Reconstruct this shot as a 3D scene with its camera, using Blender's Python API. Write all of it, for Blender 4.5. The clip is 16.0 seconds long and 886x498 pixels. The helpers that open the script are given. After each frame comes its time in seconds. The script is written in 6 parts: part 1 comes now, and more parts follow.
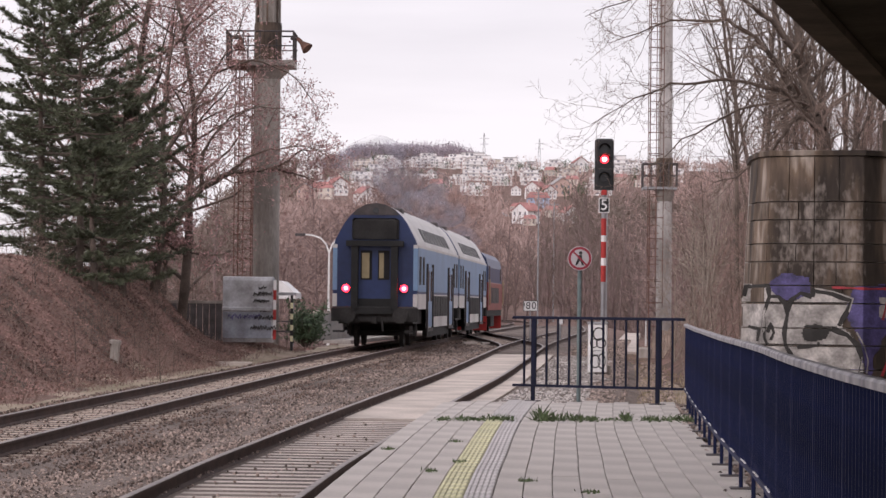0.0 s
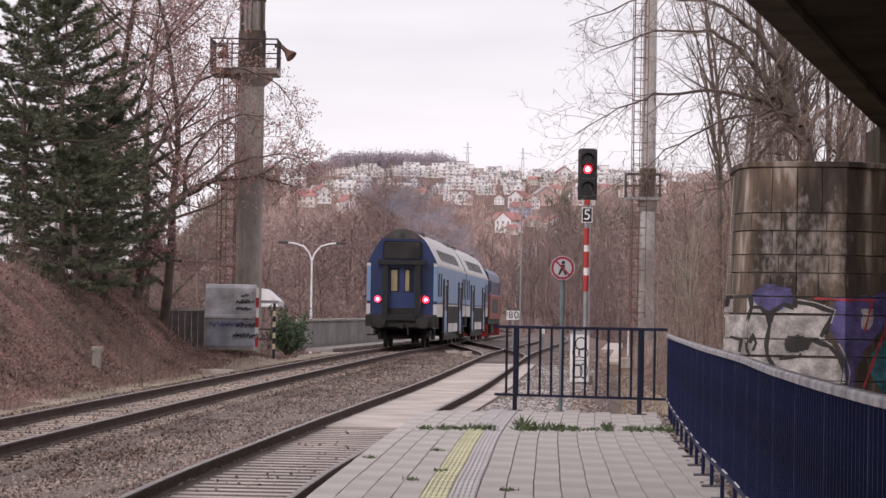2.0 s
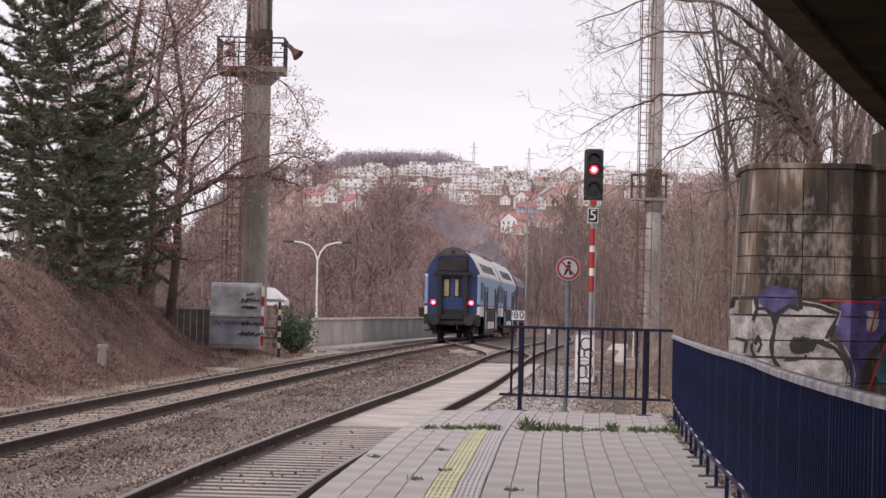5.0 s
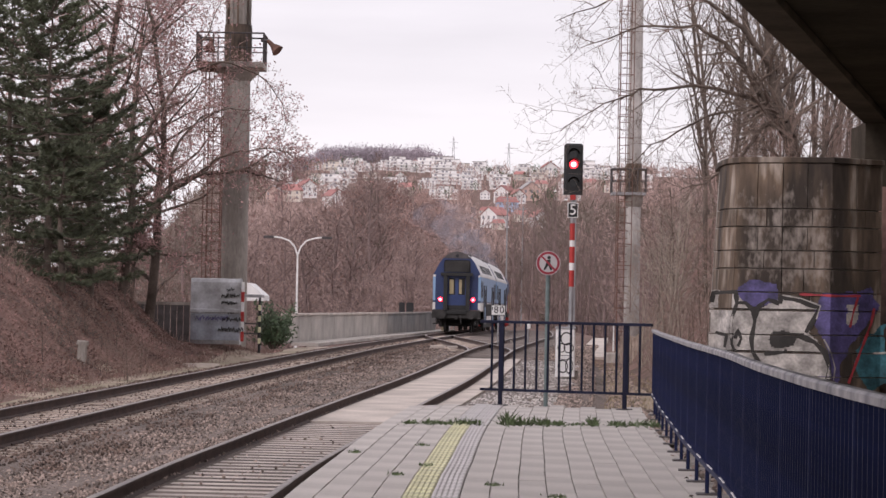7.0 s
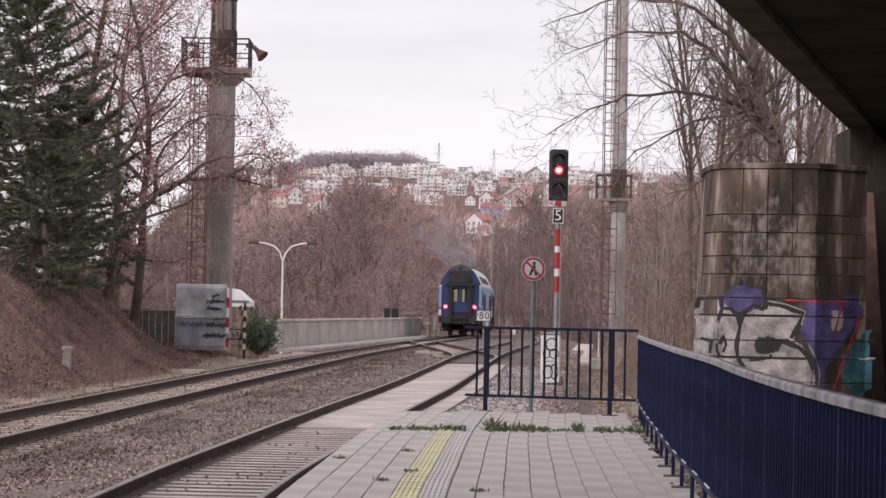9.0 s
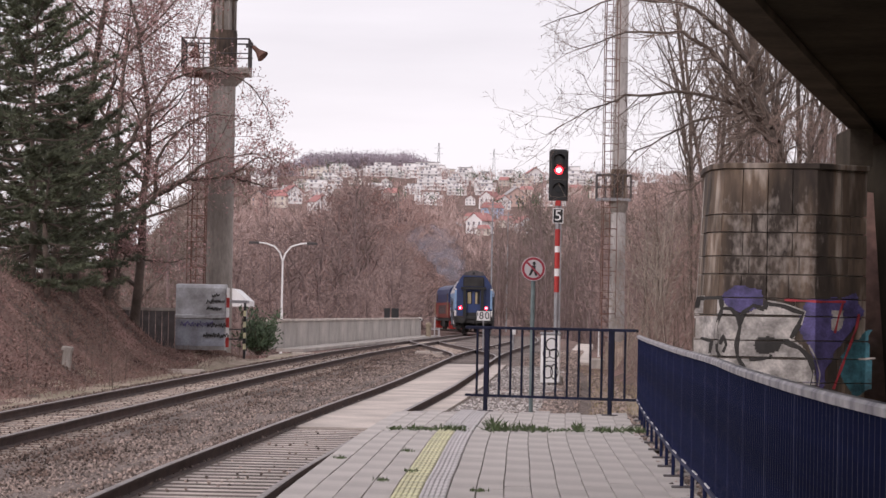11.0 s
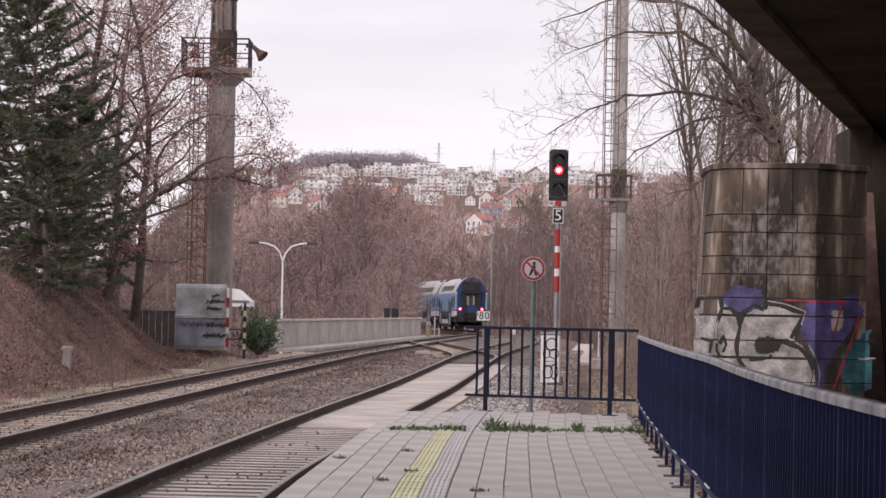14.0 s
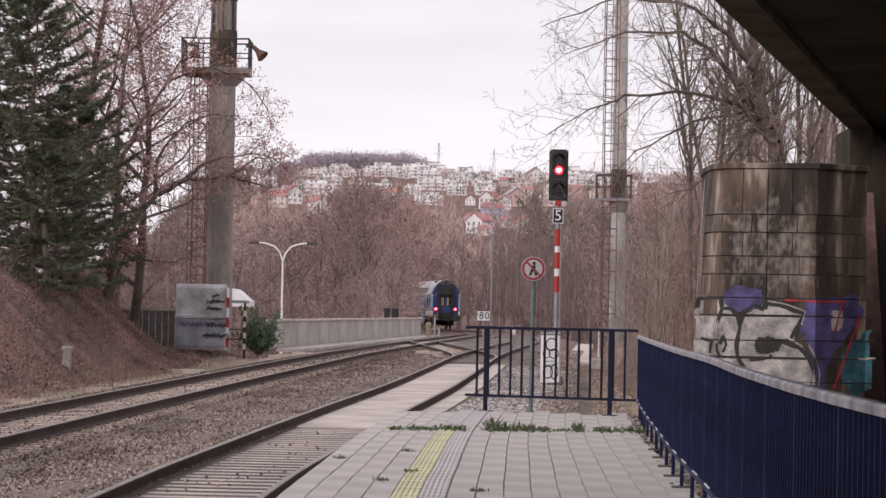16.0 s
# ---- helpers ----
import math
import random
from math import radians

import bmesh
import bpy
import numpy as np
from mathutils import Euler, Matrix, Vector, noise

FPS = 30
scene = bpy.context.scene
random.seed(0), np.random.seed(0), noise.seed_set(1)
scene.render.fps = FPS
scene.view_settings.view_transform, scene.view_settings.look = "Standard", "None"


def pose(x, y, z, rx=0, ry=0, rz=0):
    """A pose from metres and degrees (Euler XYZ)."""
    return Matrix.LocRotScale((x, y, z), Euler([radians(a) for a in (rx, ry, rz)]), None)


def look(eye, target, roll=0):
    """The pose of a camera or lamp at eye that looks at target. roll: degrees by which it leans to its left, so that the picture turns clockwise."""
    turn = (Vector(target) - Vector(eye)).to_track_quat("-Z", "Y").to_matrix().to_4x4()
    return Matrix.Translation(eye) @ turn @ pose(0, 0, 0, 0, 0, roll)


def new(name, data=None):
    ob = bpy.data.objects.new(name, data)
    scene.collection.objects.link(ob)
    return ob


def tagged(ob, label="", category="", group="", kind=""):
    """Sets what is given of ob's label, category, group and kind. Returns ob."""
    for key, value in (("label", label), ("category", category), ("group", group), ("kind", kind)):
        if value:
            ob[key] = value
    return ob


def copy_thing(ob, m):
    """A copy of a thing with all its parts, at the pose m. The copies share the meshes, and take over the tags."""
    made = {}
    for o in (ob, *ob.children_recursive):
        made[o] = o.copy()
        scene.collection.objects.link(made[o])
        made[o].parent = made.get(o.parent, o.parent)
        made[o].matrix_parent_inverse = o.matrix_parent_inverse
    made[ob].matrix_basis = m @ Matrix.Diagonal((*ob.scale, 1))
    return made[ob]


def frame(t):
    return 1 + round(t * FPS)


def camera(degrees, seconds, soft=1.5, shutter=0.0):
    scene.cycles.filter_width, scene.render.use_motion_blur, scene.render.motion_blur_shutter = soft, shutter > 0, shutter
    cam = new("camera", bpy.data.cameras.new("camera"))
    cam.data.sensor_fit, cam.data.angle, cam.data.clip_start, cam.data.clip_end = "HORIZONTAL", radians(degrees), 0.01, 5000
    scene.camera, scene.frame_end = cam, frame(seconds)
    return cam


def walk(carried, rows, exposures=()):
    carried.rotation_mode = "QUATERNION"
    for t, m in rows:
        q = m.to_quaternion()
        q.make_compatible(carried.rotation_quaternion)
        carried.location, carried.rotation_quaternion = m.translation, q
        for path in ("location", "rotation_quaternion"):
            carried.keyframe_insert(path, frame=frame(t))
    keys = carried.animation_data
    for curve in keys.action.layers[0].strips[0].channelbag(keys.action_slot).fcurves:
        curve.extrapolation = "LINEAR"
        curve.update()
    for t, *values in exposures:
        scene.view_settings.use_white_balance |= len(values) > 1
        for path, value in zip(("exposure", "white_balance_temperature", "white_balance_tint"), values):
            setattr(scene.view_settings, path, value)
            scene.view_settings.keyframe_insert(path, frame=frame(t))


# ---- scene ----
cam = camera(18.18, 16.0, soft=1.5)
EYE = (0.0, 0.0, 1.37)
F = 4900.0
# seconds, turn to the left, downward tilt, extra roll (the camera stands; it only swings a little)
SWING = [(0.0, 81.6, -17.9, -0.491), (0.5, 78.5, -15.0, -0.33), (1.0, 66.5, -8.3, -0.159), (1.5, 60.4, -5.0, -0.305),
         (2.0, 51.5, -1.8, -0.151), (2.5, 48.2, 3.2, -0.059), (3.0, 48.7, 7.5, 0.051), (3.5, 54.9, 6.9, 0.175),
         (4.0, 67.0, 3.0, 0.243), (4.6, 68.0, -1.0, 0.2), (5.6, 44.0, -4.0, 0.08), (6.5, 26.1, -7.5, -0.017), (7.0, 26.0, -10.7, 0.003),
         (7.5, 10.1, -1.5, 0.032), (8.0, 0.0, 0.0, 0.0), (8.5, 0.0, 0.0, 0.0), (16.0, 0.0, 0.0, 0.0)]


def swing_pose(left, down, roll):
    yaw, pitch = left / F, (110.0 + down) / F
    m = pose(*EYE, 90 + math.degrees(math.atan(pitch)), 0, math.degrees(math.atan(yaw)))
    return m @ pose(0, 0, 0, 0, 0, 1.1 + roll)


walk(cam, [(t, swing_pose(a, b, c)) for t, a, b, c in SWING], [(0.0, 0.36, 6450, 20), (16.0, 0.36, 6450, 20)])

# ---- sky and sun: a bright overcast day ----
world = bpy.data.worlds.new("sky")
scene.world = world
world.use_nodes = True
wn, wl = world.node_tree.nodes, world.node_tree.links
wn.clear()
sky = wn.new("ShaderNodeTexSky")
sky.sky_type, sky.sun_disc, sky.sun_elevation, sky.sun_rotation = "NISHITA", False, radians(32), radians(-150)
dim = wn.new("ShaderNodeMix")
dim.data_type, dim.blend_type = "RGBA", "MULTIPLY"
dim.inputs[0].default_value = 1.0
dim.inputs[7].default_value = (0.1, 0.1, 0.1, 1)
tex = wn.new("ShaderNodeTexCoord")
mapping = wn.new("ShaderNodeMapping")
mapping.inputs["Scale"].default_value = (2.2, 2.2, 14.0)
cloud = wn.new("ShaderNodeTexNoise")
cloud.inputs["Scale"].default_value, cloud.inputs["Detail"].default_value = 1.6, 6
ramp = wn.new("ShaderNodeValToRGB")
ramp.color_ramp.elements[0].position, ramp.color_ramp.elements[0].color = 0.36, (0.64, 0.63, 0.635, 1)
ramp.color_ramp.elements[1].position, ramp.color_ramp.elements[1].color = 0.64, (0.775, 0.765, 0.765, 1)
mixer = wn.new("ShaderNodeMix")
mixer.data_type = "RGBA"
mixer.inputs[0].default_value = 0.93
back = wn.new("ShaderNodeBackground")
back.inputs[1].default_value = 1.0
out = wn.new("ShaderNodeOutputWorld")
wl.new(sky.outputs[0], dim.inputs[6])
wl.new(tex.outputs["Generated"], mapping.inputs[0])
wl.new(mapping.outputs[0], cloud.inputs["Vector"])
wl.new(cloud.outputs[0], ramp.inputs[0])
wl.new(dim.outputs[2], mixer.inputs[6])
wl.new(ramp.outputs[0], mixer.inputs[7])
wl.new(mixer.outputs[2], back.inputs[0])
wl.new(back.outputs[0], out.inputs[0])
sun = new("sun", bpy.data.lights.new("sun", "SUN"))
sun.data.energy, sun.data.angle, sun.data.color = 0.95, radians(25), (1.0, 0.96, 0.92)
sun.matrix_basis = look((0, 0, 30), (12, 17, 17))


# ---- materials ----
def material(name, color, rough=0.8, vary=0.25, coarse=1.5, fine=40.0, bump=0.15, metal=0.0, tint=None, random_amount=0.0,
             island=False, gloss=0.5, streak=1.0, fine_vary=0.5):
    """A procedural surface: two scales of colour noise, fine relief, and a shift from piece to piece."""
    m = bpy.data.materials.new(name)
    m.use_nodes = True
    n, l = m.node_tree.nodes, m.node_tree.links
    bsdf = n["Principled BSDF"]
    bsdf.inputs["Roughness"].default_value, bsdf.inputs["Metallic"].default_value = rough, metal
    bsdf.inputs["Specular IOR Level"].default_value = gloss
    co = n.new("ShaderNodeTexCoord")
    mp = n.new("ShaderNodeMapping")
    mp.inputs["Scale"].default_value = (1, 1, streak)
    l.new(co.outputs["Object"], mp.inputs[0])
    a, b = n.new("ShaderNodeTexNoise"), n.new("ShaderNodeTexNoise")
    a.inputs["Scale"].default_value, a.inputs["Detail"].default_value = coarse, 5
    b.inputs["Scale"].default_value, b.inputs["Detail"].default_value = fine, 3
    l.new(mp.outputs[0], a.inputs["Vector"]), l.new(mp.outputs[0], b.inputs["Vector"])
    ra = n.new("ShaderNodeValToRGB")
    dark = tint or tuple(c * (1 - vary) for c in color)
    lite = tuple(min(1, c * (1 + vary)) for c in color)
    ra.color_ramp.elements[0].position, ra.color_ramp.elements[0].color = 0.35, (*dark, 1)
    ra.color_ramp.elements[1].position, ra.color_ramp.elements[1].color = 0.65, (*lite, 1)
    l.new(a.outputs[0], ra.inputs[0])
    mr = n.new("ShaderNodeMapRange")
    mr.inputs["From Min"].default_value, mr.inputs["From Max"].default_value = 0.3, 0.7
    mr.inputs["To Min"].default_value, mr.inputs["To Max"].default_value = 1 - vary * fine_vary, 1 + vary * fine_vary
    l.new(b.outputs[0], mr.inputs[0])
    mul = n.new("ShaderNodeMix")
    mul.data_type, mul.blend_type = "RGBA", "MULTIPLY"
    mul.inputs[0].default_value = 1.0
    l.new(ra.outputs[0], mul.inputs[6]), l.new(mr.outputs[0], mul.inputs[7])
    last = mul.outputs[2]
    if random_amount:
        src = n.new("ShaderNodeNewGeometry").outputs["Random Per Island"] if island else n.new("ShaderNodeObjectInfo").outputs["Random"]
        rr = n.new("ShaderNodeMapRange")
        rr.inputs["To Min"].default_value, rr.inputs["To Max"].default_value = 1 - random_amount, 1 + random_amount
        l.new(src, rr.inputs[0])
        mul2 = n.new("ShaderNodeMix")
        mul2.data_type, mul2.blend_type = "RGBA", "MULTIPLY"
        mul2.inputs[0].default_value = 1.0
        l.new(last, mul2.inputs[6]), l.new(rr.outputs[0], mul2.inputs[7])
        last = mul2.outputs[2]
    l.new(last, bsdf.inputs["Base Color"])
    if bump:
        bp = n.new("ShaderNodeBump")
        bp.inputs["Strength"].default_value, bp.inputs["Distance"].default_value = bump, 0.02
        l.new(b.outputs[0], bp.inputs["Height"]), l.new(bp.outputs[0], bsdf.inputs["Normal"])
    return m


def glowing(name, color, strength):
    m = bpy.data.materials.new(name)
    m.use_nodes = True
    b = m.node_tree.nodes["Principled BSDF"]
    b.inputs["Base Color"].default_value = (*color, 1)
    b.inputs["Emission Color"].default_value, b.inputs["Emission Strength"].default_value = (*color, 1), strength
    return m


BALLAST = material("ballast", (0.155, 0.122, 0.105), 0.95, 0.4, 0.35, 30, 1.0, fine_vary=1.3)
GREYSTONE = material("grey_gravel", (0.36, 0.33, 0.31), 0.95, 0.25, 0.4, 30, 0.3, random_amount=0.7, island=True)
RUSTSTONE = material("rust_stained_ballast", (0.165, 0.118, 0.098), 0.95, 0.3, 0.4, 30, 0.3, random_amount=0.75, island=True)
STONE = material("ballast_stone", (0.265, 0.208, 0.18), 0.95, 0.25, 0.4, 30, 0.3, random_amount=0.8, island=True)
EARTH = material("earth", (0.30, 0.24, 0.19), 1.0, 0.3, 0.4, 6, 0.8, tint=(0.20, 0.17, 0.11))
LITTER = material("leaf_litter", (0.155, 0.09, 0.075), 1.0, 0.55, 0.55, 5, 1.0, tint=(0.08, 0.056, 0.04))
RUST = material("rusty_rail", (0.062, 0.035, 0.028), 0.8, 0.3, 3, 30, 0.2)
RAILTOP = material("worn_rail_top", (0.24, 0.205, 0.19), 0.5, 0.25, 4, 50, 0.05, metal=0.3)
SLEEPER = material("concrete_sleeper", (0.46, 0.40, 0.36), 0.9, 0.2, 2, 30, 0.3, random_amount=0.15)
WOODSLEEPER = material("weathered_sleeper", (0.36, 0.29, 0.24), 0.95, 0.3, 2, 25, 0.4, random_amount=0.25)
SLAB = material("concrete_slab", (0.53, 0.465, 0.415), 0.9, 0.2, 0.8, 18, 0.3)
PAVER = material("grey_paver", (0.50, 0.46, 0.43), 0.9, 0.12, 1.2, 25, 0.25, random_amount=0.03)
JOINT = material("joint_sand", (0.40, 0.36, 0.33), 1.0, 0.3, 3, 40, 0.3)
YELLOW = material("worn_yellow_paint", (0.62, 0.60, 0.38), 0.8, 0.22, 4, 30, 0.15, random_amount=0.08)
TACTILE = material("white_tactile_paver", (0.55, 0.52, 0.51), 0.85, 0.14, 3, 30, 0.15, random_amount=0.06)
ENDNAVY = material("blackish_blue_paint", (0.0065, 0.008, 0.024), 0.6, 0.3, 2, 20, 0.05, gloss=0.2)
FENCEBLUE = material("blue_fence_paint", (0.0088, 0.0132, 0.052), 0.6, 0.3, 2, 20, 0.05, gloss=0.2)
RAILGREY = material("worn_handrail", (0.38, 0.36, 0.365), 0.55, 0.35, 3, 14, 0.15, tint=(0.11, 0.105, 0.125))
CONCRETE = material("weathered_concrete", (0.34, 0.31, 0.28), 0.92, 0.3, 0.7, 14, 0.35, tint=(0.19, 0.165, 0.145), streak=0.35)
PIERSTONE = material("pier_block", (0.21, 0.165, 0.125), 0.92, 0.55, 1.7, 9, 0.45, tint=(0.055, 0.042, 0.034), random_amount=0.28, streak=0.22)
# near-black: the shade under the bridge is put into the concrete's colour
SOFFIT = material("shade_dark_concrete", (0.036, 0.03, 0.022), 0.95, 0.3, 0.6, 8, 0.3, gloss=0.03)
# dark brown for the edge beam and the bearing block
EDGEBEAM = material("dark_brown_concrete", (0.065, 0.053, 0.041), 0.95, 0.3, 0.8, 9, 0.3, gloss=0.1)
STEEL = material("galvanised_steel", (0.33, 0.33, 0.34), 0.5, 0.15, 4, 30, 0.05, metal=0.5)
DARKSTEEL = material("dark_steel", (0.07, 0.06, 0.06), 0.6, 0.3, 3, 20, 0.1)
RUSTSTEEL = material("rusty_steel", (0.15, 0.075, 0.055), 0.8, 0.35, 3, 20, 0.2)
BLACK = material("black_paint", (0.015, 0.015, 0.016), 0.6, 0.25, 3, 20, 0.05)
WHITE = material("white_paint", (0.78, 0.77, 0.76), 0.6, 0.08, 3, 20, 0.05)
RED = material("red_paint", (0.44, 0.035, 0.03), 0.55, 0.15, 3, 20, 0.05)
ORANGE = material("orange_red_paint", (0.24, 0.04, 0.03), 0.5, 0.2, 1, 20, 0.05)
GREEN_POST = material("grey_green_paint", (0.13, 0.17, 0.17), 0.55, 0.2, 3, 20, 0.05)
CABINET = material("chalky_silver_paint", (0.50, 0.51, 0.53), 0.6, 0.2, 1.6, 14, 0.1, tint=(0.26, 0.25, 0.25))
PURPLE = material("violet_spray_paint", (0.085, 0.07, 0.19), 0.7, 0.45, 3, 20, 0.1)
SPRAYWHITE = material("pale_spray_paint", (0.37, 0.345, 0.325), 0.75, 0.45, 3, 18, 0.15)
SPRAYBLACK = material("black_spray_paint", (0.03, 0.027, 0.025), 0.75, 0.3, 3, 18, 0.1)
SPRAYTEAL = material("teal_spray_paint", (0.035, 0.12, 0.15), 0.7, 0.5, 3, 18, 0.1)
SPRAYRED = material("red_spray_paint", (0.34, 0.04, 0.05), 0.7, 0.3, 3, 18, 0.1)
GLASS = material("dark_window", (0.03, 0.032, 0.036), 0.12, 0.1, 1, 5, 0)
# cream paints the yellow light in the door panes; also the locomotive handrail colour
CREAM = material("cream_pane_glow_and_rail", (0.38, 0.31, 0.18), 0.6, 0.12, 3, 20, 0.05)
SIDEBLUE = material("light_blue_coach_paint", (0.21, 0.34, 0.52), 0.4, 0.12, 0.4, 6, 0.03)
COACHNAVY = material("navy_coach_paint", (0.020, 0.038, 0.12), 0.4, 0.2, 0.6, 6, 0.03)
COACHWHITE = material("dusty_white_coach_paint", (0.62, 0.60, 0.58), 0.5, 0.15, 0.4, 6, 0.03)
COACHROOF = material("pale_grey_roof_paint", (0.57, 0.555, 0.55), 0.55, 0.14, 0.5, 8, 0.05)
UNDER = material("sooty_underframe", (0.03, 0.028, 0.027), 0.85, 0.35, 1.5, 14, 0.2)
RUBBER = material("black_rubber", (0.018, 0.018, 0.018), 0.75, 0.2, 3, 30, 0.1)
TAIL = glowing("red_tail_light", (1.0, 0.012, 0.022), 16.0)
SMOKED = material("smoked_window", (0.028, 0.028, 0.03), 0.55, 0.15, 1, 6, 0, gloss=0.15)
# lighter than the near bark: the valley's haze is put into this colour
FARBARK = material("haze_paled_bark", (0.215, 0.155, 0.145), 0.95, 0.3, 0.5, 8, 0.3)
SIGNALRED = glowing("red_signal_light", (1.0, 0.03, 0.04), 4.0)
SIGNALCORE = glowing("red_signal_filament", (1.0, 0.2, 0.2), 14.0)
DARKTWIG = material("dark_twig", (0.19, 0.145, 0.12), 0.95, 0.25, 0.3, 10, 0.1, random_amount=0.25)
BARK = material("grey_brown_bark", (0.115, 0.088, 0.072), 0.95, 0.35, 2, 18, 0.5)
PALEBARK = material("pale_grey_bark", (0.33, 0.28, 0.235), 0.95, 0.3, 2, 18, 0.4)
TWIG = material("brown_twig", (0.29, 0.205, 0.175), 0.95, 0.25, 0.3, 10, 0.1, random_amount=0.25)
# far twigs, with distance haze mixed into their pinkish brown
FARTWIG = material("haze_paled_twig", (0.36, 0.262, 0.237), 1.0, 0.25, 0.15, 6, 0.1, random_amount=0.3)
OLIVETWIG = material("grey_olive_twig", (0.21, 0.165, 0.14), 1.0, 0.25, 0.15, 6, 0.1, random_amount=0.3)
DEADLEAF = material("dead_brown_leaf", (0.34, 0.20, 0.19), 0.9, 0.3, 0.6, 8, 0.1, random_amount=0.35, island=True)
LITTERLEAF = material("damp_fallen_leaf", (0.20, 0.122, 0.105), 0.95, 0.5, 0.5, 3, 0.1, tint=(0.10, 0.058, 0.046), random_amount=0.4, island=True)
NEEDLE = material("pine_needle", (0.10, 0.112, 0.066), 0.7, 0.35, 0.8, 10, 0.1, random_amount=0.4, island=True)
WEED = material("green_weed", (0.07, 0.10, 0.04), 0.8, 0.3, 3, 20, 0.1, random_amount=0.3, island=True)
DRYGRASS = material("dry_grass", (0.30, 0.24, 0.15), 0.9, 0.3, 2, 15, 0.1, random_amount=0.3, island=True)
HOUSEWHITE = material("pale_render", (0.82, 0.80, 0.79), 0.9, 0.06, 0.1, 2, 0, random_amount=0.08)
HOUSECREAM = material("cream_render", (0.66, 0.60, 0.53), 0.9, 0.08, 0.1, 2, 0, random_amount=0.15)
HOUSEPINK = material("pinkish_render", (0.58, 0.42, 0.37), 0.9, 0.08, 0.1, 2, 0, random_amount=0.15)
HOUSEBLUE = material("pale_blue_render", (0.44, 0.52, 0.68), 0.9, 0.08, 0.1, 2, 0)
TILEROOF = material("red_tile_roof", (0.42, 0.20, 0.185), 0.9, 0.15, 0.3, 3, 0.1, random_amount=0.2)
FLATROOF = material("grey_roof", (0.33, 0.31, 0.31), 0.9, 0.15, 0.3, 3, 0.1, random_amount=0.2)
FARGLASS = material("far_window_glass", (0.27, 0.265, 0.29), 0.25, 0.1, 0.5, 3, 0)
# pale violet-grey, since haze over the ridge is painted into the wood
HILLWOOD = material("haze_paled_wood", (0.36, 0.315, 0.35), 1.0, 0.25, 0.02, 0.3, 0.2, island=True, random_amount=0.3)
PALECONCRETE = material("pale_tower_concrete", (0.50, 0.475, 0.455), 0.92, 0.25, 0.8, 12, 0.3, tint=(0.27, 0.245, 0.225), streak=0.4)
CABINETLOW = material("blue_grey_cabinet_paint", (0.30, 0.32, 0.37), 0.6, 0.25, 1.6, 14, 0.1, tint=(0.2, 0.205, 0.225))
PARAPET = material("stained_parapet_concrete", (0.42, 0.385, 0.35), 0.92, 0.2, 0.5, 9, 0.2)
FARLEAF = material("russet_beech_leaf", (0.35, 0.215, 0.185), 0.9, 0.3, 0.3, 6, 0.1, random_amount=0.4, island=True)
BUSHGREEN = material("dark_green_bush_leaf", (0.072, 0.112, 0.056), 0.7, 0.35, 0.8, 10, 0.1, random_amount=0.4, island=True)
SIGNRED = material("faded_dark_red_paint", (0.30, 0.025, 0.045), 0.6, 0.15, 3, 20, 0.05)
SIGNWHITE = material("greyed_white_paint", (0.46, 0.43, 0.44), 0.6, 0.1, 3, 20, 0.05)

# pale lime streaks run down the dark blocks of the pier
for node in PIERSTONE.node_tree.nodes:
    if node.type == "VALTORGB":
        node.color_ramp.elements[0].position = 0.40
        node.color_ramp.elements[1].position, node.color_ramp.elements[1].color = 0.55, (0.145, 0.104, 0.075, 1)
        pale = node.color_ramp.elements.new(0.62)
        pale.color = (0.33, 0.275, 0.23, 1)


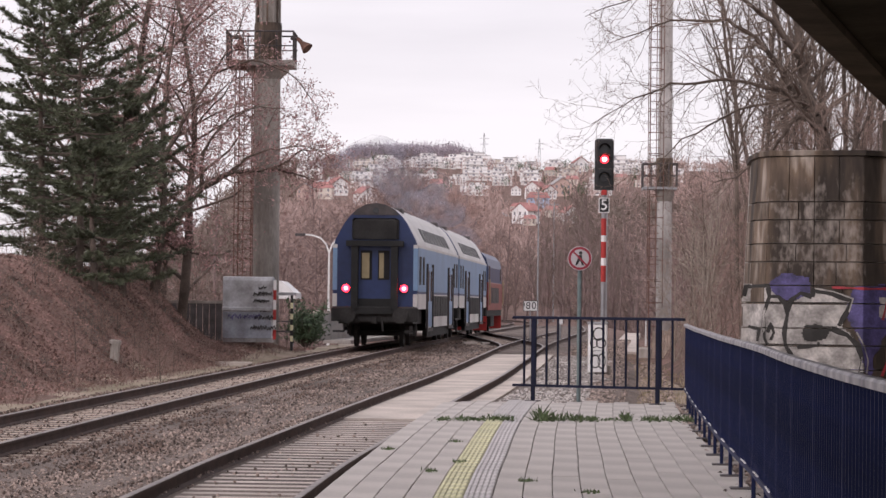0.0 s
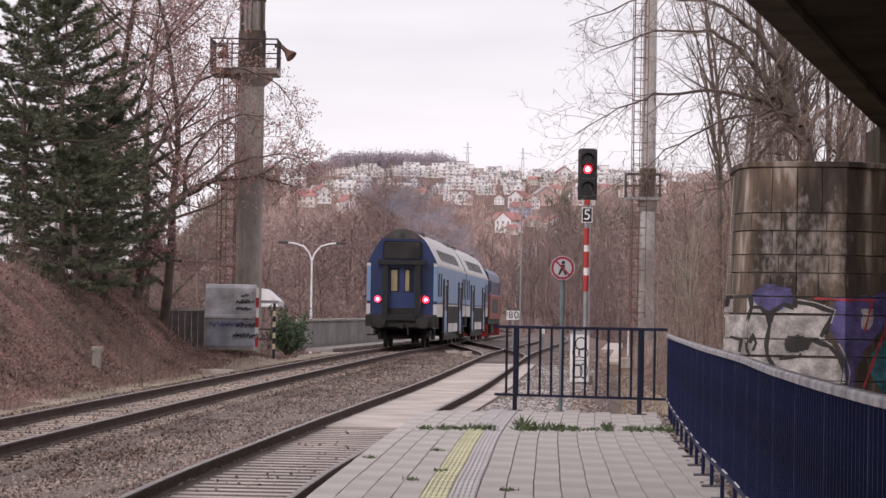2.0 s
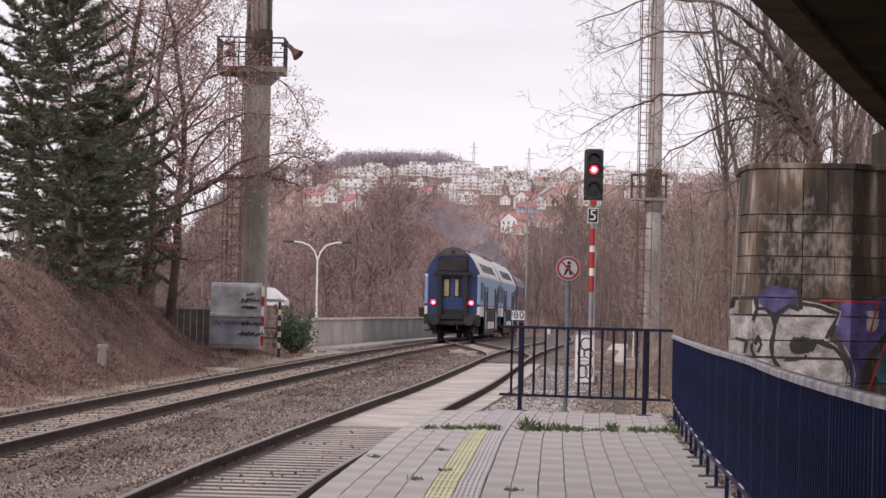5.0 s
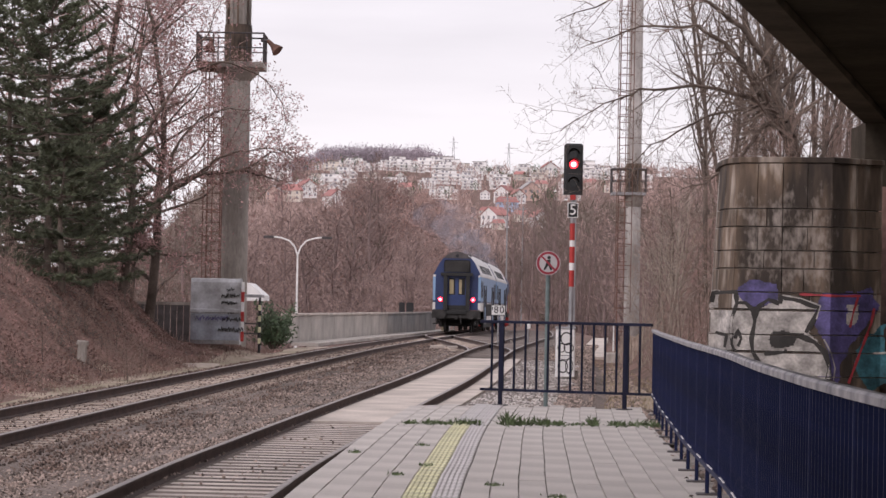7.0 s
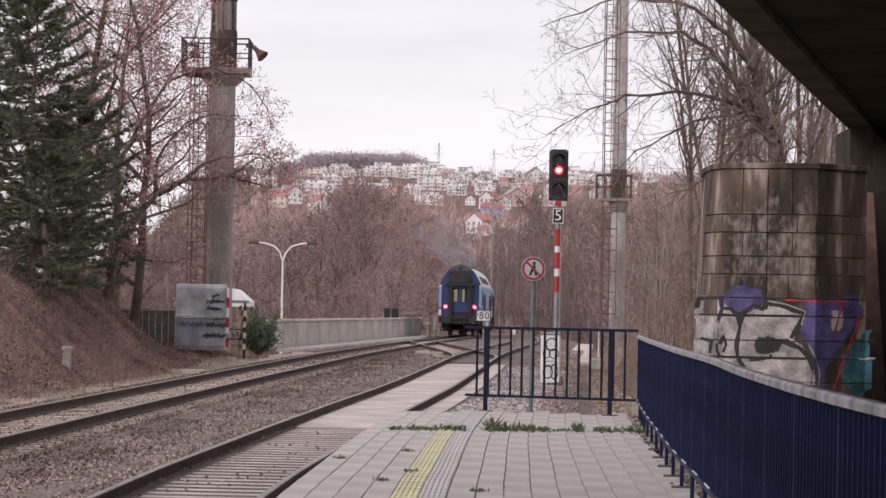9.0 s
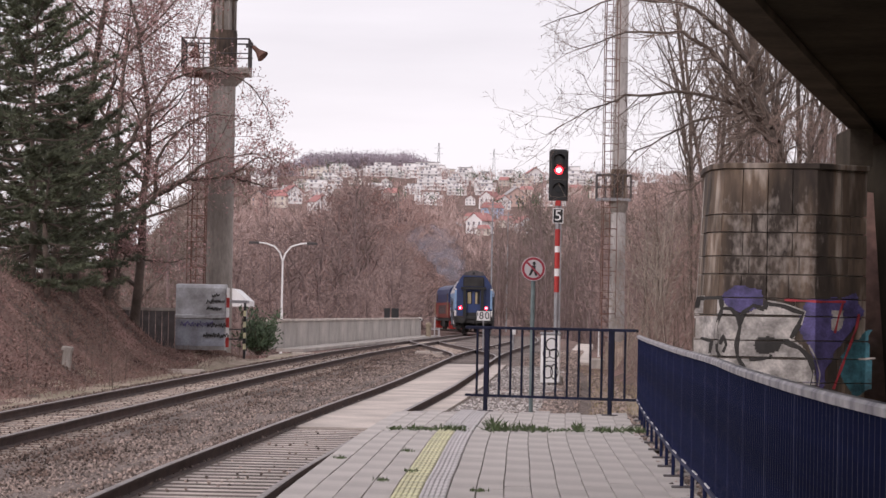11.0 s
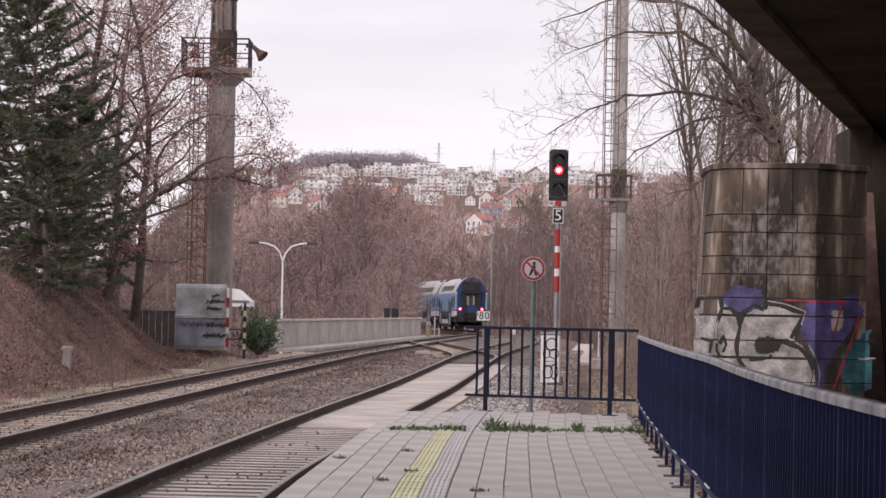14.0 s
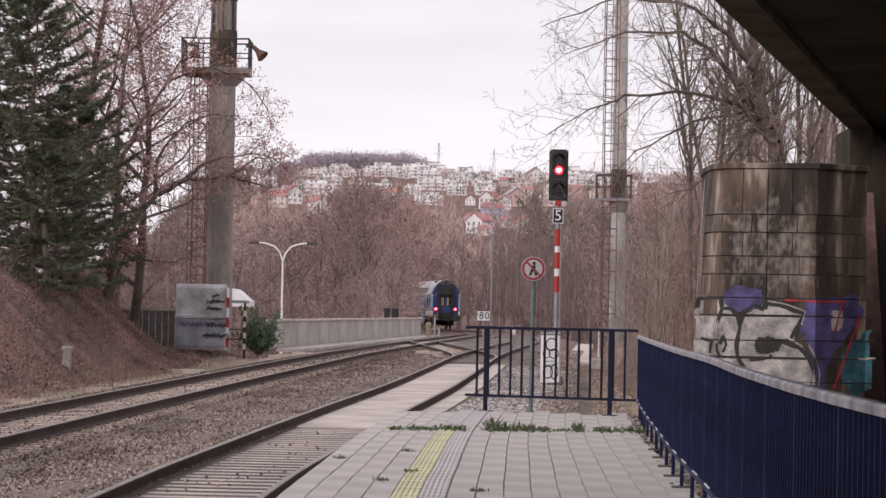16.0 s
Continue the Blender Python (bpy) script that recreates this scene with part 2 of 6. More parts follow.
def add_lime_crust(mat):
    """White lime crust with ragged edges, washed out of the joints in the middle of the pier's face."""
    n, l = mat.node_tree.nodes, mat.node_tree.links
    bsdf = n["Principled BSDF"]
    base = bsdf.inputs["Base Color"].links[0].from_socket
    co, mp, sep = n.new("ShaderNodeTexCoord"), n.new("ShaderNodeMapping"), n.new("ShaderNodeSeparateXYZ")
    mp.inputs["Scale"].default_value = (2.4, 2.4, 1.1)
    l.new(co.outputs["Object"], mp.inputs[0]), l.new(co.outputs["Object"], sep.inputs[0])
    tx, fine = n.new("ShaderNodeTexNoise"), n.new("ShaderNodeTexNoise")
    tx.inputs["Scale"].default_value, tx.inputs["Detail"].default_value = 1.6, 7
    fine.inputs["Scale"].default_value, fine.inputs["Detail"].default_value = 5.0, 3
    l.new(mp.outputs[0], tx.inputs["Vector"]), l.new(mp.outputs[0], fine.inputs["Vector"])

    def window(src, a, b, c, d):
        up, down, both = n.new("ShaderNodeMapRange"), n.new("ShaderNodeMapRange"), n.new("ShaderNodeMath")
        up.inputs["From Min"].default_value, up.inputs["From Max"].default_value = a, b
        down.inputs["From Min"].default_value, down.inputs["From Max"].default_value = d, c
        both.operation = "MULTIPLY"
        l.new(src, up.inputs[0]), l.new(src, down.inputs[0]), l.new(up.outputs[0], both.inputs[0]), l.new(down.outputs[0], both.inputs[1])
        return both.outputs[0]

    def join(kind, a, b):
        m = n.new("ShaderNodeMath")
        m.operation = kind
        l.new(a, m.inputs[0]), l.new(b, m.inputs[1])
        return m.outputs[0]

    zone = join("MULTIPLY", window(sep.outputs["X"], 4.9, 5.5, 6.8, 7.3), window(sep.outputs["Z"], 1.3, 2.1, 3.2, 4.4))
    grain = join("ADD", tx.outputs[0], fine.outputs[0])
    mask = n.new("ShaderNodeMapRange")
    mask.inputs["From Min"].default_value, mask.inputs["From Max"].default_value = 1.34, 1.78
    mask.inputs["To Max"].default_value = 0.8
    half = n.new("ShaderNodeMath")
    half.operation = "MULTIPLY"
    half.inputs[1].default_value = 0.46
    l.new(zone, half.inputs[0])
    l.new(join("ADD", grain, half.outputs[0]), mask.inputs[0])
    mix = n.new("ShaderNodeMix")
    mix.data_type = "RGBA"
    mix.inputs[7].default_value = (0.36, 0.31, 0.275, 1)
    l.new(mask.outputs[0], mix.inputs[0]), l.new(base, mix.inputs[6])
    l.new(mix.outputs[2], bsdf.inputs["Base Color"])


add_lime_crust(PIERSTONE)


# ---- mesh helpers ----
class Shape:
    """Vertices and faces gathered for one mesh."""

    def __init__(self):
        self.v, self.f = [], []

    def box(self, x0, x1, y0, y1, z0, z1, m=None):
        k = len(self.v)
        pts = [(x0, y0, z0), (x1, y0, z0), (x1, y1, z0), (x0, y1, z0), (x0, y0, z1), (x1, y0, z1), (x1, y1, z1), (x0, y1, z1)]
        self.v += [tuple(m @ Vector(p)) for p in pts] if m else pts
        self.f += [tuple(k + i for i in q) for q in ((0, 3, 2, 1), (4, 5, 6, 7), (0, 1, 5, 4), (1, 2, 6, 5), (2, 3, 7, 6), (3, 0, 4, 7))]
        return self

    def rbox(self, x0, x1, y0, y1, z0, z1, r, m=None):
        """A box with its four upright edges and its top edge chamfered by r."""
        k = len(self.v)
        ring = lambda e: [(x0 + e, y0 + e + r), (x0 + e + r, y0 + e), (x1 - e - r, y0 + e), (x1 - e, y0 + e + r), (x1 - e, y1 - e - r), (x1 - e - r, y1 - e), (x0 + e + r, y1 - e), (x0 + e, y1 - e - r)]
        pts = [(x, y, z0) for x, y in ring(0)] + [(x, y, z1 - r) for x, y in ring(0)] + [(x, y, z1) for x, y in ring(r)]
        self.v += [tuple(m @ Vector(p)) for p in pts] if m else pts
        self.f.append(tuple(k + i for i in reversed(range(8))))
        for lev in (0, 8):
            self.f += [(k + lev + i, k + lev + (i + 1) % 8, k + lev + 8 + (i + 1) % 8, k + lev + 8 + i) for i in range(8)]
        self.f.append(tuple(k + 16 + i for i in range(8)))
        return self

    def tube(self, a, b, r0, r1=None, n=8, cap=True):
        a, b = Vector(a), Vector(b)
        r1 = r0 if r1 is None else r1
        w = (b - a).normalized()
        u = w.orthogonal().normalized()
        q = w.cross(u)
        k = len(self.v)
        for p, r in ((a, r0), (b, r1)):
            self.v += [tuple(p + (u * math.cos(2 * math.pi * i / n) + q * math.sin(2 * math.pi * i / n)) * r) for i in range(n)]
        self.f += [(k + i, k + (i + 1) % n, k + n + (i + 1) % n, k + n + i) for i in range(n)]
        if cap:
            self.f += [tuple(k + i for i in reversed(range(n))), tuple(k + n + i for i in range(n))]
        return self

    def lathe(self, rings, n=16, x=0, y=0):
        """Rings of (radius, z) round an upright axis."""
        k = len(self.v)
        for r, z in rings:
            self.v += [(x + r * math.cos(2 * math.pi * i / n), y + r * math.sin(2 * math.pi * i / n), z) for i in range(n)]
        for j in range(len(rings) - 1):
            self.f += [(k + j * n + i, k + j * n + (i + 1) % n, k + (j + 1) * n + (i + 1) % n, k + (j + 1) * n + i) for i in range(n)]
        self.f += [tuple(k + i for i in reversed(range(n))), tuple(k + (len(rings) - 1) * n + i for i in range(n))]
        return self

    def prism(self, outline, y0, y1, m=None):
        """An outline of (x, z), pushed along y."""
        k, n = len(self.v), len(outline)
        pts = [(x, y0, z) for x, z in outline] + [(x, y1, z) for x, z in outline]
        self.v += [tuple(m @ Vector(p)) for p in pts] if m else pts
        self.f += [(k + i, k + (i + 1) % n, k + n + (i + 1) % n, k + n + i) for i in range(n)]
        self.f += [tuple(k + i for i in reversed(range(n))), tuple(k + n + i for i in range(n))]
        return self

    def sweep(self, path, profile, closed=True):
        """A profile of (sideways, up) carried along a path of points."""
        k, n = len(self.v), len(profile)
        for i, p in enumerate(path):
            a, b = Vector(path[max(i - 1, 0)]), Vector(path[min(i + 1, len(path) - 1)])
            d = (b - a).normalized()
            s = Vector((d.y, -d.x, 0)).normalized()
            self.v += [tuple(Vector(p) + s * x + Vector((0, 0, z))) for x, z in profile]
        for i in range(len(path) - 1):
            self.f += [(k + i * n + j, k + (i + 1) * n + j, k + (i + 1) * n + (j + 1) % n, k + i * n + (j + 1) % n) for j in range(n if closed else n - 1)]
        if closed:
            e = k + (len(path) - 1) * n
            self.f += [tuple(k + j for j in range(n)), tuple(e + j for j in reversed(range(n)))]
        return self

    def quad(self, a, b, c, d):
        k = len(self.v)
        self.v += [tuple(a), tuple(b), tuple(c), tuple(d)]
        self.f.append((k, k + 1, k + 2, k + 3))
        return self

    def mesh(self, name, mat, smooth=False):
        me = bpy.data.meshes.new(name)
        me.from_pydata(self.v, [], self.f)
        me.materials.append(mat)
        if smooth:
            me.shade_smooth()
        me.update()
        return me


def part(name, shape, mat, parent=None, label="", smooth=False, at=None):
    """One mesh object, under a thing or a part."""
    ob = new(name, shape if isinstance(shape, bpy.types.Mesh) else shape.mesh(name, mat, smooth))
    if parent:
        ob.parent = parent
    if at is not None:
        ob.matrix_basis = at
    return tagged(ob, label)


def thing(name, label, category, at=None, group="", kind=""):
    ob = new(name)
    ob.empty_display_size = 0.2
    if at is not None:
        ob.matrix_basis = at
    return tagged(ob, label, category, group, kind)


def smoothstep(a, b, v):
    t = min(1.0, max(0.0, (v - a) / (b - a)))
    return t * t * (3 - 2 * t)


# ---- the lines of the two tracks, as (y, x) ----
def spline(points):
    """Fine points along a smooth curve through (y, x) points."""
    pts = [Vector((x, y, 0)) for y, x in points]
    fine = []
    for i in range(len(pts) - 1):
        p0, p1, p2, p3 = pts[max(i - 1, 0)], pts[i], pts[i + 1], pts[min(i + 2, len(pts) - 1)]
        n = max(2, int((p2 - p1).length / 1.5))
        for j in range(n):
            t = j / n
            fine.append(0.5 * (2 * p1 + (p2 - p0) * t + (2 * p0 - 5 * p1 + 4 * p2 - p3) * t * t + (3 * p1 - p0 - 3 * p2 + p3) * t ** 3))
    return fine + [pts[-1]]


MAIN = spline([(-40, -8.2), (0, -7.5), (20, -6.98), (41.6, -6.15), (60, -5.33), (80, -4.38), (100, -3.37), (120, -2.35), (140, -1.33), (165, 0.05),
               (184, 1.1), (205, 2.2), (225, 2.8), (240, 2.7), (255, 1.9), (270, 0.5), (285, -1.5), (300, -4.3), (320, -9.6), (345, -19), (380, -36)])
SIDE = spline([(-30, -3.4), (0, -3.0), (25, -2.42), (35, -1.99), (48, -1.28), (62, -0.45), (80, 0.42), (96, 1.16), (110, 1.9), (130, 3.1), (157, 4.7), (190, 5.7), (215, 6.1)])
LINK = spline([(92, 0.98), (99, 1.2), (108, 0.98), (122, 0.28), (136, -0.48), (146, -0.86), (154, -0.57)])


RISE_Y, RISE_Z = np.array([0, 100, 130, 175, 225, 400]), np.array([-0.45, -0.18, -0.2, -0.26, -0.34, -0.5])


def rail_height(y):
    return float(np.interp(y, RISE_Y, RISE_Z))


LINES = {}


def line_x(line, y):
    """Sideways place of a line at a given distance."""
    if id(line) not in LINES:
        LINES[id(line)] = (np.array([p.y for p in line]), np.array([p.x for p in line]), line)
    return float(np.interp(y, LINES[id(line)][0], LINES[id(line)][1]))


MAIN_Y, MAIN_X = np.array([p.y for p in MAIN]), np.array([p.x for p in MAIN])
SIDE_Y, SIDE_X = np.array([p.y for p in SIDE]), np.array([p.x for p in SIDE])


def ground(x, y):
    """Height of the ground sheet."""
    xm, xs = float(np.interp(y, MAIN_Y, MAIN_X)), float(np.interp(y, SIDE_Y, SIDE_X))
    bed = rail_height(y) - 0.34
    z = bed
    # cutting on the west side, falling to the level of the cabinet
    foot = xm - 3.4 - 0.4 * smoothstep(60, 95, y)
    west = smoothstep(0, 4.4, foot - x) * 2.8 * (1 - smoothstep(85, 97, y + 0.9 * (x + 8))) * smoothstep(20, 45, y)
    # bank on the east side
    east = smoothstep(4.9, 7.4, x - 0.02 * (y - 57)) * 4.75 * smoothstep(55.5, 58, y) * (1 - smoothstep(84, 128, y))
    rough = 0.12 * noise.noise(Vector((x * 0.6, y * 0.5, 0))) + 0.4 * noise.noise(Vector((x * 0.12, y * 0.1, 5)))
    z += west + east + rough * (smoothstep(0, 2, west) + smoothstep(0, 2, east))
    # the low shelf on which the cabinet and the tower stand
    z += max(0.0, -0.02 - z) * math.exp(-((x + 8.1) / 1.1) ** 2 - ((y - 92.5) / 6.5) ** 2)
    # the valley beside the embankment
    off = max(xm - 3.5 - x, x - max(xs, xm) - 3.5, 0)
    z -= smoothstep(0, 9, off) * 6.5 * smoothstep(105, 150, y) * (1 - smoothstep(500, 620, y))
    # the hill with the town
    rise = np.interp(y, [330, 420, 520, 650, 900, 1150, 1350, 1600, 2500], [0, 1, 7, 17, 37, 56, 67, 71, 73])
    side = 1 - 0.8 * smoothstep(0.078, 0.125, -x / max(y, 1.0))
    return z + float(rise) * side + (2.5 * noise.noise(Vector((x * 0.012, y * 0.008, 2))) * smoothstep(350, 700, y))


# ---- ground ----
def build_ground():
    xs = sorted(set([-2600, -1500, -900, -600, -400, -280, -200, -150, -120, -95, -75, -60, -50, -42, -36, -30] + [round(-26 + 0.6 * i, 2) for i in range(90)]
                    + [30, 36, 44, 54, 66, 80, 100, 130, 170, 220, 300, 420, 600, 900, 1500, 2600]))
    ys = [-80, -50, -30, -15, -5] + [2 * i for i in range(0, 90)] + [180 + 6 * i for i in range(40)] + [430 + 30 * i for i in range(40)] + [1650, 1800, 2100, 2600, 3300]
    s = Shape()
    s.v = [(x, y, ground(x, y)) for y in ys for x in xs]
    n = len(xs)
    s.f = [(j * n + i, j * n + i + 1, (j + 1) * n + i + 1, (j + 1) * n + i) for j in range(len(ys) - 1) for i in range(n - 1)]
    g = part("ground", s, EARTH, smooth=True)
    g.data.materials.append(LITTER)
    for f in g.data.polygons:
        c = f.center
        xm = line_x(MAIN, min(c.y, 380))
        f.material_index = int((c.x < xm - 3.6 - 0.01 * max(0, c.y - 50) - 0.8 * noise.noise(c * 0.4) and 15 < c.y < 130) or c.y > 118 or (c.x > 4.7 and c.y > 54))
    tagged(g, "bare winter earth with leaf litter rising to a hill", "ground", kind="structure")
    # ballast bed under both tracks
    s = Shape()
    ys = [-30 + 2 * i for i in range(0, 125)]
    for y in ys:
        xm, xs_ = line_x(MAIN, y), line_x(SIDE, min(y, 214))
        z = rail_height(y)
        e = max(xs_, xm)
        e = e + (3.4 if y < 90 else 1.6) if y > 39 else min(e + 1.5, -0.9)
        for x, dz in ((xm - 2.5, -0.5), (xm - 1.8, -0.2), (xm - 1.3, -0.165), (xm, -0.16), (xm + 1.3, -0.17), (xm + 2.0, -0.22),
                      ((xm + xs_) / 2, -0.22), (max(xs_ - 2.0, xm + 2.0), -0.2), (max(xs_ - 0.85, xm + 2.0), -0.14), (max(xs_ - 0.6, xm + 2.0), -0.158), (max(xs_ + 0.7, xm + 2.0) if y < 60 else e - 0.2, -0.158), (e, -0.17), (e + 0.9, -0.5)):
            s.v.append((x, y, z + dz + (0.004 if abs(x - xs_) < 0.8 or abs(x - xm) < 0.9 else 0.03) * noise.noise(Vector((x * 0.9, y * 0.7, 0)))))
    n = 13
    s.f = [(j * n + i, j * n + i + 1, (j + 1) * n + i + 1, (j + 1) * n + i) for j in range(len(ys) - 1) for i in range(n - 1)]
    tagged(part("track_bed", s, BALLAST, smooth=True), "grey-brown crushed stone ballast under the tracks", "ballast", kind="structure")


def rail_path(line, side, y0, y1, extra=0.0):
    pts = [p for p in line if y0 <= p.y <= y1]
    path = []
    for i, p in enumerate(pts):
        d = (pts[min(i + 1, len(pts) - 1)] - pts[max(i - 1, 0)]).normalized()
        path.append((p.x + d.y * side, p.y - d.x * side, rail_height(p.y) + extra))
    return path


RAIL = [(-0.07, -0.16), (0.07, -0.16), (0.07, -0.145), (0.015, -0.125), (0.012, -0.045), (0.036, -0.035), (0.036, -0.006), (-0.036, -0.006), (-0.036, -0.035), (-0.012, -0.045), (-0.015, -0.125), (-0.07, -0.145)]
HEAD = [(-0.036, -0.004), (0.036, -0.004), (0.028, 0.003), (-0.028, 0.003)]


def build_track(line, y0, y1, label):
    track = thing("railway_track", label, "track", kind="structure")
    for side in (-0.7535, 0.7535):
        r = part("rail", Shape().sweep(rail_path(line, side, y0, y1), RAIL), RUST, track)
        part("running_surface", Shape().sweep(rail_path(line, side, y0, y1), HEAD), RAILTOP, r, "rail top worn by wheels")
    return track


build_ground()
MAIN_TRACK = build_track(MAIN, -20, 375, "rusty main track on ballast with concrete sleepers")
SIDE_TRACK = build_track(SIDE, -20, 214, "platform track with rusty rails and pale sleepers")
LINK_TRACK = build_track(LINK, 92, 154, "crossover rails between the two tracks")


# slab between the rails of the platform track, and strips outside it
def strip(line, a, b, y0, y1, top, thick):
    pts = [p for p in line if y0 <= p.y <= y1]
    s = Shape()
    s.sweep([(p.x, p.y, rail_height(p.y)) for p in pts], [(a, top - thick), (b, top - thick), (b, top), (a, top)])
    return s


crossing = thing("crossing_slab", "pale concrete slab laid flush between the rails", "slab", kind="structure")
part("panel", strip(SIDE, -0.66, 0.66, 42, 66, -0.125, 0.14), SLAB, crossing)
part("panel", strip(SIDE, -0.66, 0.66, 64.6, 90, -0.128, 0.14), SLAB, crossing)
part("edge_strip", strip(SIDE, 0.84, 1.25, 40, 90, -0.12, 0.14), SLAB, crossing)


# ---- platform ----
# fence line along the east side of the platform, curved like the track, as (y, x)
FENCE = spline([(-12, 1.75), (0, 1.5), (8.9, 1.43), (12, 1.5), (15, 1.62), (18, 1.79), (20.8, 1.89), (24, 2.01), (27.4, 2.17), (32, 2.38), (37.3, 2.66)])
EDGE = spline([(-12, -1.45), (0, -1.4), (10, -1.32), (20, -1.18), (24.2, -1.07), (30.8, -0.88), (37.4, -0.60), (39.0, -0.5)])


def build_platform():
    s = Shape()
    ys = [-12 + 1.5 * i for i in range(34)] + [38.7]
    for y in ys:
        a, b = line_x(EDGE, y), line_x(FENCE, min(y, 37.3)) + 0.45
        for x, z in ((a + 0.02, -0.75), (a + 0.02, -0.035), (b - 0.02, -0.035), (b, -0.9)):
            s.v.append((x, y, z))
    s.f = [(j * 4 + i, j * 4 + i + 1, j * 4 + 5 + i, j * 4 + 4 + i) for j in range(len(ys) - 1) for i in range(3)]
    e = (len(ys) - 1) * 4
    s.f += [(0, 1, 2, 3), (e, e + 1, e + 2, e + 3)]
    return tagged(part("platform", s, JOINT), "low station platform paved with grey slabs", "platform", kind="structure")


platform = build_platform()


def build_fence_panel(parent, p, q, bars=9, posts=(0.0, 1.0), top=None, worn=True, half=0.005, lift=0.0, post_half=0.014, mat=None):
    p, q, mat = Vector(p), Vector(q), mat or FENCEBLUE
    d = q - p
    n = d.normalized()
    across = Vector((n.y, -n.x, 0))
    m = Matrix.Translation(p) @ Matrix((n, across, Vector((0, 0, 1)))).transposed().to_4x4()
    L = d.length
    part("handrail", Shape().rbox(-0.012, L + 0.012, -0.03, 0.03, 1.06 + lift, 1.1 + lift, 0.012), top or RAILGREY, parent, "worn handrail", at=m)
    # white strip paints the light that glints along the bottom rail
    if worn:
        part("bottom_plate", Shape().box(0.45 * L, 0.82 * L, -0.022, 0.022, 0.236, 0.242), WHITE, parent, "pale strip standing in for light along the bottom rail", at=m)
    part("bottom_rail", Shape().box(0, L, -0.02, 0.02, 0.2, 0.235), mat, parent, at=m)
    for t in posts:
        post = part("post", Shape().rbox(t * L - post_half, t * L + post_half, -0.015, 0.015, 0, 1.062 + lift, 0.006), mat, parent, at=m)
        part("foot_plate", Shape().rbox(t * L - 0.09, t * L + 0.09, -0.08, 0.08, 0.0, 0.014, 0.004), DARKSTEEL, post)
    bar = Shape().box(-half, half, -0.014, 0.014, 0.23, 1.065 + lift).mesh("bar", mat)
    for i in range(bars):
        part("bar", bar, mat, parent, at=m @ Matrix.Translation(((i + 1) / (bars + 1) * L, 0, 0)))


side_fence = thing("platform_fence", "dark blue steel bar fence with a grey worn handrail", "fence")
steps = np.arange(37.3, -8, -1.52)
for a, b in zip(steps[1:], steps[:-1]):
    build_fence_panel(side_fence, (line_x(FENCE, a), a, 0), (line_x(FENCE, b), b, 0), bars=11, posts=(0.0,))
end_fence = thing("end_fence", "dark blue steel bar fence closing the platform end", "fence")
build_fence_panel(end_fence, (0.35, 38.45, 0), (2.64, 37.36, 0), bars=14, posts=(0.12, 0.85), top=ENDNAVY, worn=False, half=0.012, lift=0.075, post_half=0.03, mat=ENDNAVY)


# ---- the train ----
BODY = [(1.40, 1.34), (1.40, 3.34), (1.34, 3.56), (1.05, 4.11), (0.87, 4.36), (0.63, 4.58), (0.34, 4.73), (0, 4.79)]


def outline(half, floor=None):
    pts = ([(half[0][0], floor)] if floor is not None else []) + half
    return pts + [(-x, z) for x, z in reversed(pts) if x > 0]


def build_bogie(parent, y):
    b = part("bogie", Shape().box(-1.05, -0.9, y - 1.8, y + 1.8, 0.42, 0.72).box(0.9, 1.05, y - 1.8, y + 1.8, 0.42, 0.72).box(-1, 1, y - 0.3, y + 0.3, 0.4, 0.8)
             .box(-1.15, -1.0, y - 0.25, y + 0.25, 0.35, 0.85).box(1.0, 1.15, y - 0.25, y + 0.25, 0.35, 0.85), UNDER, parent)
    for k in (-1.25, 1.25):
        w = Shape()
        for sx in (-0.77, 0.77):
            w.tube((sx - 0.065, y + k, 0.46), (sx + 0.065, y + k, 0.46), 0.46, n=20)
        w.tube((-0.75, y + k, 0.46), (0.75, y + k, 0.46), 0.09)
        part("wheelset", w, UNDER, b)


